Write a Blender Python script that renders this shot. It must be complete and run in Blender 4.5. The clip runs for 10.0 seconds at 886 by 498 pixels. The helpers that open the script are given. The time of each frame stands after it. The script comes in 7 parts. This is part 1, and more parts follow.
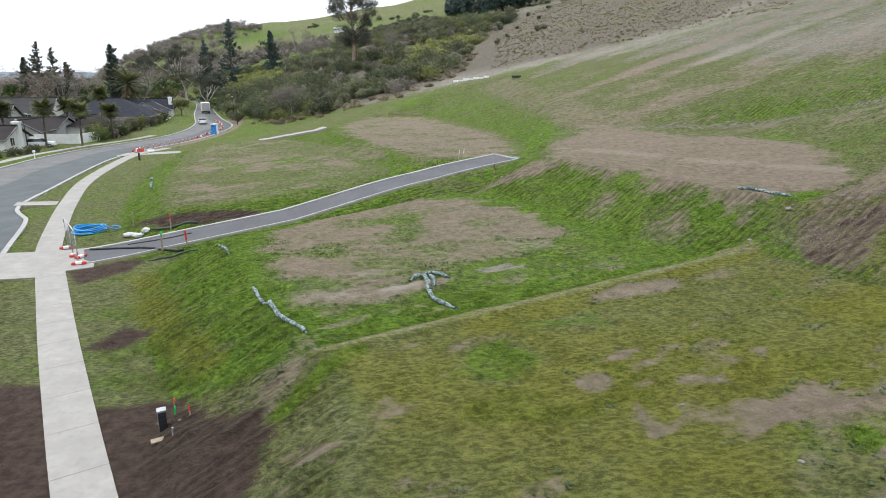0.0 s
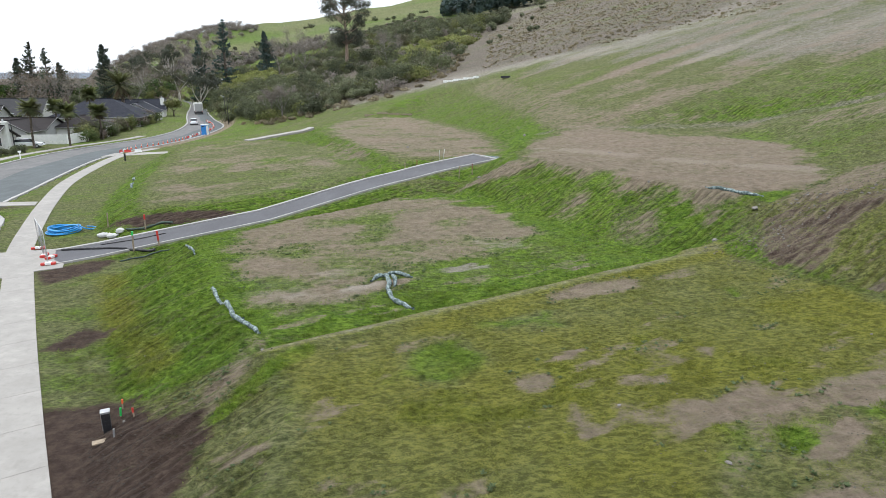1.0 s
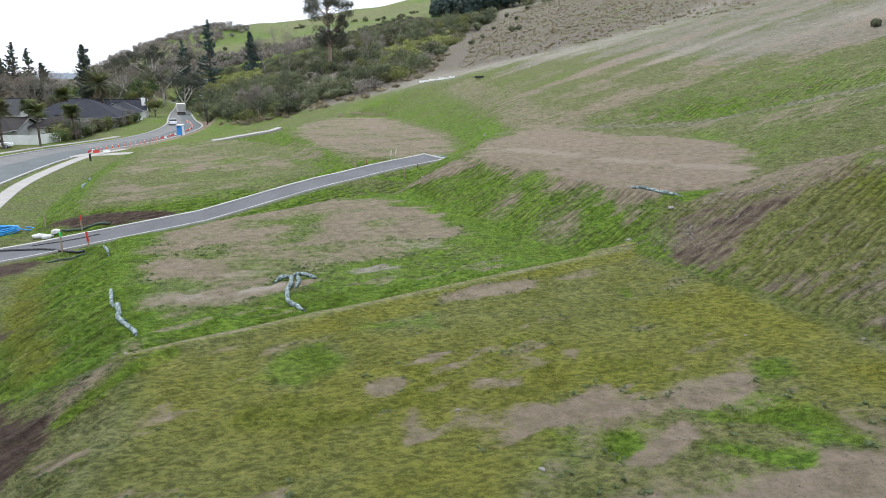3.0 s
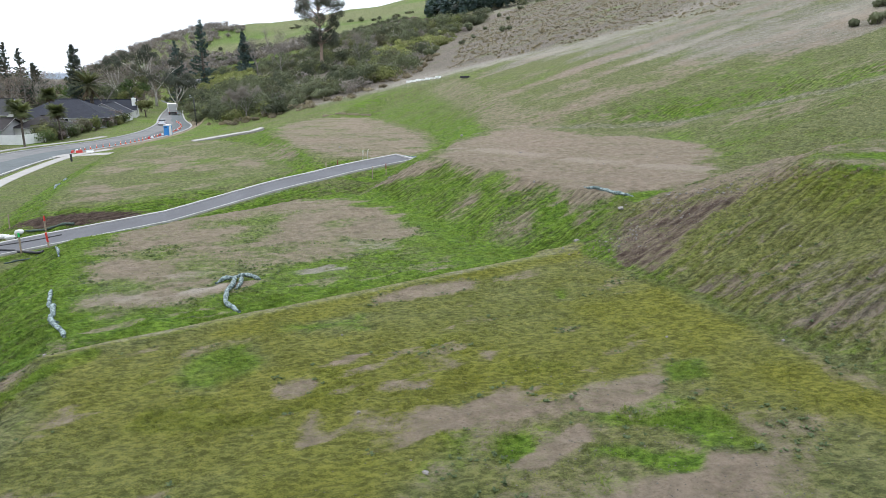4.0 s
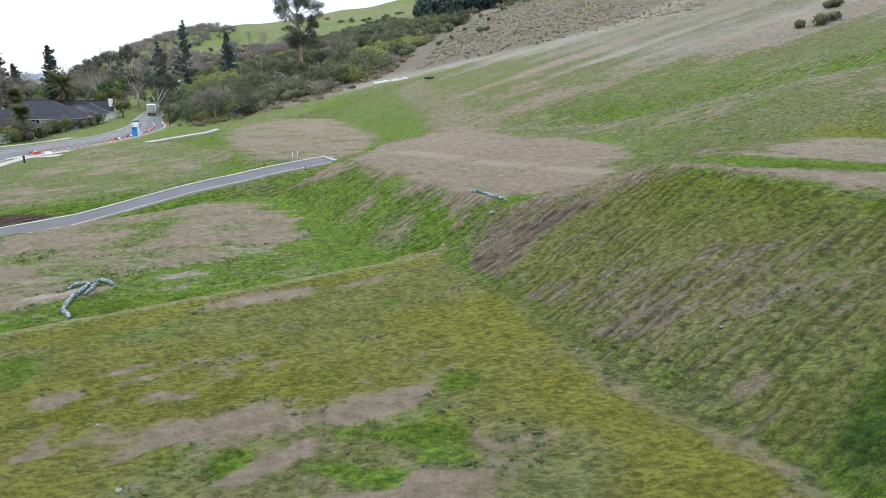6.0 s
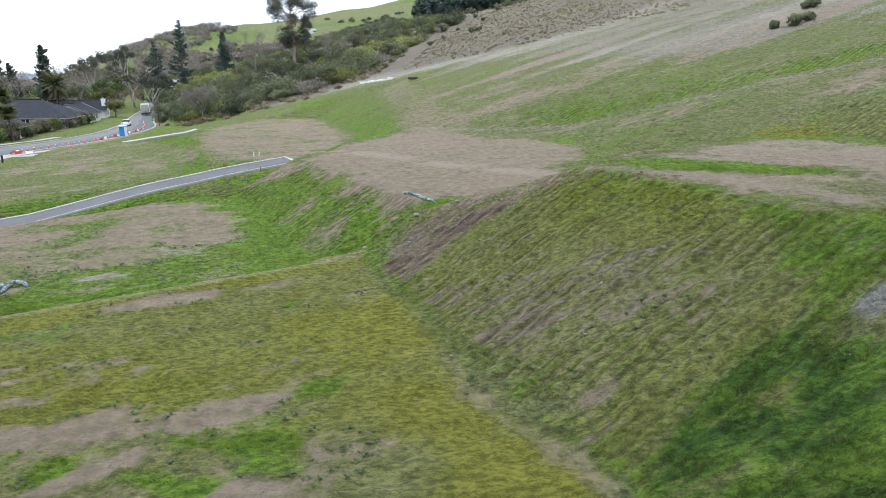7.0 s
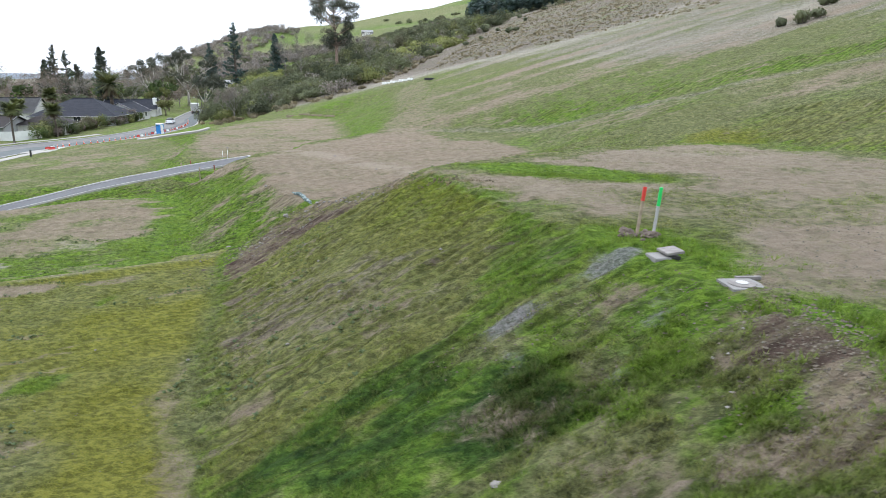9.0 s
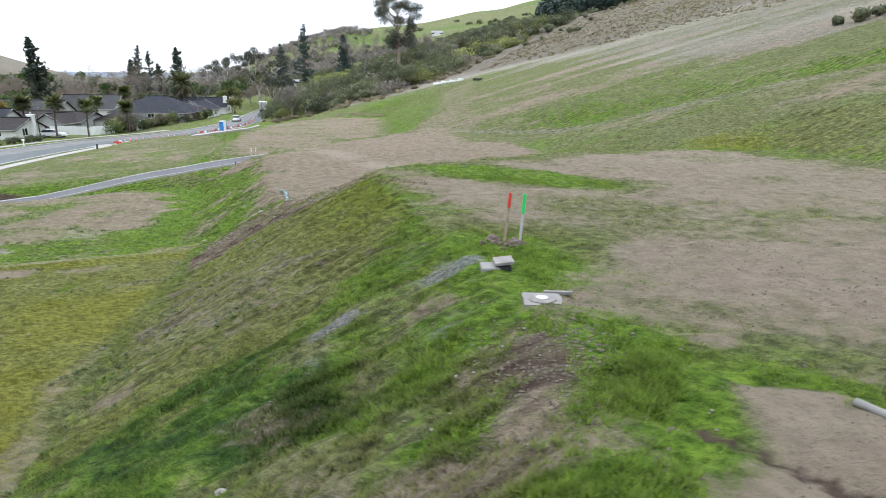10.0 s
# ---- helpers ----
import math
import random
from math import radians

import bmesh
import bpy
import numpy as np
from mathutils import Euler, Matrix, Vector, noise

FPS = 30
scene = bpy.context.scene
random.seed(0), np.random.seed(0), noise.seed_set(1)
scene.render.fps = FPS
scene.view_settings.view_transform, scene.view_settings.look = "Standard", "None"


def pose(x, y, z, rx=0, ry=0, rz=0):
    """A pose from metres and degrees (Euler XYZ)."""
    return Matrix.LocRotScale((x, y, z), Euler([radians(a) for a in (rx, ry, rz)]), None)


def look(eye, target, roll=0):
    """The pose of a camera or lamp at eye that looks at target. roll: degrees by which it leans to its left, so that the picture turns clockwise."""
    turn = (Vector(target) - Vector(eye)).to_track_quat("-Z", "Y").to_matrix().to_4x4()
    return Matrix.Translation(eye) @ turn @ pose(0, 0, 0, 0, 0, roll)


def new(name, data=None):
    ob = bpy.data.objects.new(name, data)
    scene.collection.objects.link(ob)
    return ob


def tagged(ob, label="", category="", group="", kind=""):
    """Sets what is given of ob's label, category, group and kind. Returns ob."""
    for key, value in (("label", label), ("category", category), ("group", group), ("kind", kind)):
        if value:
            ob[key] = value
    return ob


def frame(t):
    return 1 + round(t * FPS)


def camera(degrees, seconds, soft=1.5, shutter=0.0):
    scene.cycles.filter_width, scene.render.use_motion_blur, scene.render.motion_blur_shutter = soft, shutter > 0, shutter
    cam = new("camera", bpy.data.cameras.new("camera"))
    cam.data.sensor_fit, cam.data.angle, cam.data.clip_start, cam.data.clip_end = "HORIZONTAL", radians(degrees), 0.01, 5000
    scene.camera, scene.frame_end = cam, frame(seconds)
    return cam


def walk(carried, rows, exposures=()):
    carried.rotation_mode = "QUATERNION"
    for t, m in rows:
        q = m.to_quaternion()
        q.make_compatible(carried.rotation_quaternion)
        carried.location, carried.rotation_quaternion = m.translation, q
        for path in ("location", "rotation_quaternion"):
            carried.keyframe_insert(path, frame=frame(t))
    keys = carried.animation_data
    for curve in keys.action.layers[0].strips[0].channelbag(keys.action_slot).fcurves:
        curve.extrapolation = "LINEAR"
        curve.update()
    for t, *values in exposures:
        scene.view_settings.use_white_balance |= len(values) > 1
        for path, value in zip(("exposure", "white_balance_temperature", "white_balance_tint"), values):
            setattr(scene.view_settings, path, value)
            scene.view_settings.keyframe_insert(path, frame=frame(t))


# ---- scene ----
cam = camera(71.4, 10.0, soft=0.65, shutter=0.25)
PATH = [
    (0, (0.032, 0.011, 10.403), (0.027, 1.936, 9.861), -0.0),
    (0.5, (0.804, 0.083, 10.37), (0.802, 2.008, 9.828), -0.0),
    (1, (1.562, 0.153, 10.328), (1.563, 2.079, 9.788), -0.0),
    (1.5, (2.392, 0.259, 10.264), (2.397, 2.185, 9.724), 0.0),
    (2, (3.26, 0.347, 10.237), (3.269, 2.273, 9.698), 0.0),
    (3.5, (6.499, 0.56, 10.225), (6.514, 2.486, 9.687), 0.0),
    (4, (7.653, 0.602, 10.221), (7.67, 2.529, 9.683), 0.0),
    (4.5, (8.951, 0.642, 10.235), (8.971, 2.568, 9.698), 0.0),
    (5, (10.295, 0.697, 10.276), (10.317, 2.623, 9.738), 0.0),
    (5.5, (11.853, 0.811, 10.291), (11.875, 2.737, 9.754), -0.0),
    (7, (17.055, 1.236, 10.336), (17.063, 3.163, 9.8), 0.1),
    (7.5, (19.084, 1.41, 10.334), (19.073, 3.337, 9.798), 0.1),
    (8, (21.111, 1.625, 10.341), (21.072, 3.551, 9.804), 0.0),
    (8.5, (23.355, 1.928, 10.33), (23.252, 3.853, 9.795), 0.1),
    (9, (25.545, 2.278, 10.321), (25.354, 4.196, 9.787), 0.2),
    (9.5, (27.796, 2.725, 10.329), (27.497, 4.63, 9.795), 0.3),
    (10, (29.794, 3.25, 10.341), (29.385, 5.134, 9.807), 0.5),
]
walk(cam, [(t, look(eye, target, roll)) for t, eye, target, roll in PATH], exposures=[(0, 0.80, 6500, 10), (3.5, 0.94, 6300, 10), (5.5, 0.98, 6200, 10), (7.5, 1.06, 6150, 10), (10, 1.14, 6250, 10)])

# ---- sky and light: bright overcast, a weak veiled sun from the left ----
world = bpy.data.worlds.new("overcast")
scene.world = world
world.use_nodes = True
wn, wl = world.node_tree.nodes, world.node_tree.links
wn.clear()
sky = wn.new("ShaderNodeTexSky")
sky.sky_type, sky.sun_disc = "NISHITA", False
sky.sun_elevation, sky.sun_rotation = radians(63), radians(-58)
sky.air_density, sky.dust_density, sky.ozone_density = 1.0, 3.0, 1.0
sky_dim = wn.new("ShaderNodeVectorMath")
sky_dim.operation = "SCALE"
sky_dim.inputs["Scale"].default_value = 0.09
wl.new(sky.outputs[0], sky_dim.inputs[0])
cloud = wn.new("ShaderNodeTexNoise")
cloud.inputs["Scale"].default_value, cloud.inputs["Detail"].default_value = 2.2, 4
cloud_ramp = wn.new("ShaderNodeValToRGB")
cloud_ramp.color_ramp.elements[0].position, cloud_ramp.color_ramp.elements[0].color = 0.3, (0.88, 0.96, 1.07, 1)
cloud_ramp.color_ramp.elements[1].position, cloud_ramp.color_ramp.elements[1].color = 0.7, (1.00, 1.05, 1.13, 1)
wl.new(cloud.outputs[0], cloud_ramp.inputs[0])
sky_mix = wn.new("ShaderNodeMix")
sky_mix.data_type = "RGBA"
sky_mix.inputs[0].default_value = 0.86
wl.new(sky_dim.outputs[0], sky_mix.inputs[6])
wl.new(cloud_ramp.outputs[0], sky_mix.inputs[7])
wbg = wn.new("ShaderNodeBackground")
wbg.inputs["Strength"].default_value = 1.0
wl.new(sky_mix.outputs[2], wbg.inputs[0])
# an overcast sky is brightest overhead and dimmer towards the horizon
sky_dir = wn.new("ShaderNodeTexCoord")
sky_xyz = wn.new("ShaderNodeSeparateXYZ")
wl.new(sky_dir.outputs["Generated"], sky_xyz.inputs[0])
sky_lift = wn.new("ShaderNodeMapRange")
sky_lift.inputs["From Min"].default_value, sky_lift.inputs["From Max"].default_value = 0.0, 1.0
sky_lift.inputs["To Min"].default_value, sky_lift.inputs["To Max"].default_value = 0.78, 1.24
wl.new(sky_xyz.outputs["Z"], sky_lift.inputs["Value"])
wl.new(sky_lift.outputs[0], wbg.inputs["Strength"])
wl.new(wbg.outputs[0], wn.new("ShaderNodeOutputWorld").inputs[0])

sun = new("sun", bpy.data.lights.new("sun", "SUN"))
sun.data.energy, sun.data.angle, sun.data.color = 1.0, radians(25), (1.0, 0.96, 0.9)
sun.matrix_world = look((-40, 45, 90), (0, 20, 0))


# ---- noise and plane geometry for the land ----
def hash_grid(ix, iy, seed):
    n = (ix * 374761393 + iy * 668265263 + seed * 974634777) & 0xFFFFFFFF
    n = ((n ^ (n >> 13)) * 1274126177) & 0xFFFFFFFF
    return ((n ^ (n >> 16)) & 0xFFFF) / 65535.0


def vnoise(x, y, seed=0):
    """Smooth noise between 0 and 1."""
    x, y = np.asarray(x, float), np.asarray(y, float)
    ix, iy = np.floor(x).astype(np.int64), np.floor(y).astype(np.int64)
    fx, fy = x - ix, y - iy
    fx, fy = fx * fx * (3 - 2 * fx), fy * fy * (3 - 2 * fy)
    a, b = hash_grid(ix, iy, seed), hash_grid(ix + 1, iy, seed)
    c, d = hash_grid(ix, iy + 1, seed), hash_grid(ix + 1, iy + 1, seed)
    return (a + (b - a) * fx) * (1 - fy) + (c + (d - c) * fx) * fy


def fbm(x, y, seed=0, octaves=4):
    total, amp, norm = 0, 1.0, 0
    for i in range(octaves):
        total = total + amp * vnoise(x * 2 ** i + 17.3 * i, y * 2 ** i - 9.1 * i, seed + i)
        norm, amp = norm + amp, amp * 0.5
    return total / norm


def sstep(a, b, x):
    t = np.clip((x - a) / (b - a), 0, 1)
    return t * t * (3 - 2 * t)


def inside_by(x, y, poly):
    """Signed distance to a polygon: positive inside."""
    x, y = np.asarray(x, float), np.asarray(y, float)
    best, odd = np.full(x.shape, 1e9), np.zeros(x.shape, bool)
    for (ax, ay), (bx, by) in zip(poly, poly[1:] + poly[:1]):
        ex, ey = bx - ax, by - ay
        t = np.clip(((x - ax) * ex + (y - ay) * ey) / (ex * ex + ey * ey), 0, 1)
        best = np.minimum(best, np.hypot(x - ax - t * ex, y - ay - t * ey))
        with np.errstate(divide="ignore", invalid="ignore"):
            odd ^= ((ay > y) != (by > y)) & (x < (bx - ax) * (y - ay) / (by - ay + 1e-12) + ax)
    return np.where(odd, best, -best)


def along_line(x, y, line):
    """Distance from an open line, and the length along it to the nearest point."""
    x, y = np.asarray(x, float), np.asarray(y, float)
    best, where, run = np.full(x.shape, 1e9), np.zeros(x.shape), 0.0
    for (ax, ay), (bx, by) in zip(line, line[1:]):
        ex, ey = bx - ax, by - ay
        size = math.hypot(ex, ey)
        t = np.clip(((x - ax) * ex + (y - ay) * ey) / size ** 2, 0, 1)
        d = np.hypot(x - ax - t * ex, y - ay - t * ey)
        where = np.where(d < best, run + t * size, where)
        best = np.minimum(best, d)
        run += size
    return best, where


def smooth_line(points, step=1.0):
    """A Catmull-Rom curve through plan points, sampled about every step metres."""
    p = [np.array(q, float) for q in points]
    p = [2 * p[0] - p[1]] + p + [2 * p[-1] - p[-2]]
    out = []
    for a, b, c, d in zip(p, p[1:], p[2:], p[3:]):
        n = max(1, round(np.linalg.norm(c - b) / step))
        for i in range(n):
            t = i / n
            out.append(tuple(0.5 * (2 * b + (c - a) * t + (2 * a - 5 * b + 4 * c - d) * t * t + (3 * b - a - 3 * c + d) * t ** 3)))
    out.append(tuple(p[-2]))
    return out


# ---- the lie of the land ----
PAD_A = [(-3.6, 17.0), (1.3, 19.7), (4.5, 21.3), (9.0, 23.7), (13.4, 26.0), (15.1, 22.6), (16.4, 19.8), (17.3, 16.7), (18.3, 14.3), (20.2, 11.0), (21, 4), (22, -12), (-0.5, -12), (-1.5, 9), (-2.2, 14)]
PAD_B = [(-11.2, 31.6), (-7.6, 24.2), (-4.7, 19.4), (0.3, 21.3), (5.0, 24.3), (9.6, 26.6), (12.0, 27.6), (10.2, 29.6), (8.2, 33.2), (5.0, 39.6), (1.0, 43.0), (-7.4, 35.2)]
PAD_C = [(7.2, 49.6), (7.2, 42.4), (9.9, 37.4), (12.6, 32.6), (13.9, 28.6), (15.8, 27.4), (20.3, 30.2), (24.2, 35.4), (27.6, 46.5), (25.2, 55.0), (19.5, 61.0), (15.0, 66.0), (12.4, 59.4), (8.0, 51.4)]
PAD_D = [(22.4, 24.6), (24.6, 21.0), (26.4, 17.6), (28.0, 14.0), (29.7, 11.4), (30.2, 8.6), (31.5, 4), (33, -12), (52, -12), (48, 15), (43, 28), (37.5, 36), (30, 33), (26, 29)]
RAMP = [(21.8, 24.9), (16.1, 27.6), (20.3, 30.4), (24.6, 34.6), (27.4, 30.2)]
PAD_E = [(-22.2, 48.0), (-20.2, 44.0), (-14.5, 44.6), (-8.6, 48.4), (-5.0, 53.5), (-8.8, 62.0), (-13.0, 72.0), (-19.0, 80.0), (-26.0, 86.0), (-32.5, 80.0), (-28.0, 65.0), (-25.2, 56.0)]
PAD_F = [(-3.0, 55.0), (0.5, 54.6), (4.2, 53.4), (7.0, 56.0), (7.6, 64.0), (6.0, 78.0), (1.0, 94.0), (-3.6, 107.0), (-13.0, 103.0), (-15.0, 89.0), (-11.4, 73.0), (-6.6, 62.0)]
PADS = (
    (PAD_F, (3.55, 0.0, 0.004, -2.0, 75.0), 0.36, 0.40),
    (PAD_E, (1.75, 0.07, 0.03, -17.0, 56.0), 0.40, 0.40),
    (PAD_C, (4.6, 0.03, 0.02, 12.0, 28.0), 0.52, 0.30),
    (PAD_D, (7.12, 0.004, 0.0, 30.0, 15.0), 0.47, 0.36),
    (RAMP, (6.8, 0.259, -0.215, 22.0, 25.0), 0.50, 0.5),
    (PAD_B, (2.1, 0.012, 0.02, 0.0, 27.0), 0.47, 0.55),
    (PAD_A, (2.42, 0.038, 0.0, 0.0, 15.0), 0.42, 0.50),
)
DRIVE = [(-21.5, 36.05), (5.0, 50.75)]
FOOTPATH = smooth_line([(-1, 1.5), (-9.15, 13.4), (-11.8, 17.3), (-15.95, 23.5), (-21.5, 32.0), (-24.9, 37.3), (-28.6, 44.3), (-33.0, 53.2), (-38.2, 65.1), (-42.8, 80.0), (-45.2, 91.0), (-44.6, 100.0)], 0.75)
STRIP = [(-24.6, 83.0), (-16.9, 88.6)]
ROAD_NEAR = smooth_line([(-14, 6), (-19, 20), (-27.5, 36.6), (-30.4, 42.5), (-32.6, 46.6), (-35.4, 49.6), (-37.4, 53.7), (-39.4, 60.6), (-43.4, 74.0), (-46.4, 86.0), (-47.4, 97.0), (-46.4, 112.0), (-47.0, 130.0), (-51.0, 150.0), (-61.0, 172.0), (-72.0, 198.0), (-84.0, 228.0), (-98.0, 262.0), (-125.0, 310.0)], 2.0)
ROAD_FAR = smooth_line([(-42, 6), (-46, 36), (-51.0, 60.0), (-55.0, 76.0), (-57.2, 90.0), (-57.0, 103.0), (-55.0, 118.0), (-56.0, 134.0), (-61.5, 155.0), (-71.0, 179.0), (-80.0, 202.0), (-91.0, 232.0), (-105.0, 266.0), (-132.0, 314.0)], 2.0)
ROAD_AREA = ROAD_NEAR + ROAD_FAR[::-1]
PAVED = (
    [(-21.8, 31.8), (-25.0, 37.0), (-27.7, 36.6), (-24.6, 31.2)],
    [(-24.5, 37.2), (-22.3, 38.1), (-20.1, 33.7), (-21.7, 32.7)],
    [(-34.3, 53.9), (-33.55, 52.3), (-37.0, 51.9), (-37.8, 53.6)],
    [(-45.9, 92.5), (-45.9, 89.0), (-47.3, 88.6), (-47.6, 93.0)],
    [(-44.4, 90.0), (-44.0, 94.0), (-39.6, 96.0), (-40.0, 92.6)],
)


def street_level(x, y):
    return 0.15 - 0.0105 * np.clip(y, -20, 115) + 0.004 * np.clip(y - 200, 0, 300)


def drive_level(s):
    """Height of the drive at s metres up from the footpath."""
    return np.interp(s, (-3, 0, 2, 5, 9.5, 12.2, 14.5, 17, 19, 21, 23, 25, 27.2, 30.3), (-0.2, -0.2, -0.05, 0.28, 0.74, 1.02, 1.47, 1.98, 2.38, 2.72, 2.99, 3.32, 3.60, 3.94))


def natural(x, y):
    """The hillside before any digging, the valley floor and the far hills."""
    slope = 8.3 + 0.25 * (x - 33) + 0.12 * (y - 52)
    slope = slope + 0.05 * np.clip(y - 190, 0, 70) + np.clip(22 - 0.13 * (x + 30), 4, 50) * sstep(310, 600, y) * sstep(-330, -140, x) - 0.0016 * np.clip(y - 560, 0, 900) ** 1.6 - 0.0011 * np.clip(x - 60, 0, 400) ** 2 * (x < 260) * 0.4
    slope = slope + 5.0 * (fbm(x / 60, y / 60, 5, 3) - 0.5) * sstep(110, 200, y)
    slope = slope - 4.5 * sstep(225, 320, y) * sstep(-30, 25, x)
    slope = slope + np.interp(x, (-290, -250, -207, -179, -147, -114, -74, -44, -13, 60), (6, 11, 2, -6, -13, -13, -10, -10, -7, 0)) * sstep(330, 540, y)
    slope = np.minimum(slope, 150 + 0.02 * x)
    west = 50 - 0.33 * np.abs(x + 490) - 0.22 * np.abs(y - 390)
    floor = street_level(x, y)
    hills = np.maximum(slope, west)
    k = 1.2
    top = np.maximum(floor, hills)
    return top + k * np.log(np.exp(np.clip(floor - top, -30, 0) / k) + np.exp(np.clip(hills - top, -30, 0) / k))


def land(x, y):
    """Height of the bare land at plan points."""
    h = natural(x, y)
    wob = (fbm(x / 3.5, y / 3.5, 11, 3) - 0.5) * 0.9
    for poly, (z, gx, gy, ox, oy), fill, cut in PADS:
        d = np.maximum(-(inside_by(x, y, poly) + wob * 0.35), 0)
        d = np.sqrt(d * d + 0.12) - 0.35
        pad = z + gx * np.clip(x - ox, -30, 30) + gy * np.clip(y - oy, -40, 40)
        if poly is RAMP:
            h = np.maximum(h, pad - fill * d)
        else:
            h = np.minimum(np.maximum(h, pad - fill * d), pad + cut * d)
    # bench cut along the hillside
    bench = inside_by(x, y, [(24, 57.5), (40, 50.5), (70, 44), (70, 46.5), (40, 53), (24, 60)])
    h = h - 0.55 * sstep(-2.5, 0.5, bench) * sstep(20, 30, x)
    d, s = along_line(x, y, DRIVE)
    d = np.maximum(d - 1.9, 0)
    lev = drive_level(s) - 0.06
    h = np.where(d < 12, np.minimum(np.maximum(h, lev - 0.45 * d), lev + 0.45 * d), h)
    d, s = along_line(x, y, STRIP)
    h = np.maximum(h, 2.0 + 1.1 * s / 9.5 - 0.08 - 0.32 * np.maximum(d - 0.9, 0))
    d, s = along_line(x, y, FOOTPATH)
    lev = street_level(x, y)
    h = np.where(d < 4, h + (lev - h) * sstep(2.2, 1.0, d), h)
    road = inside_by(x, y, ROAD_AREA)
    return np.where(road > -4, h + (lev - 0.3 * sstep(-0.6, 0.1, road) - h) * sstep(-4, -1.0, road), h)



# ---- materials ----
class Mat:
    """A small builder for node materials."""

    def __init__(self, name, rough=0.8, metal=0.0):
        self.m = bpy.data.materials.new(name)
        self.m.use_nodes = True
        self.t = self.m.node_tree
        self.bsdf = self.t.nodes["Principled BSDF"]
        self.bsdf.inputs["Roughness"].default_value = rough
        self.bsdf.inputs["Metallic"].default_value = metal
        self.coord = None

    def put(self, socket, value):
        if isinstance(value, bpy.types.NodeSocket):
            self.t.links.new(value, socket)
        elif isinstance(value, (tuple, list)) and len(value) == 3 and len(socket.default_value) == 4:
            socket.default_value = (*value, 1)
        else:
            socket.default_value = value

    def node(self, kind, **inputs):
        n = self.t.nodes.new(kind)
        for key, value in inputs.items():
            self.put(n.inputs[key.replace("_", " ")], value)
        return n

    def place(self):
        if self.coord is None:
            self.coord = self.node("ShaderNodeNewGeometry").outputs["Position"]
        return self.coord

    def local(self):
        return self.node("ShaderNodeTexCoord").outputs["Object"]

    def noise(self, scale, detail=4, rough=0.55, at=None, stretch=None):
        at = at or self.place()
        if stretch:
            mp = self.node("ShaderNodeMapping")
            self.put(mp.inputs["Vector"], at)
            mp.inputs["Rotation"].default_value = (0, 0, radians(stretch[3]) if len(stretch) > 3 else 0)
            mp.inputs["Scale"].default_value = stretch[:3]
            at = mp.outputs[0]
        n = self.node("ShaderNodeTexNoise", Vector=at)
        n.inputs["Scale"].default_value, n.inputs["Detail"].default_value, n.inputs["Roughness"].default_value = scale, detail, rough
        return n.outputs[0]

    def math(self, op, a, b=0.0, c=0.0):
        n = self.t.nodes.new("ShaderNodeMath")
        n.operation = op
        for s, v in zip(n.inputs, (a, b, c)):
            self.put(s, v)
        return n.outputs[0]

    def step(self, value, lo, hi):
        n = self.t.nodes.new("ShaderNodeMapRange")
        n.interpolation_type = "SMOOTHSTEP"
        self.put(n.inputs["Value"], value)
        self.put(n.inputs["From Min"], lo)
        self.put(n.inputs["From Max"], hi)
        return n.outputs[0]

    def mix(self, f, a, b, mode="MIX"):
        n = self.t.nodes.new("ShaderNodeMix")
        n.data_type, n.blend_type = "RGBA", mode
        self.put(n.inputs[0], f)
        self.put(n.inputs[6], a)
        self.put(n.inputs[7], b)
        return n.outputs[2]

    def bump(self, height, distance=0.02, strength=1.0):
        n = self.node("ShaderNodeBump", Height=height)
        n.inputs["Distance"].default_value, n.inputs["Strength"].default_value = distance, strength
        self.put(self.bsdf.inputs["Normal"], n.outputs[0])

    def colour(self, c):
        self.put(self.bsdf.inputs["Base Color"], c)
        return self.m

    def mask(self, name):
        n = self.t.nodes.new("ShaderNodeAttribute")
        n.attribute_name = name
        sep = self.node("ShaderNodeSeparateColor", Color=n.outputs["Color"])
        return sep.outputs[0], sep.outputs[1], sep.outputs[2]

    def thin(self, share=0.4, tint=(1.2, 1.3, 0.8)):
        """Lets part of the light through, as leaves do."""
        colour_in = self.bsdf.inputs["Base Color"]
        glow = self.t.nodes.new("ShaderNodeBsdfTranslucent")
        c = colour_in.links[0].from_socket
        self.put(glow.inputs["Color"], self.mix(1.0, c, tint, "MULTIPLY"))
        both = self.t.nodes.new("ShaderNodeMixShader")
        both.inputs[0].default_value = share
        self.t.links.new(self.bsdf.outputs[0], both.inputs[1])
        self.t.links.new(glow.outputs[0], both.inputs[2])
        out = self.t.nodes["Material Output"]
        self.t.links.new(both.outputs[0], out.inputs["Surface"])
        return self.m

    def any(self):
        return self.node("ShaderNodeObjectInfo").outputs["Random"]

    def island(self):
        return self.node("ShaderNodeNewGeometry").outputs["Random Per Island"]


def plain(name, colour, rough=0.7, metal=0.0, vary=0.25, scale=3.0, grain=40.0, bump=0.004):
    """A surface of one paint or stuff, with stains at a large and grain at a small scale."""
    m = Mat(name, rough, metal)
    dark = tuple(c * (1 - vary) for c in colour)
    c = m.mix(m.step(m.noise(scale), 0.3, 0.7), dark, colour)
    g = m.noise(grain, 3)
    c = m.mix(m.math("MULTIPLY", g, vary * 0.8), c, tuple(min(1, k * 1.15) for k in colour))
    if bump:
        m.bump(g, bump, 0.5)
    return m.colour(c)


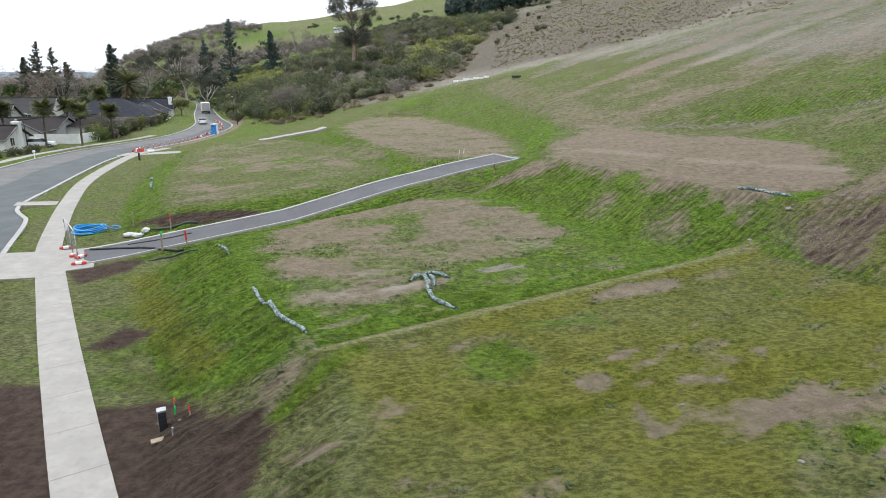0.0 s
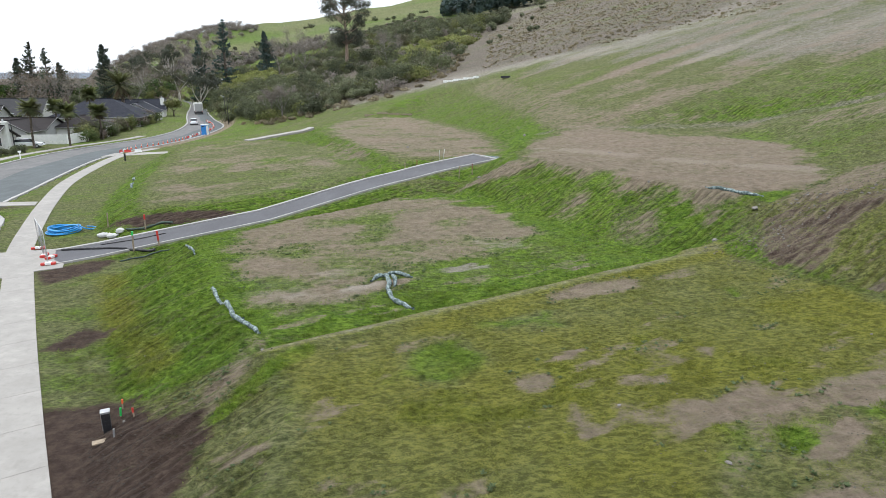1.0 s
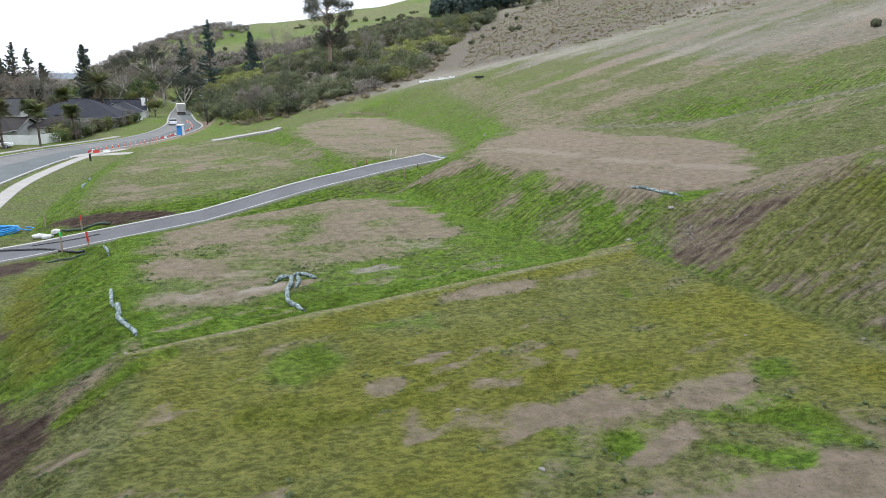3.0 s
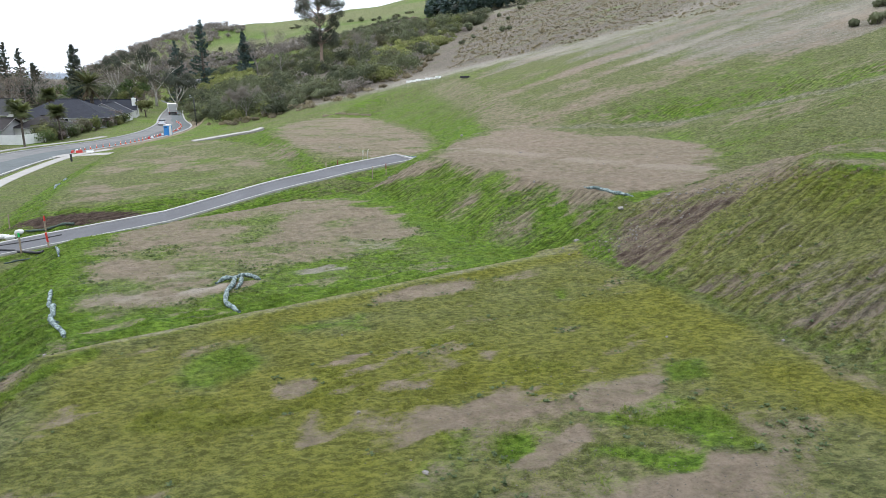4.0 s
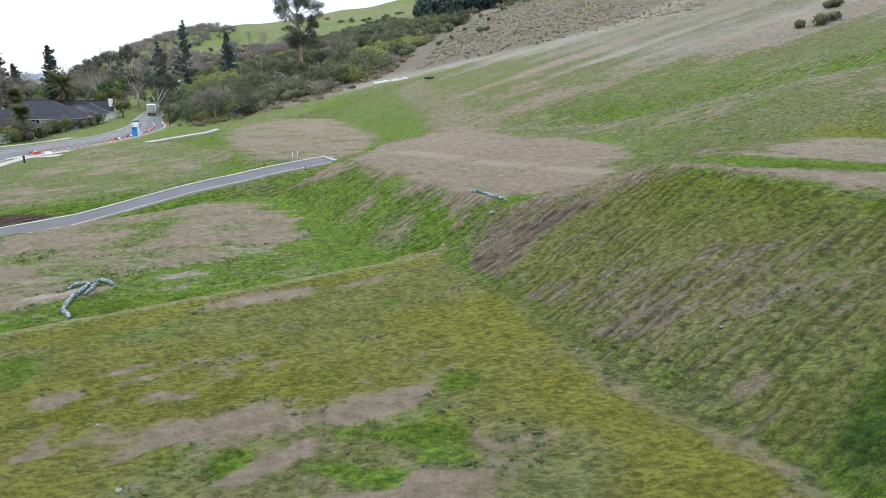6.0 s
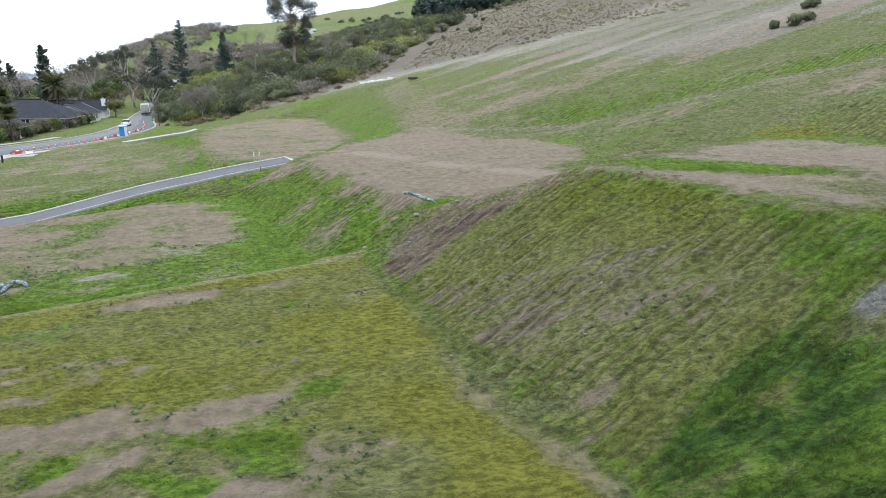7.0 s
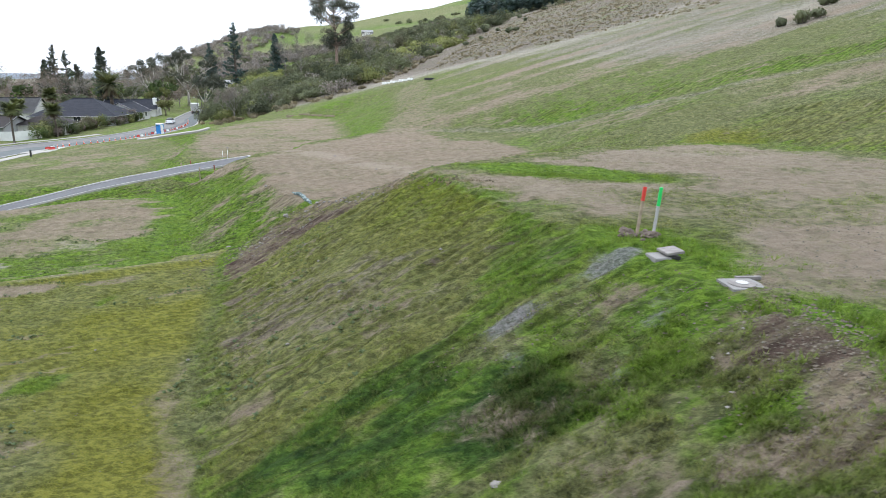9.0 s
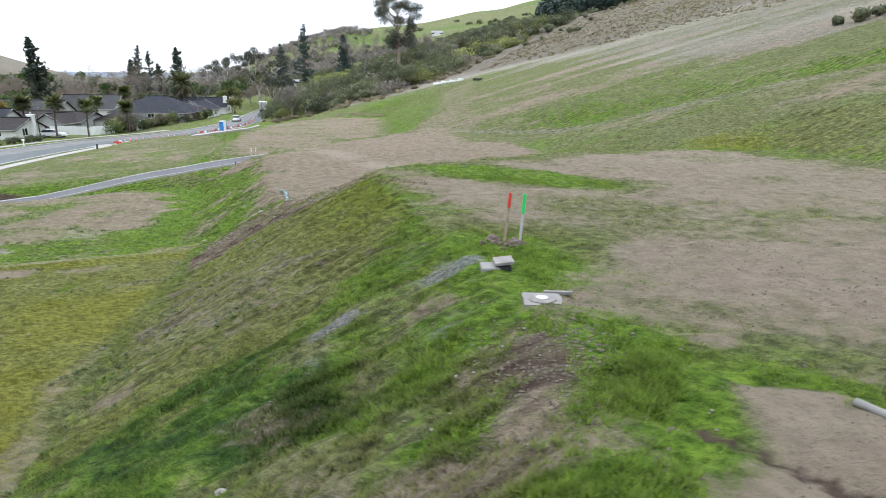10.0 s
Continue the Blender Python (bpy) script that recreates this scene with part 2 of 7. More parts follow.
def ground_material(blades=False):
    """Grass, straw and earth, laid by the masks of the mesh and broken up by noise."""
    m = Mat("grass_blades" if blades else "ground_cover", 0.95)
    m.bsdf.inputs["Specular IOR Level"].default_value = 0.12
    dirt, lush, dry = m.mask("cover")
    yellow, soil, gravel = m.mask("cover_b")
    bank, brown, pale = m.mask("cover_c")
    deep = m.mask("cover_d")[0]
    n_big, n_mid, n_small, n_fine = m.noise(0.16, 3), m.noise(0.55, 5, 0.62), m.noise(2.4, 6, 0.68), m.noise(11.0, 5, 0.72)
    tuft = m.noise(8.5, 3, 0.6, stretch=(0.55, 1.0, 1, -27))
    grain = m.noise(30.0, 4, 0.7)
    streak = m.noise(1.6, 5, 0.7, stretch=(0.22, 1.0, 0.3, -27))
    furrow = m.noise(2.2, 4, 0.65, stretch=(0.10, 1.0, 0.10, -27))

    # narrow furrows that run slantwise down the banks, shade painted in their hollows
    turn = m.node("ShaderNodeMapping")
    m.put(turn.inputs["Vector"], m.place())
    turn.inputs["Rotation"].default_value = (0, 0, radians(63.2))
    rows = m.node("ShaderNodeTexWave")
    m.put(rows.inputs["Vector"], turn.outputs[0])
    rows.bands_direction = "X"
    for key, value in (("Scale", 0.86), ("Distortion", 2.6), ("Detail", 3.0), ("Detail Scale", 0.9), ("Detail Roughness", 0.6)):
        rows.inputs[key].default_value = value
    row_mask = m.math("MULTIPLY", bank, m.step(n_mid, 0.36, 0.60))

    def off(n, k):
        return m.math("MULTIPLY", m.math("SUBTRACT", n, 0.5), k)

    def times(c, k):
        return m.mix(1.0, c, k, "MULTIPLY")

    ragged = m.math("ADD", m.math("ADD", off(n_mid, 0.7), off(n_small, 0.8)), m.math("ADD", off(n_fine, 0.7), off(streak, 0.7)))
    ragged = m.math("ADD", ragged, m.math("MULTIPLY", off(furrow, 1.6), bank))

    def worn(mask, lo, hi):
        return m.step(m.math("ADD", mask, ragged), lo, hi)

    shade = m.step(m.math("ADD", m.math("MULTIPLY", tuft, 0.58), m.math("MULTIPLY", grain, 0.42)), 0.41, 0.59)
    grass = m.mix(m.step(n_small, 0.30, 0.70), (0.114, 0.132, 0.052), (0.215, 0.220, 0.100))
    grass = m.mix(m.math("MULTIPLY", m.step(n_mid, 0.50, 0.72), 0.5), grass, (0.125, 0.150, 0.038))
    green = m.mix(m.step(n_small, 0.30, 0.70), (0.074, 0.146, 0.014), (0.172, 0.268, 0.034))
    green = m.mix(m.math("MULTIPLY", m.step(n_mid, 0.48, 0.75), 0.5), green, (0.155, 0.185, 0.045))
    green = m.mix(m.step(m.math("ADD", deep, ragged), 0.25, 0.85), green, m.mix(m.step(n_small, 0.30, 0.70), (0.022, 0.056, 0.010), (0.058, 0.112, 0.022)))
    c = m.mix(worn(lush, 0.30, 0.80), grass, green)
    c = m.mix(m.step(m.math("ADD", yellow, m.math("MULTIPLY", ragged, 0.45)), 0.05, 0.95), c, m.mix(n_small, (0.142, 0.152, 0.024), (0.248, 0.246, 0.050)))
    straw = m.mix(m.step(n_small, 0.30, 0.70), (0.205, 0.186, 0.152), (0.330, 0.304, 0.262))
    straw = m.mix(m.math("MULTIPLY", m.step(streak, 0.44, 0.64), 0.55), straw, (0.150, 0.148, 0.072))
    straw = m.mix(m.math("MULTIPLY", brown, 0.8), straw, m.mix(n_small, (0.104, 0.084, 0.070), (0.238, 0.200, 0.170)))
    c = m.mix(worn(dry, 0.22, 0.85), c, straw)
    # shade between the tufts, painted into the colour by the tuft noise
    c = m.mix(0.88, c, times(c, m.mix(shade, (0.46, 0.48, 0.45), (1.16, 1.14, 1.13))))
    earth = m.mix(m.step(n_small, 0.28, 0.72), (0.182, 0.140, 0.104), (0.312, 0.248, 0.192))
    earth = m.mix(m.math("MULTIPLY", m.step(streak, 0.46, 0.70), 0.45), earth, (0.300, 0.248, 0.198))
    sprout = m.math("MULTIPLY", m.step(m.math("ADD", m.math("MULTIPLY", tuft, 0.5), m.math("MULTIPLY", n_mid, 0.5)), 0.50, 0.64), 0.36)
    earth = m.mix(sprout, earth, m.mix(n_small, (0.128, 0.140, 0.062), (0.205, 0.205, 0.100)))
    earth = m.mix(m.math("MULTIPLY", pale, 0.6), earth, (0.370, 0.310, 0.255))
    earth = m.mix(m.math("MULTIPLY", m.step(n_fine, 0.52, 0.64), 0.38), earth, (0.105, 0.086, 0.068))
    c = m.mix(m.math("MULTIPLY", worn(dirt, 0.26, 0.82), 0.93), c, earth)
    c = m.mix(m.math("MULTIPLY", m.math("MULTIPLY", pale, dry), 0.6), c, (0.420, 0.390, 0.330))
    mud = m.mix(m.step(n_small, 0.3, 0.7), (0.050, 0.033, 0.026), (0.104, 0.074, 0.058))
    mud = m.mix(m.math("MULTIPLY", m.step(n_fine, 0.55, 0.75), 0.4), mud, (0.17, 0.135, 0.11))
    c = m.mix(worn(soil, 0.30, 0.80), c, mud)
    grit = m.mix(m.step(n_fine, 0.35, 0.65), (0.12, 0.12, 0.122), (0.27, 0.268, 0.272))
    c = m.mix(m.math("MULTIPLY", worn(gravel, 0.35, 0.95), 0.8), c, grit)
    c = m.mix(m.math("MULTIPLY", m.step(n_big, 0.3, 0.7), 0.25), c, times(c, (0.78, 0.86, 0.78)))
    # furrow hollows darkened in the colour as painted shade
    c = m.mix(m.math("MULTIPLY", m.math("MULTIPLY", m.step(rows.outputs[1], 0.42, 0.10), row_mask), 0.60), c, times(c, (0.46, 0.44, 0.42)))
    if blades:
        c = m.mix(m.math("MULTIPLY", m.island(), 0.6), c, m.mix(0.36, c, (0.36, 0.335, 0.17)))
        m.colour(c)
        return m.thin(0.45)
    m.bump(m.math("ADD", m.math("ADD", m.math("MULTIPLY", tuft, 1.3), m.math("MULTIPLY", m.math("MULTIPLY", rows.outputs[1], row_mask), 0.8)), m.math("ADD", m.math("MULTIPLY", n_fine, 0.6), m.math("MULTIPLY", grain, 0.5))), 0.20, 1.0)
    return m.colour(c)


GROUND = ground_material()
BLADES = ground_material(True)


def concrete_material(name, colour=(0.44, 0.415, 0.37)):
    m = Mat(name, 0.85)
    c = m.mix(m.step(m.noise(1.1, 5), 0.3, 0.7), tuple(k * 0.84 for k in colour), colour)
    c = m.mix(m.math("MULTIPLY", m.step(m.noise(3.5, 6, 0.72), 0.48, 0.70), 0.45), c, tuple(k * 0.62 for k in colour))
    c = m.mix(m.math("MULTIPLY", m.any(), 0.22), c, tuple(k * 0.78 for k in colour))
    g = m.noise(60, 3, stretch=(1, 4, 1, 35))
    c = m.mix(m.math("MULTIPLY", m.step(m.noise(0.7, 5, 0.7), 0.50, 0.68), 0.30), c, tuple(min(1, k * 1.35) for k in colour))
    m.bump(g, 0.004, 0.5)
    return m.colour(c)


def asphalt_material(name, colour, fresh=0.5):
    m = Mat(name, 0.9)
    m.bsdf.inputs["Specular IOR Level"].default_value = 0.2
    c = m.mix(m.step(m.noise(0.35, 5, 0.6), 0.3, 0.7), tuple(k * 0.75 for k in colour), colour)
    c = m.mix(m.math("MULTIPLY", m.step(m.noise(1.6, 5, 0.7, stretch=(1, 0.25, 1, -28)), 0.45, 0.75), fresh), c, tuple(k * 1.55 for k in colour))
    g = m.noise(90, 2)
    c = m.mix(m.math("MULTIPLY", g, 0.2), c, (0.25, 0.25, 0.25))
    m.bump(g, 0.006, 0.6)
    return m.colour(c)


CONCRETE = concrete_material("footpath_concrete", (0.30, 0.285, 0.26))
KERB = concrete_material("kerb_concrete", (0.34, 0.333, 0.318))
ROAD_SEAL = asphalt_material("street_seal", (0.085, 0.098, 0.100), 0.5)
COLLAR = concrete_material("cover_concrete", (0.19, 0.185, 0.175))
OLD_SEAL = asphalt_material("old_street_seal", (0.140, 0.138, 0.134), 0.5)
DRIVE_SEAL = asphalt_material("drive_seal", (0.090, 0.090, 0.098), 0.3)


# ---- building helpers ----
def mesh_from(name, verts, faces, material, smooth=False):
    me = bpy.data.meshes.new(name)
    me.from_pydata([tuple(map(float, v)) for v in verts], [], faces)
    me.materials.append(material)
    if smooth:
        me.shade_smooth()
    me.update()
    return me


def part(name, bm, material, parent, label="", kind=""):
    """Links a bmesh, or a mesh, as one object under a thing."""
    if isinstance(bm, bmesh.types.BMesh):
        me = bpy.data.meshes.new(name)
        bm.to_mesh(me)
        bm.free()
        me.materials.append(material)
    else:
        me = bm
    ob = new(name, me)
    ob.parent = parent
    return tagged(ob, label, kind=kind)


def thing(name, at, label, category, group="", kind="", turn=0.0, size=1.0):
    ob = new(name)
    ob.empty_display_size = 0.2
    ob.matrix_world = Matrix.Translation(at) @ Matrix.Rotation(radians(turn), 4, "Z") @ Matrix.Diagonal((size, size, size, 1))
    return tagged(ob, label, category, group, kind)


def solid(name, me, label, category, group="", kind=""):
    return tagged(new(name, me), label, category, group, kind)


def add_box(bm, x0, x1, y0, y1, z0, z1, bevel=0.0, m=None):
    made = bmesh.ops.create_cube(bm, size=1.0, matrix=(m or Matrix()) @ Matrix.Translation(((x0 + x1) / 2, (y0 + y1) / 2, (z0 + z1) / 2)) @ Matrix.Diagonal((x1 - x0, y1 - y0, z1 - z0, 1)))
    if bevel:
        edges = list({e for v in made["verts"] for e in v.link_edges})
        bmesh.ops.bevel(bm, geom=edges, offset=bevel, segments=2, affect="EDGES", profile=0.6)
    return bm


def box(x0, x1, y0, y1, z0, z1, bevel=0.0, m=None):
    return add_box(bmesh.new(), x0, x1, y0, y1, z0, z1, bevel, m)


def tube(points, radii, sides=7, bm=None, closed=False):
    """A round bar along points, with a radius at each."""
    bm = bm or bmesh.new()
    pts = [Vector(p) for p in points]
    rings = []
    for i, p in enumerate(pts):
        a, b = pts[max(i - 1, 0)], pts[min(i + 1, len(pts) - 1)]
        axis = (b - a).normalized() if (b - a).length > 1e-9 else Vector((0, 0, 1))
        u = axis.cross(Vector((0, 0, 1)) if abs(axis.z) < 0.95 else Vector((1, 0, 0))).normalized()
        w = axis.cross(u)
        r = radii[i] if isinstance(radii, (list, tuple)) else radii
        rings.append([bm.verts.new(p + u * (r * math.cos(k * math.tau / sides)) + w * (r * math.sin(k * math.tau / sides))) for k in range(sides)])
    for r0, r1 in zip(rings, rings[1:]):
        for k in range(sides):
            f = bm.faces.new((r0[k], r0[(k + 1) % sides], r1[(k + 1) % sides], r1[k]))
            f.smooth = True
    for ring, flip in ((rings[0], True), (rings[-1], False)):
        try:
            bm.faces.new(ring[::-1] if flip else ring)
        except ValueError:
            pass
    return bm


def prism(bm, outline, z0, z1):
    """An upright solid over a plan outline (counter-clockwise)."""
    low = [bm.verts.new((x, y, z0)) for x, y in outline]
    top = [bm.verts.new((x, y, z1)) for x, y in outline]
    n = len(outline)
    for i in range(n):
        bm.faces.new((low[i], low[(i + 1) % n], top[(i + 1) % n], top[i]))
    bm.faces.new(top)
    bm.faces.new(low[::-1])
    return bm


def offset_line(line, d):
    """The line moved d metres to its left."""
    out = []
    for i, p in enumerate(line):
        a, b = line[max(i - 1, 0)], line[min(i + 1, len(line) - 1)]
        ex, ey = b[0] - a[0], b[1] - a[1]
        s = math.hypot(ex, ey)
        out.append((p[0] - ey / s * d, p[1] + ex / s * d))
    return out


# ---- the ground: one sheet to the horizon ----
def steps(lo, hi, fine, grow_lo, grow_hi, start, end):
    """Grid lines: fine between start and end, widening outwards to lo and hi."""
    mid = list(np.arange(start, end + fine / 2, fine))
    out, s = [], fine
    p = mid[0]
    while p > lo:
        s = min(s * grow_lo, 120)
        p -= s
        out.append(p)
    up, s, p = [], fine, mid[-1]
    while p < hi:
        s = min(s * grow_hi, 120)
        p += s
        up.append(p)
    return np.array(out[::-1] + mid + up)


GX = steps(-2600, 2600, 0.24, 1.022, 1.03, -13, 33)
GY = steps(-600, 3600, 0.14, 1.06, 1.012, 7.5, 27)
gx, gy = np.meshgrid(GX, GY)
gz = land(gx, gy)
dzy, dzx = np.gradient(gz, GY, GX)
steep = np.hypot(dzx, dzy)
near = sstep(160, 60, np.hypot(gx - 10, gy - 10))
a_in, b_in, c_in, d_in, e_in, f_in = (inside_by(gx, gy, p) for p in (PAD_A, PAD_B, PAD_C, PAD_D, PAD_E, PAD_F))
road_in = inside_by(gx, gy, ROAD_AREA)
path_d, path_s = along_line(gx, gy, FOOTPATH)
drive_d, drive_s = along_line(gx, gy, DRIVE)
quiet = sstep(0.2, 1.0, path_d - 0.75) * sstep(0.3, -0.6, road_in) * sstep(1.7, 2.4, drive_d)
for paved in PAVED:
    quiet = quiet * sstep(0.1, -0.7, inside_by(gx, gy, paved))
bank = sstep(0.22, 0.38, steep)
# tufts, wheel ruts and the grooves that the digger's bucket left down the banks
groove_at = 0.45 * gx - 0.89 * gy
saw = (groove_at / 0.55 + 0.9 * fbm(gx / 6, gy / 6, 31, 2)) % 1.0
groove = saw
fall_p, fall_q = 0.89 * gx + 0.45 * gy, 0.89 * gy - 0.45 * gx
relief = 0.16 * (fbm(gx / 0.55, gy / 0.42, 21, 3) - 0.5) + 0.10 * (vnoise(gx / 0.30, gy / 0.22, 27) - 0.5) + 0.13 * (fbm(gx / 1.9, gy / 1.9, 23, 3) - 0.5)
relief = relief + bank * (0.13 * (groove - 0.5) * sstep(0.15, 0.5, fbm(gx / 2.6, gy / 2.6, 37, 2)) + 0.26 * (fbm(fall_p / 1.6, fall_q / 0.7, 41, 3) - 0.5))
ridge_a = along_line(gx, gy, [(-3.8, 17.3), (1.3, 19.9), (4.5, 21.5), (9.0, 23.9), (13.6, 26.3)])[0]
relief = relief - 0.14 * sstep(0.30, 0.1, along_line(gx, gy, [(31.1, 9.0), (31.8, 8.6), (32.4, 8.2)])[0])
gz = gz + (relief * sstep(0.1, 1.8, ridge_a) + 0.16 * sstep(0.9, 0.1, ridge_a)) * near * quiet
gz = gz + sstep(70, 130, gy) * sstep(1.0, 3.0, gz - street_level(gx, gy)) * 0.5 * (fbm(gx / 4, gy / 4, 51, 4) - 0.5)


def blob(cx, cy, rx, ry, soft=1.0, turn=0.0):
    """A soft round patch: 1 in the middle, 0 outside."""
    c, s = math.cos(radians(turn)), math.sin(radians(turn))
    u, v = ((gx - cx) * c + (gy - cy) * s) / rx, (-(gx - cx) * s + (gy - cy) * c) / ry
    return sstep(1.0 + 0.5 * soft, 1.0 - 0.5 * soft, np.hypot(u, v))


def worn_inside(d, inset=1.0, soft=2.0):
    return sstep(inset - soft / 2, inset + soft / 2, d)


edge_wave = 0.6 * (fbm(gx / 1.3, gy / 1.0, 59, 4) - 0.5) + 0.9 * (fbm((0.87 * gx + 0.49 * gy) / 3.2, (0.87 * gy - 0.49 * gx) / 0.8, 60, 4) - 0.5)


def patch(points, soft=0.5, rag=1.4):
    """A ragged patch over a plan outline: 1 inside, 0 outside."""
    return sstep(-soft, soft, inside_by(gx, gy, points) + rag * edge_wave)


patchy = fbm(gx / 2.6, gy / 2.2, 61, 4)
patchy_big = fbm(gx / 9, gy / 7, 67, 3)
lot_u, lot_v = 0.87 * gx + 0.49 * gy, 0.87 * gy - 0.49 * gx
scuff = fbm(lot_u / 2.4, lot_v / 0.75, 63, 4)
band = fbm(lot_u / 7.0, lot_v / 1.6, 65, 3)
fall_u, fall_v = 0.9 * gx + 0.43 * gy, 0.9 * gy - 0.43 * gx
hill_streak = fbm(fall_u / 45, fall_v / 4.0, 71, 4)
lush = 0.44 + 0.6 * (patchy_big - 0.5) + 0.5 * (band - 0.5)
lush = np.maximum(lush, bank * near * (0.72 + 0.5 * (patchy - 0.4)))
# front lot: thin olive grass worn through in long scuffs, bare towards its far corner
front = sstep(-0.6, 0.8, a_in)
bare_a = patch([(6.4, 9.0), (7.2, 12.1), (8.9, 13.9), (10.9, 14.3), (12.4, 14.6), (13.6, 13.2), (15.1, 13.1), (16.5, 12.3), (16.8, 10.4), (15.0, 8.6), (9.0, 8.0)], 1.0, 2.2)
tufty = np.clip(patch([(12.6, 12.6), (13.8, 13.2), (14.2, 12.5), (14.2, 11.6), (13.2, 11.5)], 0.3, 0.9) + patch([(11.0, 11.6), (12.1, 11.8), (13.1, 11.3), (13.0, 10.6), (11.7, 10.7)], 0.3, 0.9) + patch([(10.9, 13.1), (11.7, 13.0), (11.4, 12.5)], 0.25, 0.7) + patch([(9.0, 12.3), (9.6, 12.4), (9.6, 11.7), (9.1, 11.6)], 0.25, 0.7) + patch([(0.5, 16.7), (1.8, 17.7), (2.7, 16.2), (1.9, 14.9), (1.0, 15.3)], 0.5, 1.0) + patch([(11.7, 21.5), (12.3, 21.4), (12.1, 20.5), (11.7, 20.6)], 0.25, 0.5) + patch([(13.6, 15.3), (14.6, 15.5), (14.5, 14.6), (13.6, 14.6)], 0.25, 0.7) + patch([(2.4, 19.3), (5.4, 19.9), (5.2, 18.7), (2.6, 18.4)], 0.4, 1.2), 0, 1)
lush = lush * (1 - front) + front * (0.15 + 0.55 * sstep(0.57, 0.70, patchy) * sstep(0.48, 0.62, patchy_big) + 0.35 * bare_a * sstep(0.52, 0.64, patchy) + 0.55 * tufty)
gold = np.clip(patch([(-0.3, 21.0), (4.2, 21.1), (5.1, 20.2), (2.8, 18.5), (0.6, 18.6)], 0.7) + patch([(15.8, 15.2), (17.2, 15.1), (17.9, 13.6), (17.3, 12.3), (16.0, 12.7)], 0.6) + patch([(18.0, 12.3), (19.3, 12.2), (19.9, 10.6), (18.2, 9.0), (17.0, 10.5)], 0.6) + 0.7 * patch([(12.0, 19.6), (15.6, 21.4), (17.0, 17.6), (15.0, 16.4)], 0.9), 0, 1)
yellow = front * (0.56 + 0.85 * (patchy_big - 0.5) + 0.42 * gold) * (1 - 0.55 * bare_a) * (1 - 0.7 * tufty)
spots = patch([(3.5, 14.8), (4.4, 15.4), (4.5, 14.7), (3.8, 14.2)], 0.25, 0.8) + patch([(4.4, 12.7), (4.8, 13.5), (5.1, 12.4), (4.7, 12.2)], 0.25, 0.8) + patch([(4.4, 16.0), (5.3, 16.6), (5.7, 15.8)], 0.25, 0.8) + patch([(6.5, 14.6), (7.6, 15.2), (7.5, 14.4)], 0.25, 0.8) + patch([(8.7, 16.5), (9.3, 16.4), (9.0, 15.9)], 0.2, 0.6)
earth = front * (0.55 * sstep(0.585, 0.68, scuff) * (1 - gold) + bare_a * (0.52 + 1.0 * (scuff - 0.5) + 0.9 * (band - 0.5) + 0.8 * (patchy - 0.5)) + 0.7 * spots + 0.85 * patch([(5.1, 21.3), (6.5, 22.3), (8.8, 22.9), (9.1, 21.9), (7.0, 21.0), (5.4, 20.5)], 0.4, 0.8)) * (1 - 0.9 * tufty)
lush = np.maximum(lush, 0.70 * sstep(0.7, 0.2, ridge_a))
yellow = np.maximum(yellow, 0.75 * sstep(1.9, 0.5, ridge_a) * sstep(-2, 2, gx) * (a_in > -0.2) * (0.6 + 0.8 * patchy))
# its end slope above the footpath: brownish grass on clods
end_a = sstep(0.5, -0.8, a_in) * sstep(3.0, 0.5, gx) * sstep(18.5, 16.5, gy) * sstep(0.15, 0.3, steep)
lush = lush * (1 - end_a) + 0.22 * end_a
yellow = np.maximum(yellow, end_a * 0.5 * patchy_big)
earth = np.maximum(earth, end_a * (0.16 + 1.2 * (scuff - 0.5) + 0.5 * (0.5 - groove)))
gully = along_line(gx, gy, [(-4.7, 19.1), (-4.5, 17.4), (-4.9, 15.6), (-5.6, 14.6)])[0]
earth = np.maximum(earth, 0.85 * sstep(1.0, 0.2, gully) * (0.25 + 0.8 * patchy))
chute = along_line(gx, gy, [(-2.6, 17.2), (-3.5, 16.0), (-4.4, 14.6)])[0]
lush = np.maximum(lush, 0.95 * sstep(0.55, 0.2, chute))
earth = earth * sstep(0.15, 0.6, chute)
# lot beyond it: bare middle, green towards the banks
brown_b = patch([(-9.8, 30.2), (-6.8, 40.8), (1.0, 41.6), (5.4, 37.0), (7.0, 31.6), (5.3, 29.4), (2.1, 27.8), (-0.1, 25.5), (-1.8, 22.6), (-4.0, 21.2), (-6.2, 23.1)], 1.4, 3.4)
earth = np.maximum(earth, brown_b * (0.68 + 0.8 * (patchy - 0.45) + 0.7 * (band - 0.5)))
earth = earth - 0.75 * patch([(3.6, 26.1), (9.2, 29.3), (9.3, 26.6), (4.2, 23.4), (2.6, 22.8)], 0.6) * (b_in > 0) - 0.22 * patch([(-3.8, 30.9), (-2.0, 35.0), (-0.8, 33.5), (-2.2, 29.8)], 0.6)
earth = earth + 0.30 * patch([(2.0, 36.0), (5.6, 36.4), (6.9, 31.8), (4.6, 31.0), (2.4, 33.4)], 0.8)
bleached = np.clip(patch([(-7.0, 25.3), (-6.0, 25.4), (-3.6, 23.7), (-3.3, 22.0), (-5.0, 22.3)], 0.5) + patch([(0.5, 27.2), (3.2, 27.1), (4.1, 25.2), (2.0, 24.8)], 0.5) + patch([(3.3, 30.6), (5.3, 30.9), (5.7, 29.5), (3.6, 29.4)], 0.4) + patch([(-3.8, 25.9), (-2.4, 26.6), (-1.0, 24.9), (-2.3, 22.9)], 0.5), 0, 1) * sstep(0.40, 0.52, scuff) * (b_in > 0.3)
bleached = bleached * (0.45 + 0.9 * sstep(0.42, 0.60, patchy))
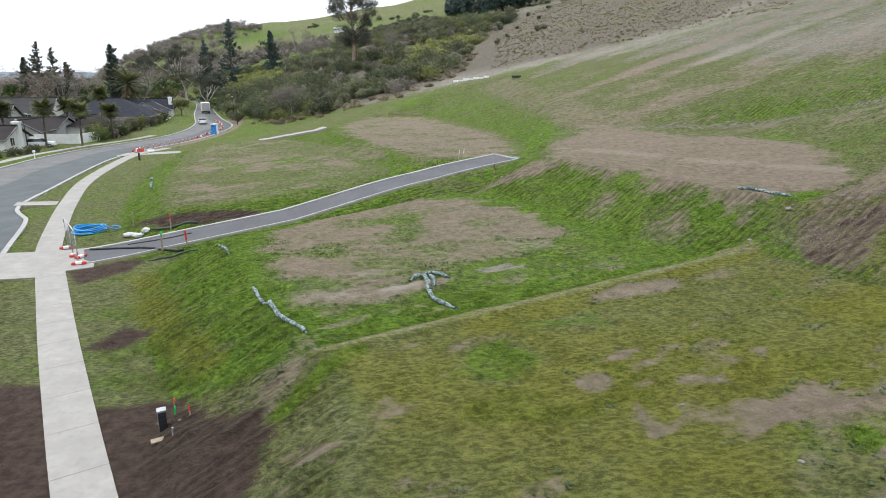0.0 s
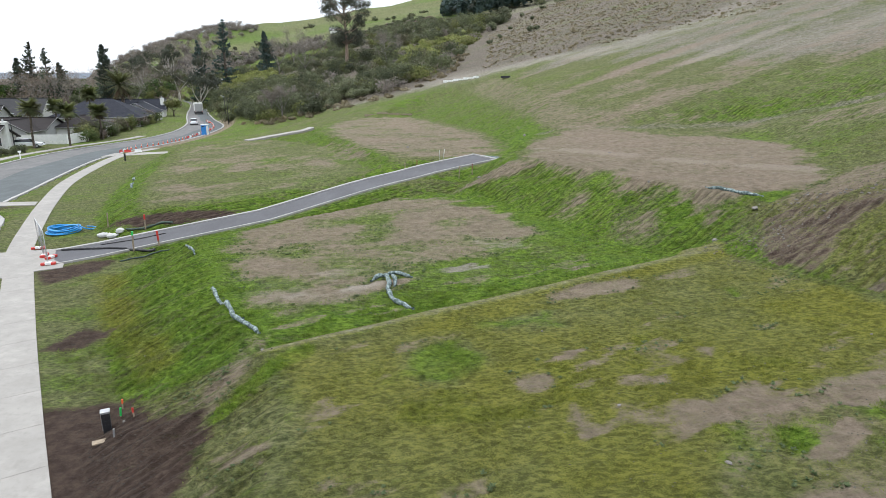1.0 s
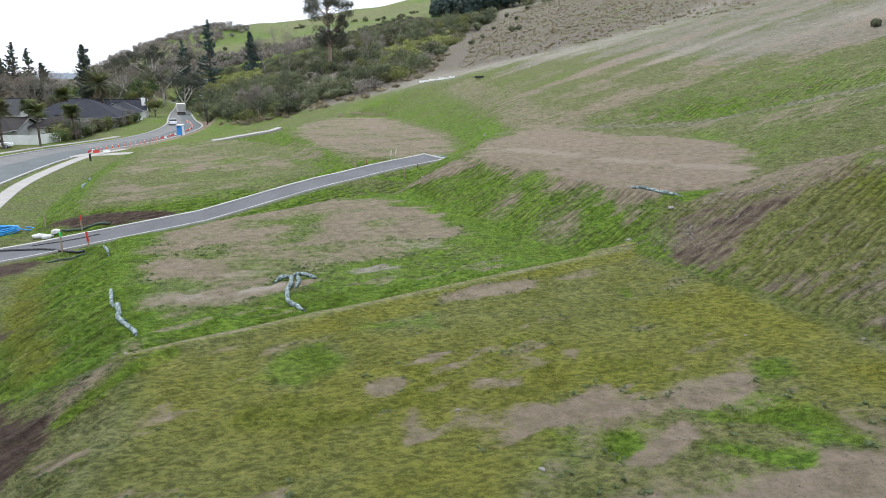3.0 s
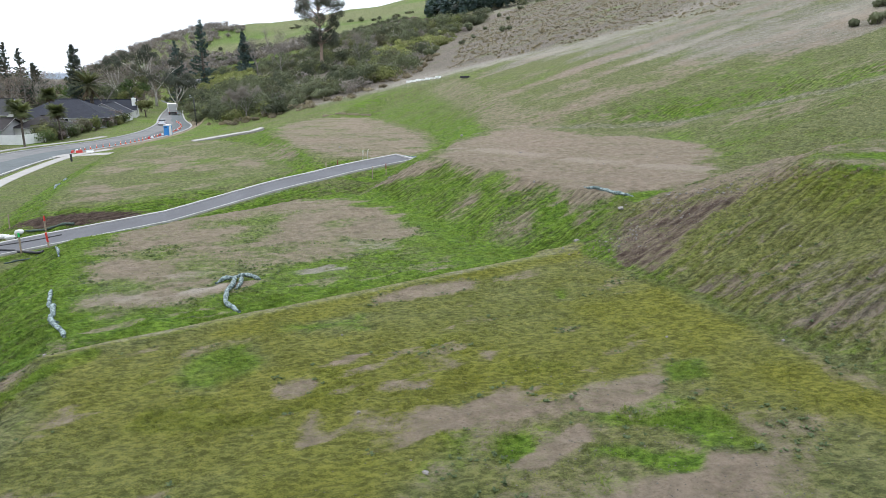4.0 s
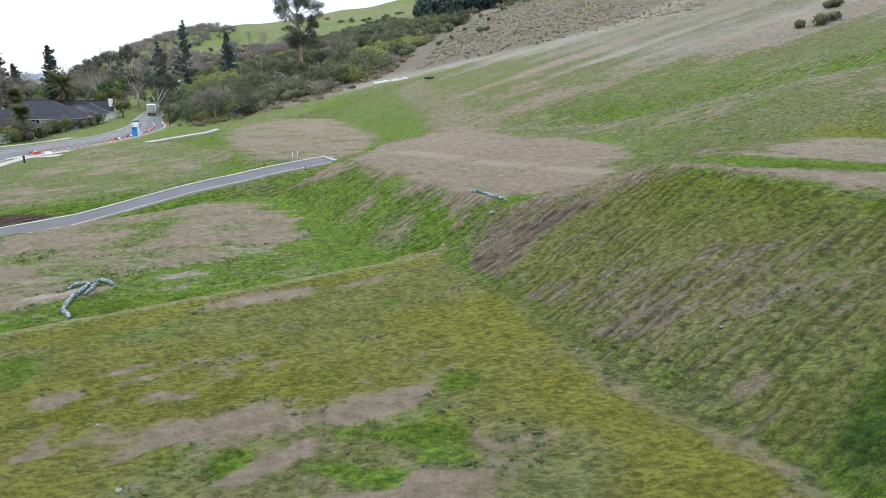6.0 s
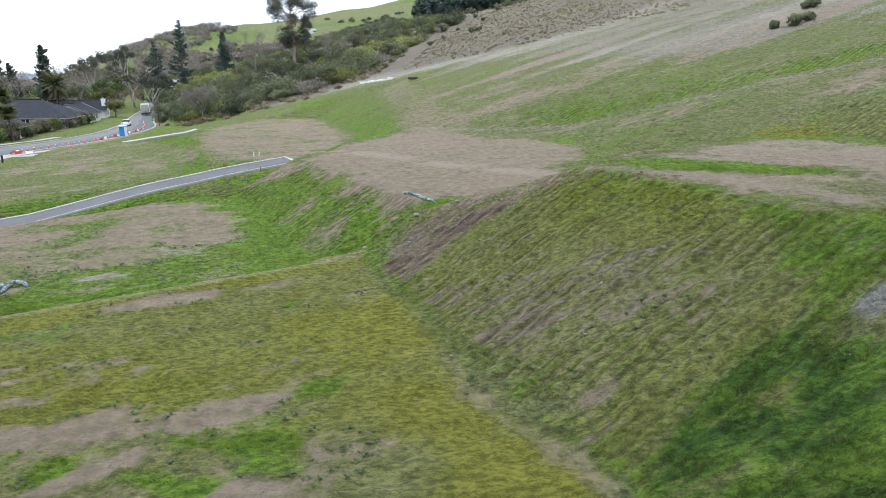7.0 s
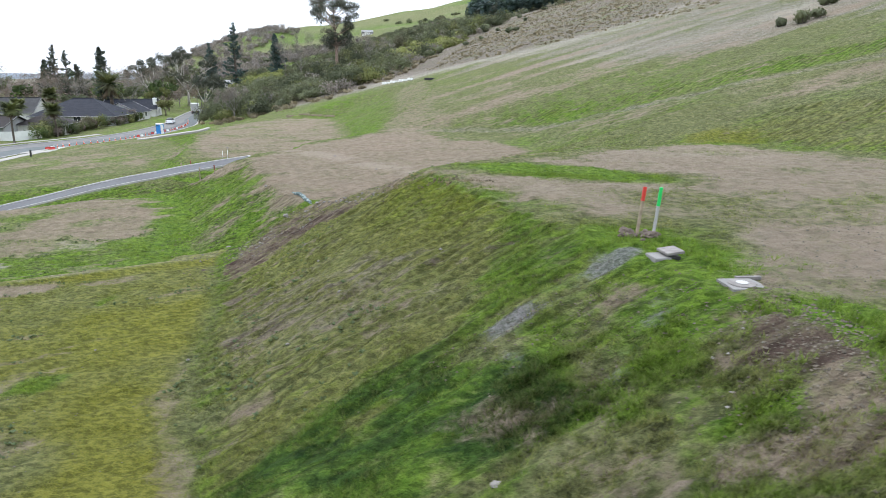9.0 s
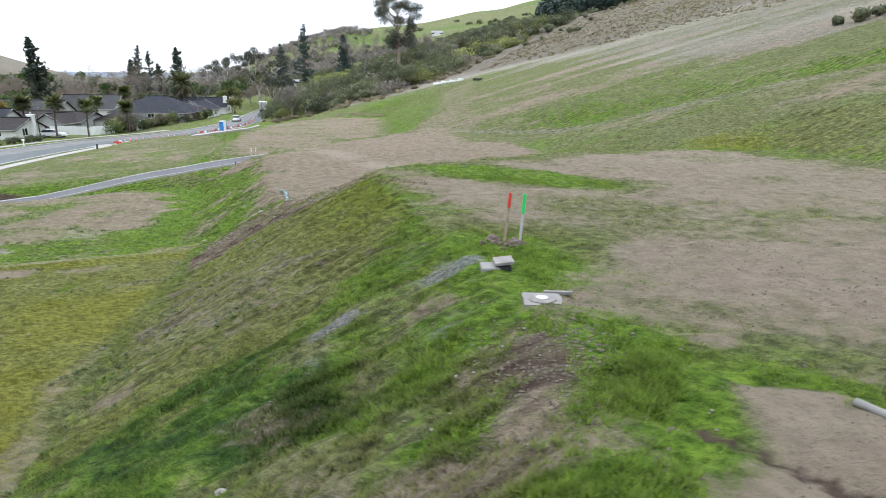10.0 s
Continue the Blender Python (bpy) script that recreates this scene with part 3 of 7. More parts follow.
dry = 0.7 * np.clip(bleached, 0, 1)
core = worn_inside(b_in, 1.3, 2.2)
lush = np.where((b_in > -1.0) & (a_in < 0), np.maximum(lush, 0.80 - 0.15 * core), lush)
earth = np.maximum(earth, (b_in > 0.3) * 0.55 * sstep(0.60, 0.70, scuff))
# graded upper terraces
for d, k in ((c_in, 0.92), (d_in, 0.80), (e_in, 0.46), (f_in, 0.74)):
    earth = np.maximum(earth, worn_inside(d + 3.0 * edge_wave, 0.4, 3.0) * (k + 0.9 * (patchy - 0.5) + 0.5 * (band - 0.5)))
earth = np.maximum(earth, 0.5 * patch([(-14.0, 73.0), (-9.2, 69.5), (-4.5, 57.4), (-4.9, 54.6), (-8.4, 59.5)], 0.8, 2.5) * (0.6 + 0.9 * patchy))
earth = earth - 0.55 * patch([(-24, 57.5), (-15.2, 58.5), (-12.0, 53.5), (-18.7, 51.6)], 1.2, 3.5)
earth = np.maximum(earth, 0.7 * worn_inside(inside_by(gx, gy, RAMP), -0.2, 1.4))
verge = along_line(gx, gy, [p for p in ROAD_NEAR if 96 < p[1] < 165])[0]
earth = np.maximum(earth, 0.85 * sstep(3.6, 2.4, verge) * (road_in < 0))
throat = along_line(gx, gy, [(16.5, 62), (15.0, 70), (13.6, 84), (11.0, 100), (9.0, 112)])[0]
earth = np.maximum(earth, 0.55 * sstep(6.0, 1.0, throat) + 0.45 * blob(28, 54, 8, 3.0, 1.2, -28))
earth = np.maximum(earth, (0.30 + 0.9 * (patchy - 0.5)) * blob(20, 84, 12, 16, 1.2, 14))
earth = earth - 0.9 * blob(28.6, 15.2, 1.7, 2.2, 1.0, -55) * (d_in > -2) - 0.8 * blob(27.6, 24.6, 4.4, 1.7, 0.9, -25) - 0.8 * blob(16.9, 29.2, 2.6, 1.0, 0.8, 25)
lush = np.maximum(lush, 0.95 * blob(28.9, 13.2, 1.6, 3.6, 1.0, 20) * (d_in > -6) + 0.9 * blob(30.5, 9.6, 0.7, 1.6, 0.9, -15) + 0.8 * blob(30.3, 13.6, 1.0, 0.6, 1.0) + 0.95 * blob(30.4, 8.0, 1.3, 1.4, 0.9) + 0.85 * blob(27.6, 24.6, 4.4, 1.7, 0.9, -25) + 0.8 * blob(16.9, 29.2, 2.6, 1.0, 0.8, 25))
# bare cuts on the banks
earth = np.maximum(earth, 0.8 * blob(5.2, 43.2, 3.2, 1.0, 0.9, -8) + 0.6 * blob(-4.6, 17.9, 1.6, 0.8, 1.0, 30))
earth = np.maximum(earth, 0.55 * bank * (blob(11.2, 30.4, 2.2, 1.4, 1.0, 60) + blob(9.0, 35.2, 1.8, 1.1, 1.0, 60) + blob(13.2, 32.6, 1.0, 0.5, 1.0, 0)))
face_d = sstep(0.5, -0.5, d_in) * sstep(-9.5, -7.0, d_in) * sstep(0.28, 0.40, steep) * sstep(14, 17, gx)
crest_sward = patch([(22.3, 25.2), (24.6, 22.9), (25.9, 19.4), (26.6, 17.2), (24.0, 17.9), (21.6, 20.5), (20.6, 23.4)], 1.0)
rank = patch([(24.4, 12.9), (26.6, 11.0), (26.2, 8.4), (24.0, 6.0), (19.4, 8.6), (20.4, 11.2), (21.6, 12.3), (23.4, 12.7)], 0.7, 2.0)
rank = rank * (1 - patch([(24.7, 9.9), (25.8, 9.8), (26.0, 8.8), (24.8, 8.8)], 0.3, 0.8)) * (1 - patch([(22.9, 11.6), (23.8, 11.8), (23.3, 10.9)], 0.2, 0.6))
brow = patch([(25.9, 18.2), (27.4, 14.6), (26.3, 13.3), (25.0, 13.0), (25.0, 15.0)], 0.5)
grown = np.clip(np.maximum(np.maximum(rank, brow), np.maximum(0.6 * crest_sward, sstep(-1.6, -0.2, d_in))), 0, 1)
tawny = patch([(17.6, 20.0), (20.0, 20.4), (22.4, 18.4), (25.0, 15.2), (23.6, 13.9), (21.2, 13.6), (19.5, 13.3), (18.3, 15.2)], 0.9, 2.0)
lush = lush - face_d * 0.44 * (1 - grown)
lush = np.maximum(lush, face_d * (0.95 * rank + 0.72 * brow * (0.6 + 0.8 * patchy)))
earth = np.maximum(earth, face_d * (0.10 + 0.7 * (patchy - 0.45) + 0.35 * (0.5 - groove) + 0.16 * tawny) * (1 - 0.8 * grown))
yellow = np.maximum(yellow, face_d * (0.34 + 0.7 * (patchy_big - 0.4) + 0.06 * crest_sward) * (1 - 0.9 * np.maximum(rank, brow)))
dry = np.maximum(dry, face_d * (1 - grown) * (0.26 + 0.22 * tawny) * sstep(0.35, 0.6, patchy_big))
earth = np.maximum(earth, 0.85 * patch([(14.6, 24.4), (15.7, 27.2), (18.0, 26.8), (21.0, 25.2), (19.4, 24.5), (17.4, 23.6), (15.6, 22.8)], 0.5, 1.2) * (0.8 + 0.5 * (patchy - 0.5)))
wedge = patch([(14.6, 24.4), (15.7, 27.2), (18.0, 26.8), (21.0, 25.2), (19.4, 24.5), (17.4, 23.6), (15.6, 22.8)], 0.5, 1.2)
toe = along_line(gx, gy, [(17.3, 16.4), (17.7, 15.0), (18.3, 13.5), (19.1, 12.4), (20.0, 10.8), (21.0, 8.6)])[0]
earth = np.maximum(earth, 0.50 * sstep(0.50, 0.1, toe + 0.8 * edge_wave) + 0.7 * patch([(19.6, 13.3), (20.5, 13.7), (21.2, 13.7), (21.1, 13.2), (20.2, 12.8)], 0.2, 0.5))
deep = np.clip(rank * (0.75 + 0.8 * (patchy - 0.5)) * face_d + 0.25 * patch([(30.0, 11.0), (31.0, 10.4), (31.4, 9.0), (30.9, 8.0), (30.1, 8.4), (30.1, 9.8)], 0.3), 0, 1)
lip_shade = sstep(0.80, 0.93, saw) + sstep(0.10, 0.0, saw)
lush = lush + bank * near * 0.3 * (groove - 0.5)
clumpy = fbm(gx / 0.9, gy / 0.7, 75, 3)
corner = blob(28.0, 10.2, 3.4, 3.2, 0.9)
yellow = yellow * (1 - 0.9 * corner)
deep = np.clip(deep + 0.34 * corner * sstep(0.35, 0.6, clumpy) + 0.25 * brow * face_d, 0, 1)
lush = np.maximum(lush, corner * (0.45 + 2.2 * (clumpy - 0.45)))
earth = np.maximum(earth, corner * sstep(0.48, 0.36, clumpy) * 0.55)
earth = np.maximum(earth, (0.85 * blob(29.6, 10.3, 0.75, 1.3, 0.9, 12) + 0.8 * blob(29.4, 8.7, 0.5, 0.7, 0.9)) * (0.65 + 0.9 * (clumpy - 0.3)))
earth = np.maximum(earth, 0.75 * patch([(28.9, 11.4), (29.6, 11.2), (30.2, 9.9), (30.1, 9.4), (29.3, 9.3), (28.9, 10.3)], 0.3, 0.8) + 0.6 * blob(26.6, 9.6, 1.2, 0.35, 1.0, 40))
yellow = np.maximum(yellow, 0.62 * sstep(1.5, 0.2, along_line(gx, gy, [(-16.6, 32.0), (-14.0, 27.6), (-11.9, 24.2), (-9.6, 21.4), (-8.4, 19.8)])[0]) * (0.42 + 1.3 * patchy_big * sstep(0.3, 0.6, patchy + 0.1)))
soil = 1.0 * sstep(-0.7, 0.5, inside_by(gx, gy, [(-11.3, 17.8), (-8.6, 18.3), (-7.0, 16.0), (-5.3, 15.2), (-4.5, 14.4), (-4.3, 11.6), (-3.6, 6.0), (-7.0, 6.0)])) + 0.85 * sstep(-0.4, 0.4, inside_by(gx, gy, [(-14.4, 22.3), (-13.9, 25.0), (-12.0, 24.2), (-13.0, 22.5)])) + 0.9 * sstep(-0.5, 0.5, inside_by(gx, gy, [(-21.2, 32.8), (-19.3, 35.0), (-17.8, 35.4), (-17.6, 33.0), (-19.2, 30.4)])) + 0.15 * sstep(0.7, 0.2, gully)
soil = soil + 0.9 * blob(-17.6, 42.5, 4.4, 0.8, 0.9, 4) + 0.55 * blob(-35.5, 51.0, 2.0, 0.7, 0.7, 30) + 1.0 * sstep(-0.5, 0.6, inside_by(gx, gy, [(-15.6, 19.6), (-13.2, 19.4), (-8.0, 11.0), (-8.0, 4.0), (-18, 4)]))
soil = soil + 0.75 * sstep(0.22, 0.06, along_line(gx, gy, [(31.1, 9.0), (31.8, 8.6), (32.4, 8.2)])[0]) + 0.5 * blob(29.5, 10.2, 0.8, 1.0, 1.0)
soil = soil + 0.22 * patch([(28.9, 11.4), (29.6, 11.2), (30.2, 9.9), (30.1, 9.4), (29.3, 9.3), (28.9, 10.3)], 0.3, 0.8) * (0.5 + 0.9 * clumpy)
soil = soil + 0.62 * wedge * (0.7 + 0.9 * (patchy - 0.5))
# soil colour along the groove drops, painting the shade under their lips
soil = soil + lip_shade * (face_d * 0.16 * (1 - 0.6 * grown) + 0.16 * bank * near * (gx < 14)) * sstep(0.30, 0.5, fbm(gx / 1.8, gy / 1.8, 39, 2) + 0.1)
gravel = 0.52 * patch([(25.4, 12.9), (26.0, 13.2), (26.2, 12.4), (26.0, 11.4), (25.7, 11.2), (25.3, 12.1)], 0.25, 0.7) + 0.55 * patch([(27.3, 14.3), (28.0, 14.2), (27.9, 13.6), (27.3, 13.5)], 0.3, 0.9) + 0.45 * sstep(0.5, 0.1, along_line(gx, gy, [(27.9, 13.9), (27.4, 13.6), (26.3, 13.1), (25.4, 12.6)])[0]) + 0.5 * sstep(0.45, 0.1, along_line(gx, gy, [(28.3, 12.1), (27.8, 11.4), (27.3, 10.8)])[0]) + 0.4 * blob(27.9, 14.0, 0.6, 0.4, 0.8) + 0.5 * sstep(1.5, 1.75, drive_d) * sstep(2.3, 1.9, drive_d) * sstep(2, 4, drive_s)
# pale bleached scuffs
earth = earth - 0.9 * blob(30.8, 9.9, 0.7, 1.5, 0.9, 18)
lush = np.maximum(lush, 0.95 * blob(30.8, 9.9, 0.8, 1.6, 0.9, 18))
# hillside above the works: rank dry grass on the upper slope, brown spur beyond a worn pale line
sprouts = blob(32.0, 9.4, 1.8, 1.7, 1.2) * sstep(0.56, 0.68, clumpy)
earth = earth - 0.75 * sprouts
lush = np.maximum(lush, 0.85 * sprouts)
upper = inside_by(gx, gy, [(3, 126), (9, 117), (17, 109), (29.5, 94), (35, 78), (44.5, 66), (62, 55), (110, 38), (420, 38), (420, 420), (3, 420)])
dry = np.maximum(dry, sstep(-4, 7, upper + 26 * (hill_streak - 0.5)) * (0.70 + 0.7 * (patchy - 0.45) + 0.8 * (hill_streak - 0.5)))
sward = patch([(17.2, 62.0), (20.9, 65.0), (27.8, 63.5), (37, 52.6), (52, 44), (52, 40), (33, 46.5), (32.0, 51.0), (28.6, 58.6), (25.0, 57.6), (27.0, 48.9), (21.0, 55.0)], 1.5, 4.0)
lush = np.maximum(lush, sward * (0.34 + 0.9 * (patchy - 0.5) + 0.5 * (hill_streak - 0.5)) + 0.34 * patch([(22, 84), (33.3, 74.5), (41, 66), (60, 52), (60, 49), (40.1, 58.9), (34.3, 63.2), (27, 69)], 2.0, 5.0) * sstep(0.4, 0.55, hill_streak))
lush = np.maximum(lush, 0.85 * patch([(8.3, 81.4), (11.9, 76.5), (13.2, 64.1), (10.6, 53.5), (8.4, 60.0), (7.1, 75.6)], 1.0, 2.0))
earth = earth - 0.6 * sward - 0.7 * patch([(8.3, 80.0), (11.4, 75.5), (12.6, 64.1), (10.4, 55.5), (8.8, 62.0), (7.4, 75.0)], 1.0, 2.0)
earth = np.maximum(earth, 0.46 * patch([(25.3, 58.0), (28.6, 58.8), (32.0, 51.5), (34.5, 46.6), (29.0, 42.0), (27.5, 49.5)], 1.2, 3.0) * (0.8 + 0.9 * (patchy - 0.5)))
yellow = np.maximum(yellow, 0.6 * patch([(35.2, 39.2), (39.2, 37.0), (38.8, 34.8), (35.0, 34.6)], 0.8, 1.5))
spur = sstep(112, 128, gy + 0.2 * gx) * sstep(2.5, 5.0, gz) * sstep(330, 260, gy)
dry = np.maximum(dry, (0.80 + 0.5 * (patchy - 0.5) + 0.9 * (hill_streak - 0.5)) * spur)
worn_line = along_line(gx, gy, [(2, 126), (12, 121), (22, 118), (31, 111), (46, 116), (60, 126), (90, 146)])[0]
brown = np.maximum(spur * sstep(0, 6, gy - (121 - 0.12 * (gx - 5))), face_d * 0.75)
pale = 0.62 * sstep(9.0, 0.5, worn_line + 7 * (patchy_big - 0.5)) * sstep(0.3, 0.6, hill_streak + 0.15)
pale = np.maximum(pale, 0.4 * sstep(12, 3, along_line(gx, gy, [(40, 84), (56, 84), (80, 92)])[0]) * sstep(0.42, 0.6, hill_streak))
pale = np.maximum(pale, 0.85 * sstep(1.6, 0.3, along_line(gx, gy, [(6, 46), (9.5, 48), (13, 45.4), (15.8, 41.9), (19.6, 38.4), (22, 36.6), (25.5, 34.2), (29.0, 31.5), (36.0, 29.5)])[0]) * sstep(0.3, 0.55, band))
pale = np.maximum(pale, 0.5 * (d_in > 1.5) * sstep(0.50, 0.62, fbm(lot_v / 6.0, lot_u / 0.9, 69, 3)))
hill = sstep(44, 58, gy + 0.55 * (gx - 20)) * sstep(4, 16, gx + 0.1 * (gy - 60)) * sstep(130, 110, gy)
lush = lush - 0.14 * hill
earth = np.maximum(earth, hill * (0.24 + 1.5 * (hill_streak - 0.5) + 0.9 * (patchy - 0.5)))
bench_line = along_line(gx, gy, [(12, 65), (24, 58.8), (40, 51.8), (70, 45.2)])[0]
dry = np.maximum(dry, 0.55 * sstep(1.2, 0.4, bench_line))
# far hill: duller, darker tones stand in for haze and unmodelled tuft shade
far_w = sstep(300, 380, gy)
lush = lush * (1 - far_w) + (0.46 + 1.1 * (fbm(gx / 45, gy / 30, 73, 4) - 0.5)) * far_w
deep = np.maximum(deep, 0.45 * far_w)
brown = np.maximum(brown, 0.7 * far_w)
pale = np.maximum(pale, 0.30 * worn_inside(d_in, 0.8, 1.5))
dry = dry * sstep(420, 330, gy)
dry = np.maximum(dry, 0.32 * sstep(300, 400, gy) + 0.5 * sstep(-240, -330, gx))
pale = np.maximum(pale, 0.9 * bleached)
crown_line = sstep(0.52, 0.18, ridge_a) * (0.75 + 0.5 * patchy)
dry = np.maximum(dry, 0.40 * crown_line)
pale = np.maximum(pale, 0.62 * crown_line)
yellow = np.maximum(yellow, 0.9 * crown_line)
lush = np.maximum(lush, 0.8 * crown_line)
earth = earth * (1 - 0.9 * crown_line)
bank_mask = bank * near


def put_mask(me, name, r, g, b):
    layer = me.color_attributes.new(name, "FLOAT_COLOR", "POINT")
    rgba = np.stack([r.ravel(), g.ravel(), b.ravel(), np.ones(r.size)], axis=1).clip(0, 1)
    layer.data.foreach_set("color", rgba.astype(np.float32).ravel())


ny, nx = gx.shape
ground_mesh = bpy.data.meshes.new("ground")
idx = np.arange(nx * ny).reshape(ny, nx)
quads = np.stack([idx[:-1, :-1], idx[:-1, 1:], idx[1:, 1:], idx[1:, :-1]], axis=-1).reshape(-1, 4)
ground_mesh.vertices.add(nx * ny)
ground_mesh.vertices.foreach_set("co", np.stack([gx, gy, gz], axis=-1).astype(np.float32).ravel())
ground_mesh.loops.add(quads.size)
ground_mesh.loops.foreach_set("vertex_index", quads.astype(np.int32).ravel())
ground_mesh.polygons.add(len(quads))
ground_mesh.polygons.foreach_set("loop_start", np.arange(0, quads.size, 4, dtype=np.int32))
ground_mesh.update(calc_edges=True)
ground_mesh.shade_smooth()
put_mask(ground_mesh, "cover", earth, lush, dry)
put_mask(ground_mesh, "cover_b", yellow, soil, gravel)
put_mask(ground_mesh, "cover_c", bank_mask, brown, pale)
put_mask(ground_mesh, "cover_d", deep, deep, deep)
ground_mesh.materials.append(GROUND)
solid("ground", ground_mesh, "graded hillside lots of patchy grass and bare brown earth", "ground", kind="structure")


def sample(field, x, y):
    """Values of a grid field at plan points."""
    x, y = np.asarray(x, float), np.asarray(y, float)
    i, j = np.clip(np.searchsorted(GX, x) - 1, 0, nx - 2), np.clip(np.searchsorted(GY, y) - 1, 0, ny - 2)
    u, v = (x - GX[i]) / (GX[i + 1] - GX[i]), (y - GY[j]) / (GY[j + 1] - GY[j])
    return (field[j, i] * (1 - u) + field[j, i + 1] * u) * (1 - v) + (field[j + 1, i] * (1 - u) + field[j + 1, i + 1] * u) * v


def ground_at(x, y):
    return float(sample(gz, x, y))


def grass(name, area, count, tall, wide, blades, label, seed, keep=0.0):
    """Tufts of blades over a stretch of the land; thin where the ground is bare."""
    rng = np.random.default_rng(seed)
    x0, x1, y0, y1 = area
    x, y = rng.uniform(x0, x1, count), rng.uniform(y0, y1, count)
    bare = np.clip(np.maximum(sample(earth, x, y) * 1.35, np.maximum(sample(soil, x, y), sample(gravel, x, y)) * 1.2), 0, 1)
    clumps = fbm(x / 0.7, y / 0.7, 91, 3)
    ok = (np.hypot(x - 29.4, y - 12.1) > 0.55) & (np.hypot(x - 28.5, y - 13.5) > 0.5) & (rng.uniform(size=count) > bare - keep) & (sample(quiet, x, y) > 0.5) & (sample(ridge_a, x, y) > 0.35) & (clumps + rng.normal(size=count) * 0.08 > 0.45)
    x, y, clumps = x[ok], y[ok], clumps[ok]
    z = sample(gz, x, y)
    rich = np.clip(sample(lush, x, y), 0, 1)
    h = tall * (0.45 + 0.9 * rich) * (0.5 + clumps) * rng.uniform(0.6, 1.3, len(x))
    n = len(x)
    a = rng.uniform(0, math.tau, (n, blades))
    lean = rng.uniform(0.25, 1.1, (n, blades)) * h[:, None]
    foot = rng.normal(size=(n, blades, 2)) * wide * 2.0
    bx, by = x[:, None] + foot[..., 0], y[:, None] + foot[..., 1]
    ux, uy = -np.sin(a) * wide, np.cos(a) * wide
    bz = np.broadcast_to(z[:, None], bx.shape) - 0.02
    tip_z = bz + h[:, None] * rng.uniform(0.6, 1.1, (n, blades))
    v = np.stack([np.stack([bx - ux, by - uy, bz], -1), np.stack([bx + ux, by + uy, bz], -1), np.stack([bx + np.cos(a) * lean, by + np.sin(a) * lean, tip_z], -1)], axis=2).reshape(-1, 3)
    me = bpy.data.meshes.new(name)
    count3 = len(v)
    me.vertices.add(count3)
    me.vertices.foreach_set("co", v.astype(np.float32).ravel())
    me.loops.add(count3)
    me.loops.foreach_set("vertex_index", np.arange(count3, dtype=np.int32))
    me.polygons.add(count3 // 3)
    me.polygons.foreach_set("loop_start", np.arange(0, count3, 3, dtype=np.int32))
    me.update(calc_edges=True)
    rx, ry = np.repeat(x, blades * 3), np.repeat(y, blades * 3)
    put_mask(me, "cover", sample(earth, rx, ry) * 0.5, sample(lush, rx, ry), sample(dry, rx, ry))
    put_mask(me, "cover_b", sample(yellow, rx, ry), sample(soil, rx, ry) * 0.3, sample(gravel, rx, ry) * 0.2)
    put_mask(me, "cover_c", sample(bank_mask, rx, ry), sample(brown, rx, ry), sample(pale, rx, ry))
    put_mask(me, "cover_d", *[sample(deep, rx, ry)] * 3)
    me.materials.append(BLADES)
    return solid(name, me, label, "grass", kind="stuff")


grass("near_grass", (-14, 36, 7, 24), 230000, 0.075, 0.011, 4, "short patchy olive and green grass on the nearer lots", 3)
grass("corner_grass", (25.4, 31.0, 6.8, 11.8), 15000, 0.10, 0.012, 6, "thick bright green tufts at the corner of the high lot", 6)
grass("middle_grass", (-24, 40, 24, 46), 80000, 0.075, 0.016, 4, "patchy green grass on the banks and middle lots", 4)
grass("upper_grass", (-45, 75, 46, 112), 45000, 0.055, 0.03, 3, "thin grass on the upper lots and hillside", 5)

def weeds(name, area, count, label, seed):
    """Small dark rosettes where the grass thins out to bare earth."""
    rng = np.random.default_rng(seed)
    x, y = rng.uniform(area[0], area[1], count * 12), rng.uniform(area[2], area[3], count * 12)
    e = sample(earth, x, y)
    ok = (e > 0.22) & (e < 0.62) & (sample(soil, x, y) < 0.2) & (sample(quiet, x, y) > 0.8) & (fbm(x / 1.4, y / 1.4, 97, 2) > 0.52)
    x, y = x[ok][:count], y[ok][:count]
    n, k = len(x), 9
    r = rng.uniform(0.03, 0.085, (n, 1))
    a = rng.uniform(0, math.tau, (n, k))
    tip = np.stack([x[:, None] + np.cos(a) * r, y[:, None] + np.sin(a) * r, sample(gz, x, y)[:, None] + r * rng.uniform(0.4, 1.1, (n, k))], -1)
    base = np.stack([np.broadcast_to(x[:, None], a.shape), np.broadcast_to(y[:, None], a.shape), np.broadcast_to(sample(gz, x, y)[:, None], a.shape)], -1)
    side = np.stack([-np.sin(a), np.cos(a), 0 * a], -1) * (r * 0.3)[..., None]
    mid = (tip + base) / 2 + np.array([0, 0, 0.015])
    v = np.stack([base, mid - side, tip, mid + side], axis=2).reshape(-1, 3)
    me = bpy.data.meshes.new(name)
    me.from_pydata([tuple(p) for p in v], [], [(4 * i, 4 * i + 1, 4 * i + 2, 4 * i + 3) for i in range(n * k)])
    weed = Mat("weed_leaf", 0.7)
    weed.colour(weed.mix(weed.island(), (0.055, 0.085, 0.032), (0.120, 0.155, 0.070)))
    me.materials.append(weed.thin(0.3))
    return solid(name, me, label, "weeds", kind="stuff")


weeds("weeds", (-14, 23, 8, 34), 1300, "small dark green weeds on thin bare ground", 8)

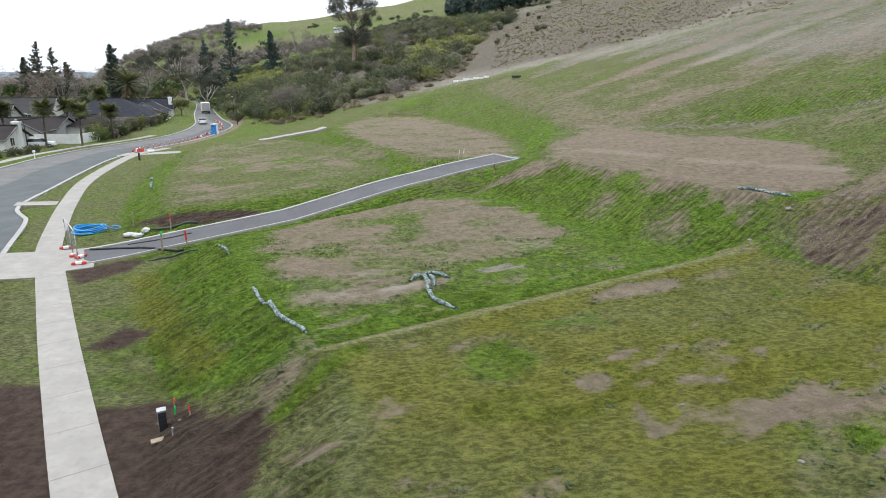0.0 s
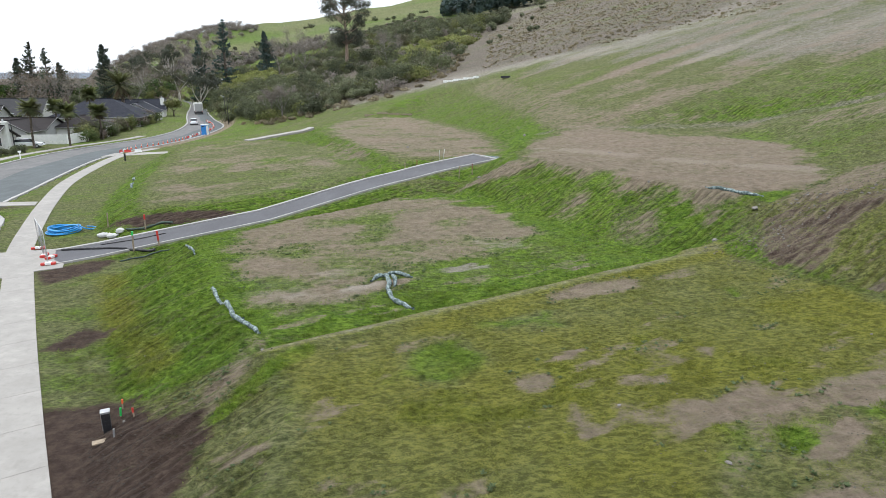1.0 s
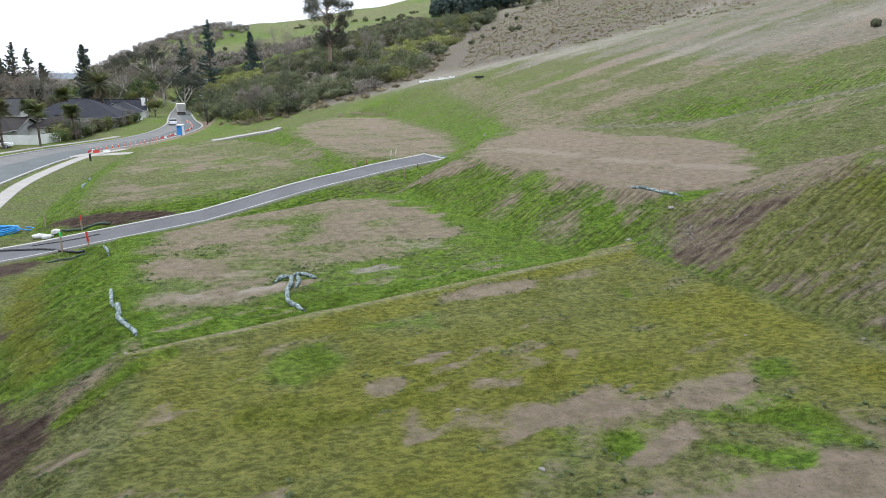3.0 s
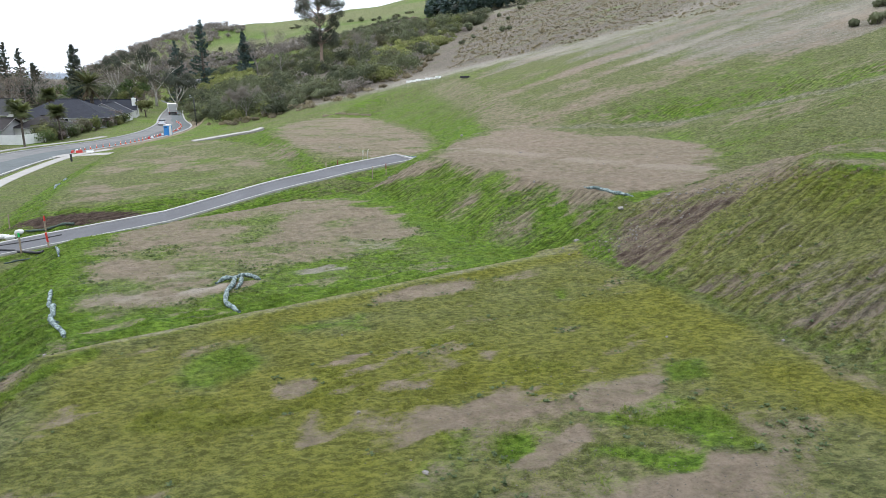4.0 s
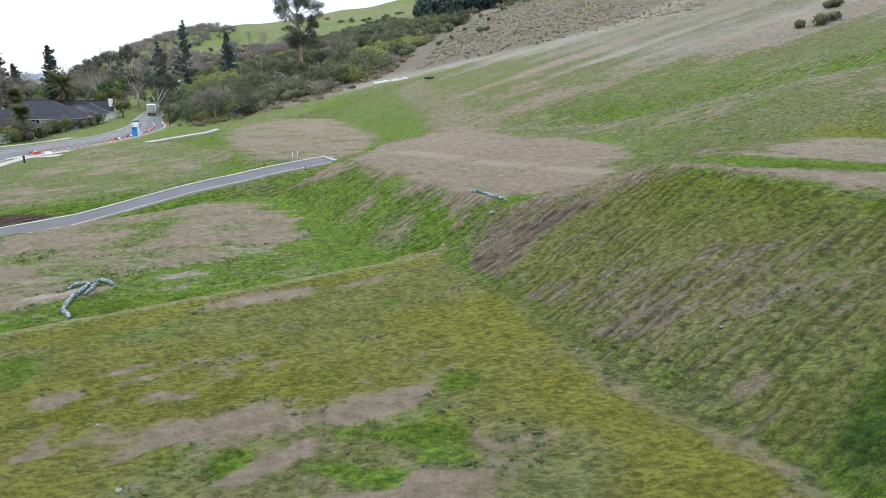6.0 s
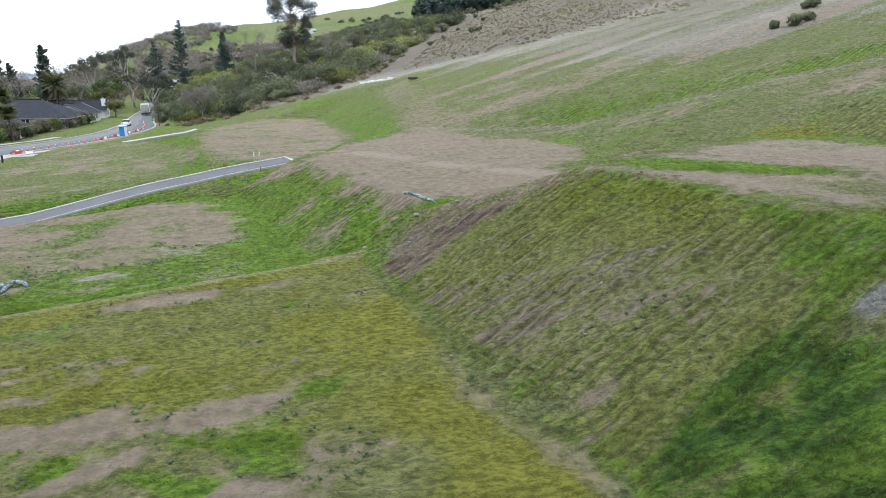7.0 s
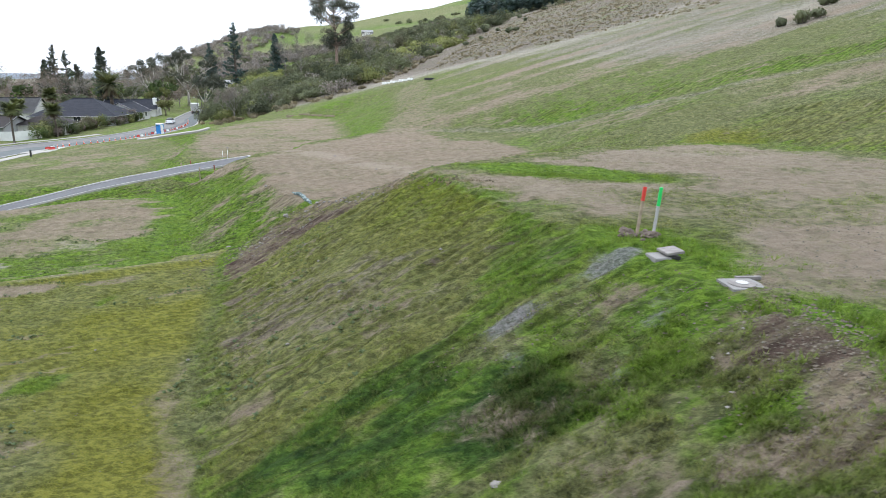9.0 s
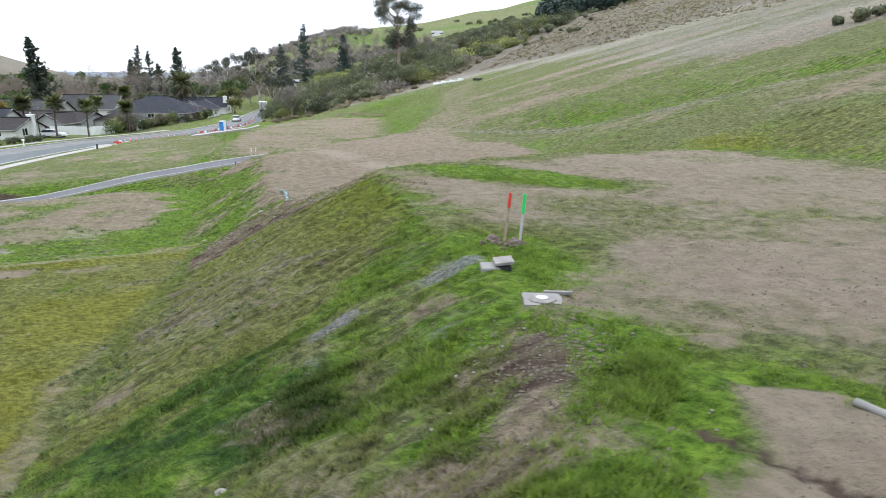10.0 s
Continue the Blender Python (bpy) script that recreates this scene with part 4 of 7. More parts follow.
# ---- street, kerbs and drive ----
def ribbon(left, right, height, material, name, thick=0.15):
    """A paved strip between two lines of equally many points."""
    n = len(left)
    verts = [(x, y, height(x, y)) for x, y in left] + [(x, y, height(x, y)) for x, y in right]
    verts += [(x, y, z - thick) for x, y, z in verts]
    faces = []
    for i in range(n - 1):
        faces += [(i, n + i, n + i + 1, i + 1), (2 * n + i, i, i + 1, 2 * n + i + 1), (n + i, 3 * n + i, 3 * n + i + 1, n + i + 1)]
    faces += [(0, 2 * n, 3 * n, n), (n - 1, 2 * n - 1, 4 * n - 1, 3 * n - 1)]
    return mesh_from(name, verts, faces, material)


def resample(line, n):
    seg = [0.0]
    for a, b in zip(line, line[1:]):
        seg.append(seg[-1] + math.dist(a, b))
    at = np.linspace(0, seg[-1], n)
    return list(zip(np.interp(at, seg, [p[0] for p in line]), np.interp(at, seg, [p[1] for p in line])))


def lev(x, y):
    return float(street_level(x, y))


edge_far, edge_near = resample(ROAD_FAR, 150), resample(ROAD_NEAR, 150)
edge_mid = [(a[0] * 0.52 + b[0] * 0.48 + 0.25 * math.sin(i * 0.7), a[1] * 0.52 + b[1] * 0.48) for i, (a, b) in enumerate(zip(edge_far, edge_near))]
road = solid("road", ribbon(edge_mid, edge_near, lambda x, y: lev(x, y) - 0.12, ROAD_SEAL, "road"), "newly sealed dark grey lane of the curving street", "road", kind="structure")
solid("road_old_lane", ribbon(edge_far, edge_mid, lambda x, y: lev(x, y) - 0.12, OLD_SEAL, "road_old_lane"), "older pale grey asphalt lane of the curving street", "road", kind="structure")
near_kerb = resample(ROAD_NEAR, 220)
far_kerb = resample(ROAD_FAR, 220)
solid("kerb_near", ribbon(near_kerb, offset_line(near_kerb, -0.32), lambda x, y: lev(x, y) + 0.02, KERB, "kerb", 0.4), "new pale concrete kerb along the street", "kerb", kind="structure")
solid("kerb_far", ribbon(offset_line(far_kerb, 0.32), far_kerb, lambda x, y: lev(x, y) + 0.02, KERB, "kerb", 0.4), "pale concrete kerb along the street", "kerb", kind="structure")


# ---- plants ----
def leaf_material(name, dark, light, rough=0.75, spread=0.28):
    m = Mat(name, rough)
    m.bsdf.inputs["Specular IOR Level"].default_value = 0.2
    c = m.mix(m.math("MULTIPLY", m.island(), spread), dark, light)
    tone = m.mask("tone")[0]
    c = m.mix(tone, m.mix(1.0, c, (0.46, 0.46, 0.50), "MULTIPLY"), m.mix(1.0, c, (1.45, 1.40, 1.25), "MULTIPLY"))
    c = m.mix(m.step(m.noise(0.42, 4, 0.65), 0.40, 0.62), c, m.mix(0.75, c, dark))
    c = m.mix(m.math("MULTIPLY", m.step(m.noise(0.25, 3, 0.6), 0.50, 0.62), 0.8), c, m.mix(0.75, c, light))
    c = m.mix(m.math("MULTIPLY", m.step(m.noise(0.13, 2), 0.54, 0.68), 0.45), c, (0.115, 0.088, 0.058))
    c = m.mix(m.math("MULTIPLY", m.any(), 0.4), c, m.mix(0.5, c, light))
    m.colour(c)
    return m.thin(0.22)


def bark_material(name, dark, light):
    m = Mat(name, 0.9)
    n = m.noise(6, 5, 0.65, stretch=(1, 1, 0.2))
    m.bump(n, 0.05, 0.7)
    return m.colour(m.mix(m.step(n, 0.3, 0.7), dark, light))


LEAF_DARK = leaf_material("scrub_dark", (0.060, 0.072, 0.044), (0.185, 0.195, 0.120))
LEAF_OLIVE = leaf_material("scrub_olive", (0.085, 0.098, 0.034), (0.240, 0.245, 0.105))
LEAF_LIME = leaf_material("scrub_lime", (0.140, 0.162, 0.056), (0.350, 0.362, 0.150))
LEAF_SAGE = leaf_material("scrub_sage", (0.105, 0.120, 0.070), (0.250, 0.265, 0.170))
LEAF_GREEN = leaf_material("leaf_green", (0.032, 0.054, 0.020), (0.125, 0.165, 0.055))
LEAF_YELLOW = leaf_material("leaf_yellowing", (0.110, 0.085, 0.020), (0.260, 0.190, 0.050))
LEAF_GUM = leaf_material("gum_leaf", (0.044, 0.050, 0.042), (0.125, 0.130, 0.105))
LEAF_FIR = leaf_material("fir_needles", (0.034, 0.046, 0.040), (0.100, 0.122, 0.095))
# needles made paler and bluer: distance haze painted into the colour
LEAF_PINE_HAZED = leaf_material("hazed_pine_needles", (0.046, 0.074, 0.074), (0.096, 0.132, 0.128))
LEAF_PALM = leaf_material("palm_frond", (0.070, 0.088, 0.034), (0.220, 0.235, 0.100))
THATCH = leaf_material("dead_fronds", (0.070, 0.048, 0.026), (0.170, 0.125, 0.075))
STRAW = leaf_material("rank_straw", (0.150, 0.125, 0.085), (0.330, 0.285, 0.210))
TWIG = leaf_material("bare_twigs", (0.150, 0.130, 0.130), (0.310, 0.275, 0.275))
TWIG_RUST = leaf_material("rusty_twigs", (0.125, 0.096, 0.090), (0.260, 0.208, 0.198))
BARK = bark_material("bark", (0.055, 0.042, 0.032), (0.150, 0.120, 0.095))
BARK_GUM = bark_material("gum_bark", (0.170, 0.115, 0.085), (0.420, 0.310, 0.250))
BARK_PALE = bark_material("pale_bark", (0.260, 0.235, 0.200), (0.560, 0.530, 0.480))
GREY_BARK = bark_material("grey_bark", (0.110, 0.095, 0.085), (0.240, 0.215, 0.195))


def leaf_mesh(name, centres, sizes, material, rng, long=1.6, droop=0.0, up=0.25, outs=None, tones=None):
    """Small bent leaf clumps, one at each centre: two triangles each, turned every way."""
    c = np.asarray(centres, float)
    n = len(c)
    s = np.broadcast_to(np.asarray(sizes, float), (n,))[:, None]
    a = rng.normal(size=(n, 3))
    a[:, 2] = a[:, 2] * 0.6 - droop
    a /= np.linalg.norm(a, axis=1)[:, None] + 1e-9
    b = rng.normal(size=(n, 3))
    b[:, 2] += up
    b -= (b * a).sum(1)[:, None] * a
    b /= np.linalg.norm(b, axis=1)[:, None] + 1e-9
    if outs is not None:
        # leaves lie roughly along the surface of their clump
        face = np.asarray(outs) + rng.normal(size=(n, 3)) * 0.24
        face /= np.linalg.norm(face, axis=1)[:, None] + 1e-9
        a = np.cross(face, rng.normal(size=(n, 3)))
        a /= np.linalg.norm(a, axis=1)[:, None] + 1e-9
        b = np.cross(face, a)
    w = rng.uniform(0.6, 1.1, (n, 1))
    v = np.stack([c - a * s * long * 0.5, c + b * s * 0.5 * w, c + a * s * long * 0.5, c - b * s * 0.5 * w], axis=1).reshape(-1, 3)
    i = np.arange(n)[:, None] * 4
    me = bpy.data.meshes.new(name)
    quads = (i + np.array([[0, 1, 2, 3]])).astype(np.int32)
    me.vertices.add(len(v))
    me.vertices.foreach_set("co", v.astype(np.float32).ravel())
    me.loops.add(quads.size)
    me.loops.foreach_set("vertex_index", quads.ravel())
    me.polygons.add(n)
    me.polygons.foreach_set("loop_start", np.arange(0, quads.size, 4, dtype=np.int32))
    me.update(calc_edges=True)
    tone = np.repeat(np.full(n, 0.55) if tones is None else np.asarray(tones), 4)
    put_mask(me, "tone", tone, tone, tone)
    me.materials.append(material)
    return me


def in_ball(rng, n, centre, radius, squash=0.8, shell=0.55):
    d = rng.normal(size=(n, 3))
    d /= np.linalg.norm(d, axis=1)[:, None]
    r = rng.uniform(shell ** 3, 1, (n, 1)) ** (1 / 3)
    return np.asarray(centre) + d * r * radius * np.array([1, 1, squash])


def branches(rng, base, direction, length, radius, depth, bm, tips, spread=0.6, lift=0.25, sides=6, keep=3):
    """Forking limbs, tapered; the ends are gathered in tips."""
    p, d = Vector(base), Vector(direction).normalized()
    pts, rad = [p.copy()], [radius]
    for i in range(3):
        d = (d + Vector(rng.normal(size=3)) * 0.14 + Vector((0, 0, lift * 0.2))).normalized()
        p = p + d * (length / 3)
        pts.append(p.copy())
        rad.append(radius * (1 - 0.16 * (i + 1)))
    tube(pts, rad, sides, bm)
    if depth == 0:
        tips.append(tuple(p))
        return
    for k in range(keep):
        side = Vector(rng.normal(size=3)).normalized()
        nd = (d + side * spread + Vector((0, 0, lift))).normalized()
        start = pts[-1] if k < 2 else pts[2]
        branches(rng, start, nd, length * rng.uniform(0.6, 0.8), radius * 0.52, depth - 1, bm, tips, spread, lift, max(3, sides - 1), keep)


def leafy_tree(name, at, height, spread, bark, leaf, label, category="tree", seed=1, clump=1.6, count=60, size=0.42, trunk=0.35, fork=0.45, group="", lift=0.25, depth=2, squash=0.75, keep_tips=34):
    rng = np.random.default_rng(seed)
    t = thing(name, at, label, category, group)
    bm, tips = bmesh.new(), []
    lean = Vector((rng.normal() * 0.05, rng.normal() * 0.05, 1))
    top = lean * (height * fork)
    tube([(0, 0, -0.4), lean * (height * fork * 0.5), top], [trunk * 1.25, trunk * 0.95, trunk * 0.75], 8, bm)
    for k in range(4):
        a = k * math.tau / 4 + rng.uniform(-0.5, 0.5)
        branches(rng, top * rng.uniform(0.75, 1.0), (math.cos(a) * spread / height * 1.6, math.sin(a) * spread / height * 1.6, 0.9), height * (1 - fork) * 0.5, trunk * 0.5, depth, bm, tips, 0.7, lift)
    part("trunk", bm, bark, t)
    tips = np.array(tips)
    tips = tips[rng.permutation(len(tips))[:keep_tips]]
    pts = np.concatenate([in_ball(rng, count, p, clump * rng.uniform(0.65, 1.25), squash, 0.3) for p in tips])
    dirs = pts - np.repeat(tips, count, axis=0)
    dirs = dirs / (np.linalg.norm(dirs, axis=1)[:, None] + 1e-9)
    part("crown", leaf_mesh("crown", pts, rng.uniform(0.6, 1.4, len(pts)) * size, leaf, rng, outs=dirs), leaf, t, kind="stuff")
    return t


def bare_tree(name, at, height, spread, bark, label, seed=1, trunk=0.2, fork=0.25, group="", depth=3, twigs=None, twig_size=0.5):
    rng = np.random.default_rng(seed)
    t = thing(name, at, label, "tree", group)
    bm, tips = bmesh.new(), []
    top = Vector((rng.normal() * 0.1, rng.normal() * 0.1, height * fork))
    tube([(0, 0, -0.4), top * 0.5, top], [trunk * 1.2, trunk, trunk * 0.8], 7, bm)
    for k in range(4):
        a = k * math.tau / 4 + rng.uniform(-0.5, 0.5)
        branches(rng, top * rng.uniform(0.7, 1), (math.cos(a) * spread / height * 1.4, math.sin(a) * spread / height * 1.4, 1.0), height * (1 - fork) * 0.42, trunk * 0.6, depth, bm, tips, 0.55, 0.3, 5, 3)
    part("trunk", bm, bark, t)
    if twigs:
        tips = np.array(tips)
        pts = np.concatenate([in_ball(rng, 16, p, height * 0.085, 1.0, 0.1) for p in tips])
        part("branchwork", leaf_mesh("branchwork", pts, rng.uniform(0.6, 1.4, len(pts)) * twig_size * 0.42, twigs, rng, long=8.0, up=0.6), twigs, t, kind="stuff")
    return t


def conifer_tree(name, at, height, spread, label, seed=1, leaf=None, open_top=False, group="", size=0.42, bare_to=0.06):
    """A conifer with an uneven crown: boughs of unequal reach, gaps between them and a lopsided top."""
    rng = np.random.default_rng(seed)
    leaf = leaf or LEAF_FIR
    t = thing(name, at, label, "tree", group)
    lean = rng.normal(size=2) * 0.02 * height
    bm = tube([(0, 0, -0.4), (lean[0] * 0.25, lean[1] * 0.25, height * 0.5), (lean[0], lean[1], height * 0.98)], [height * 0.022, height * 0.013, 0.04], 8)
    pts, z = [], bare_to * height
    heavy = rng.uniform(0, math.tau)
    while z < height * 0.985:
        f = z / height
        r = spread * (1 - f) ** 0.85 * rng.uniform(0.7, 1.1) + 0.2
        a0 = rng.uniform(0, math.tau)
        n = 5 if open_top else 7
        for k in range(n):
            if rng.uniform() < (0.28 if open_top else 0.10):
                continue
            a = a0 + k * math.tau / n + rng.uniform(-0.25, 0.25)
            reach = r * rng.uniform(0.55, 1.15) * (1 + 0.22 * math.cos(a - heavy))
            rise = rng.uniform(-0.30, 0.12) + 0.55 * f
            m = max(6, int(reach * 9))
            q = rng.uniform(0.10, 1.0, m) ** 0.75
            w = 0.16 * (1.25 - q) * reach
            px = np.cos(a) * reach * q + rng.normal(size=m) * w + lean[0] * f * f
            py = np.sin(a) * reach * q + rng.normal(size=m) * w + lean[1] * f * f
            pz = z + rise * reach * q + 0.18 * reach * q * q + rng.normal(size=m) * (0.07 + 0.02 * reach)
            pts.append(np.stack([px, py, pz], -1))
            if reach > 1.2:
                tube([(lean[0] * f * f, lean[1] * f * f, z), (math.cos(a) * reach * 0.8, math.sin(a) * reach * 0.8, z + rise * reach * 0.8 + 0.1 * reach)], [0.012 * reach + 0.03, 0.02], 3, bm)
        z += 0.040 * height * rng.uniform(0.7, 1.3) * (1 - 0.4 * f)
    part("trunk", bm, BARK, t)
    pts = np.concatenate(pts)
    part("crown", leaf_mesh("crown", pts, rng.uniform(0.6, 1.5, len(pts)) * size * (height / 20) ** 0.5, leaf, rng, long=1.9, droop=0.3), leaf, t, kind="stuff")
    return t


def frond(bm, start, azimuth, rise, length, width, sag, pairs=9):
    """A feather frond: an arched rib with leaflets hanging on both sides."""
    ca, sa = math.cos(azimuth), math.sin(azimuth)
    pts = []
    for i in range(pairs + 1):
        q = i / pairs
        out = length * q * math.cos(rise * (1 - 0.4 * q))
        z = length * (math.sin(rise) * q - sag * q * q)
        pts.append(Vector(start) + Vector((ca * out, sa * out, z)))
    side = Vector((-sa, ca, 0))
    for i in range(pairs):
        a, b = pts[i], pts[i + 1]
        w = width * math.sin(math.pi * min(0.97, 0.12 + 0.86 * (i + 0.5) / pairs)) + 0.03
        for s in (-1, 1):
            tip = (a + b) / 2 + side * s * w + (b - a) * 0.9 + Vector((0, 0, -0.35 * w))
            bm.faces.new([bm.verts.new(v) for v in (a, b, tip)])


def palm_tree(name, at, height, crown, label, seed=1, trunk=0.16, fronds=34, skirt=True, group="palms", width=0.22):
    rng = np.random.default_rng(seed)
    t = thing(name, at, label, "palm", group)
    bend = rng.normal(size=2) * 0.25
    pts = [(bend[0] * q * q, bend[1] * q * q, height * q - 0.3 * (1 - q)) for q in np.linspace(0, 1, 7)]
    bm = bmesh.new()
    for i in range(14):
        q0, q1 = i / 14, (i + 1) / 14
        z0, z1 = height * q0, height * q1
        tube([(bend[0] * q0 * q0, bend[1] * q0 * q0, z0 - (0.3 if i == 0 else 0)), (bend[0] * q1 * q1, bend[1] * q1 * q1, z1)], [trunk * (1.18 - 0.2 * q0), trunk * (1.0 - 0.2 * q0)], 8, bm)
    part("trunk", bm, BARK, t)
    top = Vector(pts[-1])
    bm = bmesh.new()
    for k in range(fronds):
        rise = rng.uniform(-0.55, 1.45)
        frond(bm, top, k * 2.399 + rng.uniform(-0.15, 0.15), rise, crown * rng.uniform(0.85, 1.1), crown * width, rng.uniform(0.12, 0.30))
    part("crown", bm, LEAF_PALM, t)
    if skirt:
        bm = bmesh.new()
        for k in range(16):
            frond(bm, top - Vector((0, 0, 0.15)), k * 2.399, rng.uniform(-1.25, -0.8), crown * rng.uniform(0.5, 0.75), crown * 0.16, 0.15, 5)
        part("frond_skirt", bm, THATCH, t, "brown dead fronds hanging below the crown")
    return t


def shrub_points(rng, r, h, n):
    """Leaf places over an uneven dome made of a few lobes."""
    lobes = max(3, int(3 + r))
    out, centres = [], []
    for _ in range(lobes):
        a, q = rng.uniform(0, 6.28), rng.uniform(0.1, 0.62)
        out.append(in_ball(rng, n // lobes, (math.cos(a) * r * q, math.sin(a) * r * q, h * rng.uniform(0.35, 0.68)), r * rng.uniform(0.4, 0.62), h / r * 0.75, 0.45))
        centres += [out[-1].mean(axis=0)] * len(out[-1])
    p = np.concatenate(out)
    dirs = p - np.array(centres)
    dirs = dirs / (np.linalg.norm(dirs, axis=1)[:, None] + 1e-9)
    p[:, 2] = np.maximum(p[:, 2], 0.05 + 0.1 * rng.uniform(size=len(p)))
    return p, dirs


def shrub(name, at, r, h, leaf, label, seed=1, size=0.16, n=420, group="", category="shrub"):
    rng = np.random.default_rng(seed)
    t = thing(name, at, label, category, group)
    bm = bmesh.new()
    for k in range(5):
        a = k * 1.256
        tube([(0.05 * math.cos(a), 0.05 * math.sin(a), -0.1), (r * 0.4 * math.cos(a), r * 0.4 * math.sin(a), h * 0.6)], [0.05, 0.02], 4, bm)
    part("stem_cluster", bm, BARK, t)
    pts, dirs = shrub_points(rng, r, h, n)
    part("foliage", leaf_mesh("foliage", pts, rng.uniform(0.6, 1.4, len(pts)) * size, leaf, rng, outs=dirs), leaf, t, kind="stuff")
    return t


# the scrub that covers the gully and the hill behind
rng = np.random.default_rng(7)
BUSH = [(-58, 168), (-50, 156), (-38, 134), (-29, 124.5), (-24, 126), (-16, 124.5), (-6, 126), (1, 135), (6, 165), (13, 200), (24, 228), (34, 250), (14, 275), (-25, 300), (-75, 315), (-150, 340), (-165, 320), (-120, 300), (-96, 255), (-78, 215)]


def scatter(poly, n, rng, lo=0.0):
    xs, ys = [p[0] for p in poly], [p[1] for p in poly]
    x, y = rng.uniform(min(xs), max(xs), n * 3), rng.uniform(min(ys), max(ys), n * 3)
    ok = inside_by(x, y, poly) > lo
    return x[ok][:n], y[ok][:n]


def thicket(name, xs, ys, radius, tall, leaf, label, rng, leaves=150, size=0.5, category="bushes"):
    zs = land(xs, ys)
    pts, sz, outs, tones = [], [], [], []
    for x, y, z in zip(xs, ys, zs):
        r = rng.uniform(*radius)
        h = r * rng.uniform(*tall)
        p, dirs = shrub_points(rng, r, h, leaves)
        outs.append(dirs)
        tones.append(np.full(len(p), rng.uniform(0.0, 1.0)))
        pts.append(p + np.array([x, y, z - 0.2]))
        sz.append(np.full(len(p), size * (0.75 + 0.25 * r / radius[1])))
    pts, sz = np.concatenate(pts), np.concatenate(sz)
    return solid(name, leaf_mesh(name, pts, sz * rng.uniform(0.6, 1.4, len(sz)), leaf, rng, outs=np.concatenate(outs), tones=np.concatenate(tones)), label, category, kind="stuff")


LIME_SLOPE = [(-66, 208), (-58, 232), (-64, 256), (-86, 282), (-98, 282), (-80, 238)]
GORSE = [(-16, 206), (-9, 214), (9, 222), (12, 198), (4, 172), (-9, 182)]
FOOT = [(-52, 157), (-38, 140), (-24, 132.5), (-12, 131.5), (-2, 137), (-6, 150), (-24, 150), (-40, 160), (-52, 172)]


def clear_of(x, y, *polys):
    ok = np.ones(len(x), bool)
    for p in polys:
        ok &= inside_by(x, y, p) < 0
    return x[ok], y[ok]


x, y = clear_of(*scatter(BUSH, 320, rng), LIME_SLOPE, GORSE)
thicket("dark_scrub", x, y, (2.2, 5.0), (0.8, 1.3), LEAF_DARK, "dense dark green native scrub over the gully", rng, 760, 0.29)
x, y = scatter(FOOT, 85, rng)
thicket("foot_scrub", x, y, (1.8, 3.6), (0.9, 1.4), LEAF_DARK, "dark rounded bushes massed along the foot of the slope", rng, 620, 0.25)
x, y = scatter(FOOT, 26, rng)
thicket("pale_scrub", x, y, (1.4, 2.8), (1.0, 1.4), LEAF_SAGE, "grey-green rounded bushes along the foot of the slope", rng, 560, 0.22)
x, y = clear_of(*scatter(BUSH, 170, rng), LIME_SLOPE)
thicket("olive_scrub", x, y, (1.8, 4.0), (0.8, 1.3), LEAF_OLIVE, "olive green bushes among the dark scrub", rng, 430, 0.30)
x, y = scatter(BUSH, 90, rng)
thicket("sage_scrub", x, y, (1.6, 3.4), (0.7, 1.1), LEAF_SAGE, "pale sage-green bushes among the dark scrub", rng, 430, 0.28)
x, y = scatter(LIME_SLOPE, 110, rng)
thicket("yellow_scrub", x, y, (2.0, 3.6), (0.8, 1.1), LEAF_LIME, "yellow-green bushes on the valley side", rng, 420, 0.33)
x, y = scatter(GORSE, 64, rng)
thicket("gorse", x, y, (1.8, 3.4), (0.7, 1.0), LEAF_LIME, "yellow-green bushes high in the gully", rng, 400, 0.33)
x, y = scatter([(-44, 138), (-30, 122.5), (-4, 122), (4, 133), (9, 168), (2, 168), (-6, 132), (-30, 130)], 130, rng, 0.0)
thicket("dry_scrub", x, y, (0.7, 1.4), (0.5, 0.9), STRAW, "pale dry weeds along the foot of the scrub", rng, 110, 0.28)
x, y = scatter([(-180, 300), (-120, 300), (-60, 360), (20, 310), (60, 300), (40, 420), (-60, 520), (-240, 520)], 60, rng)
thicket("hill_scrub", x, y, (2.0, 5.0), (0.5, 0.9), LEAF_DARK, "patches of dark scrub on the far hill", rng, 70, 1.0)
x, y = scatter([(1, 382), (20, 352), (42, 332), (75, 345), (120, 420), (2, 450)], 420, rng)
thicket("pine_plantation", x, y, (2.6, 3.6), (3.0, 4.2), LEAF_PINE_HAZED, "dark pine plantation on the skyline, tinted blue with painted haze", rng, 90, 1.5, "forest")
x, y = scatter([(10, 128), (60, 110), (110, 170), (95, 255), (40, 255), (16, 200)], 5200, rng)
thicket("hill_tussocks", x, y, (0.3, 0.8), (0.5, 0.9), STRAW, "low brown tussocks over the dry hillside", rng, 16, 0.22)
x, y = scatter([(-60, 330), (-40, 410), (-12, 395), (6, 345), (12, 262), (16, 215), (-6, 250), (-25, 290)], 260, rng)
thicket("upper_scrub", x, y, (1.6, 3.4), (0.6, 1.0), LEAF_DARK, "dark green scrub at the head of the gully", rng, 260, 0.42)
x, y = scatter([(-60, 330), (-40, 425), (-5, 400), (14, 330), (18, 262), (20, 225), (-6, 250), (-25, 290)], 240, rng)
thicket("upper_brush", x, y, (1.2, 2.6), (0.5, 0.8), TWIG_RUST, "brown brush and bracken at the head of the gully", rng, 200, 0.38)
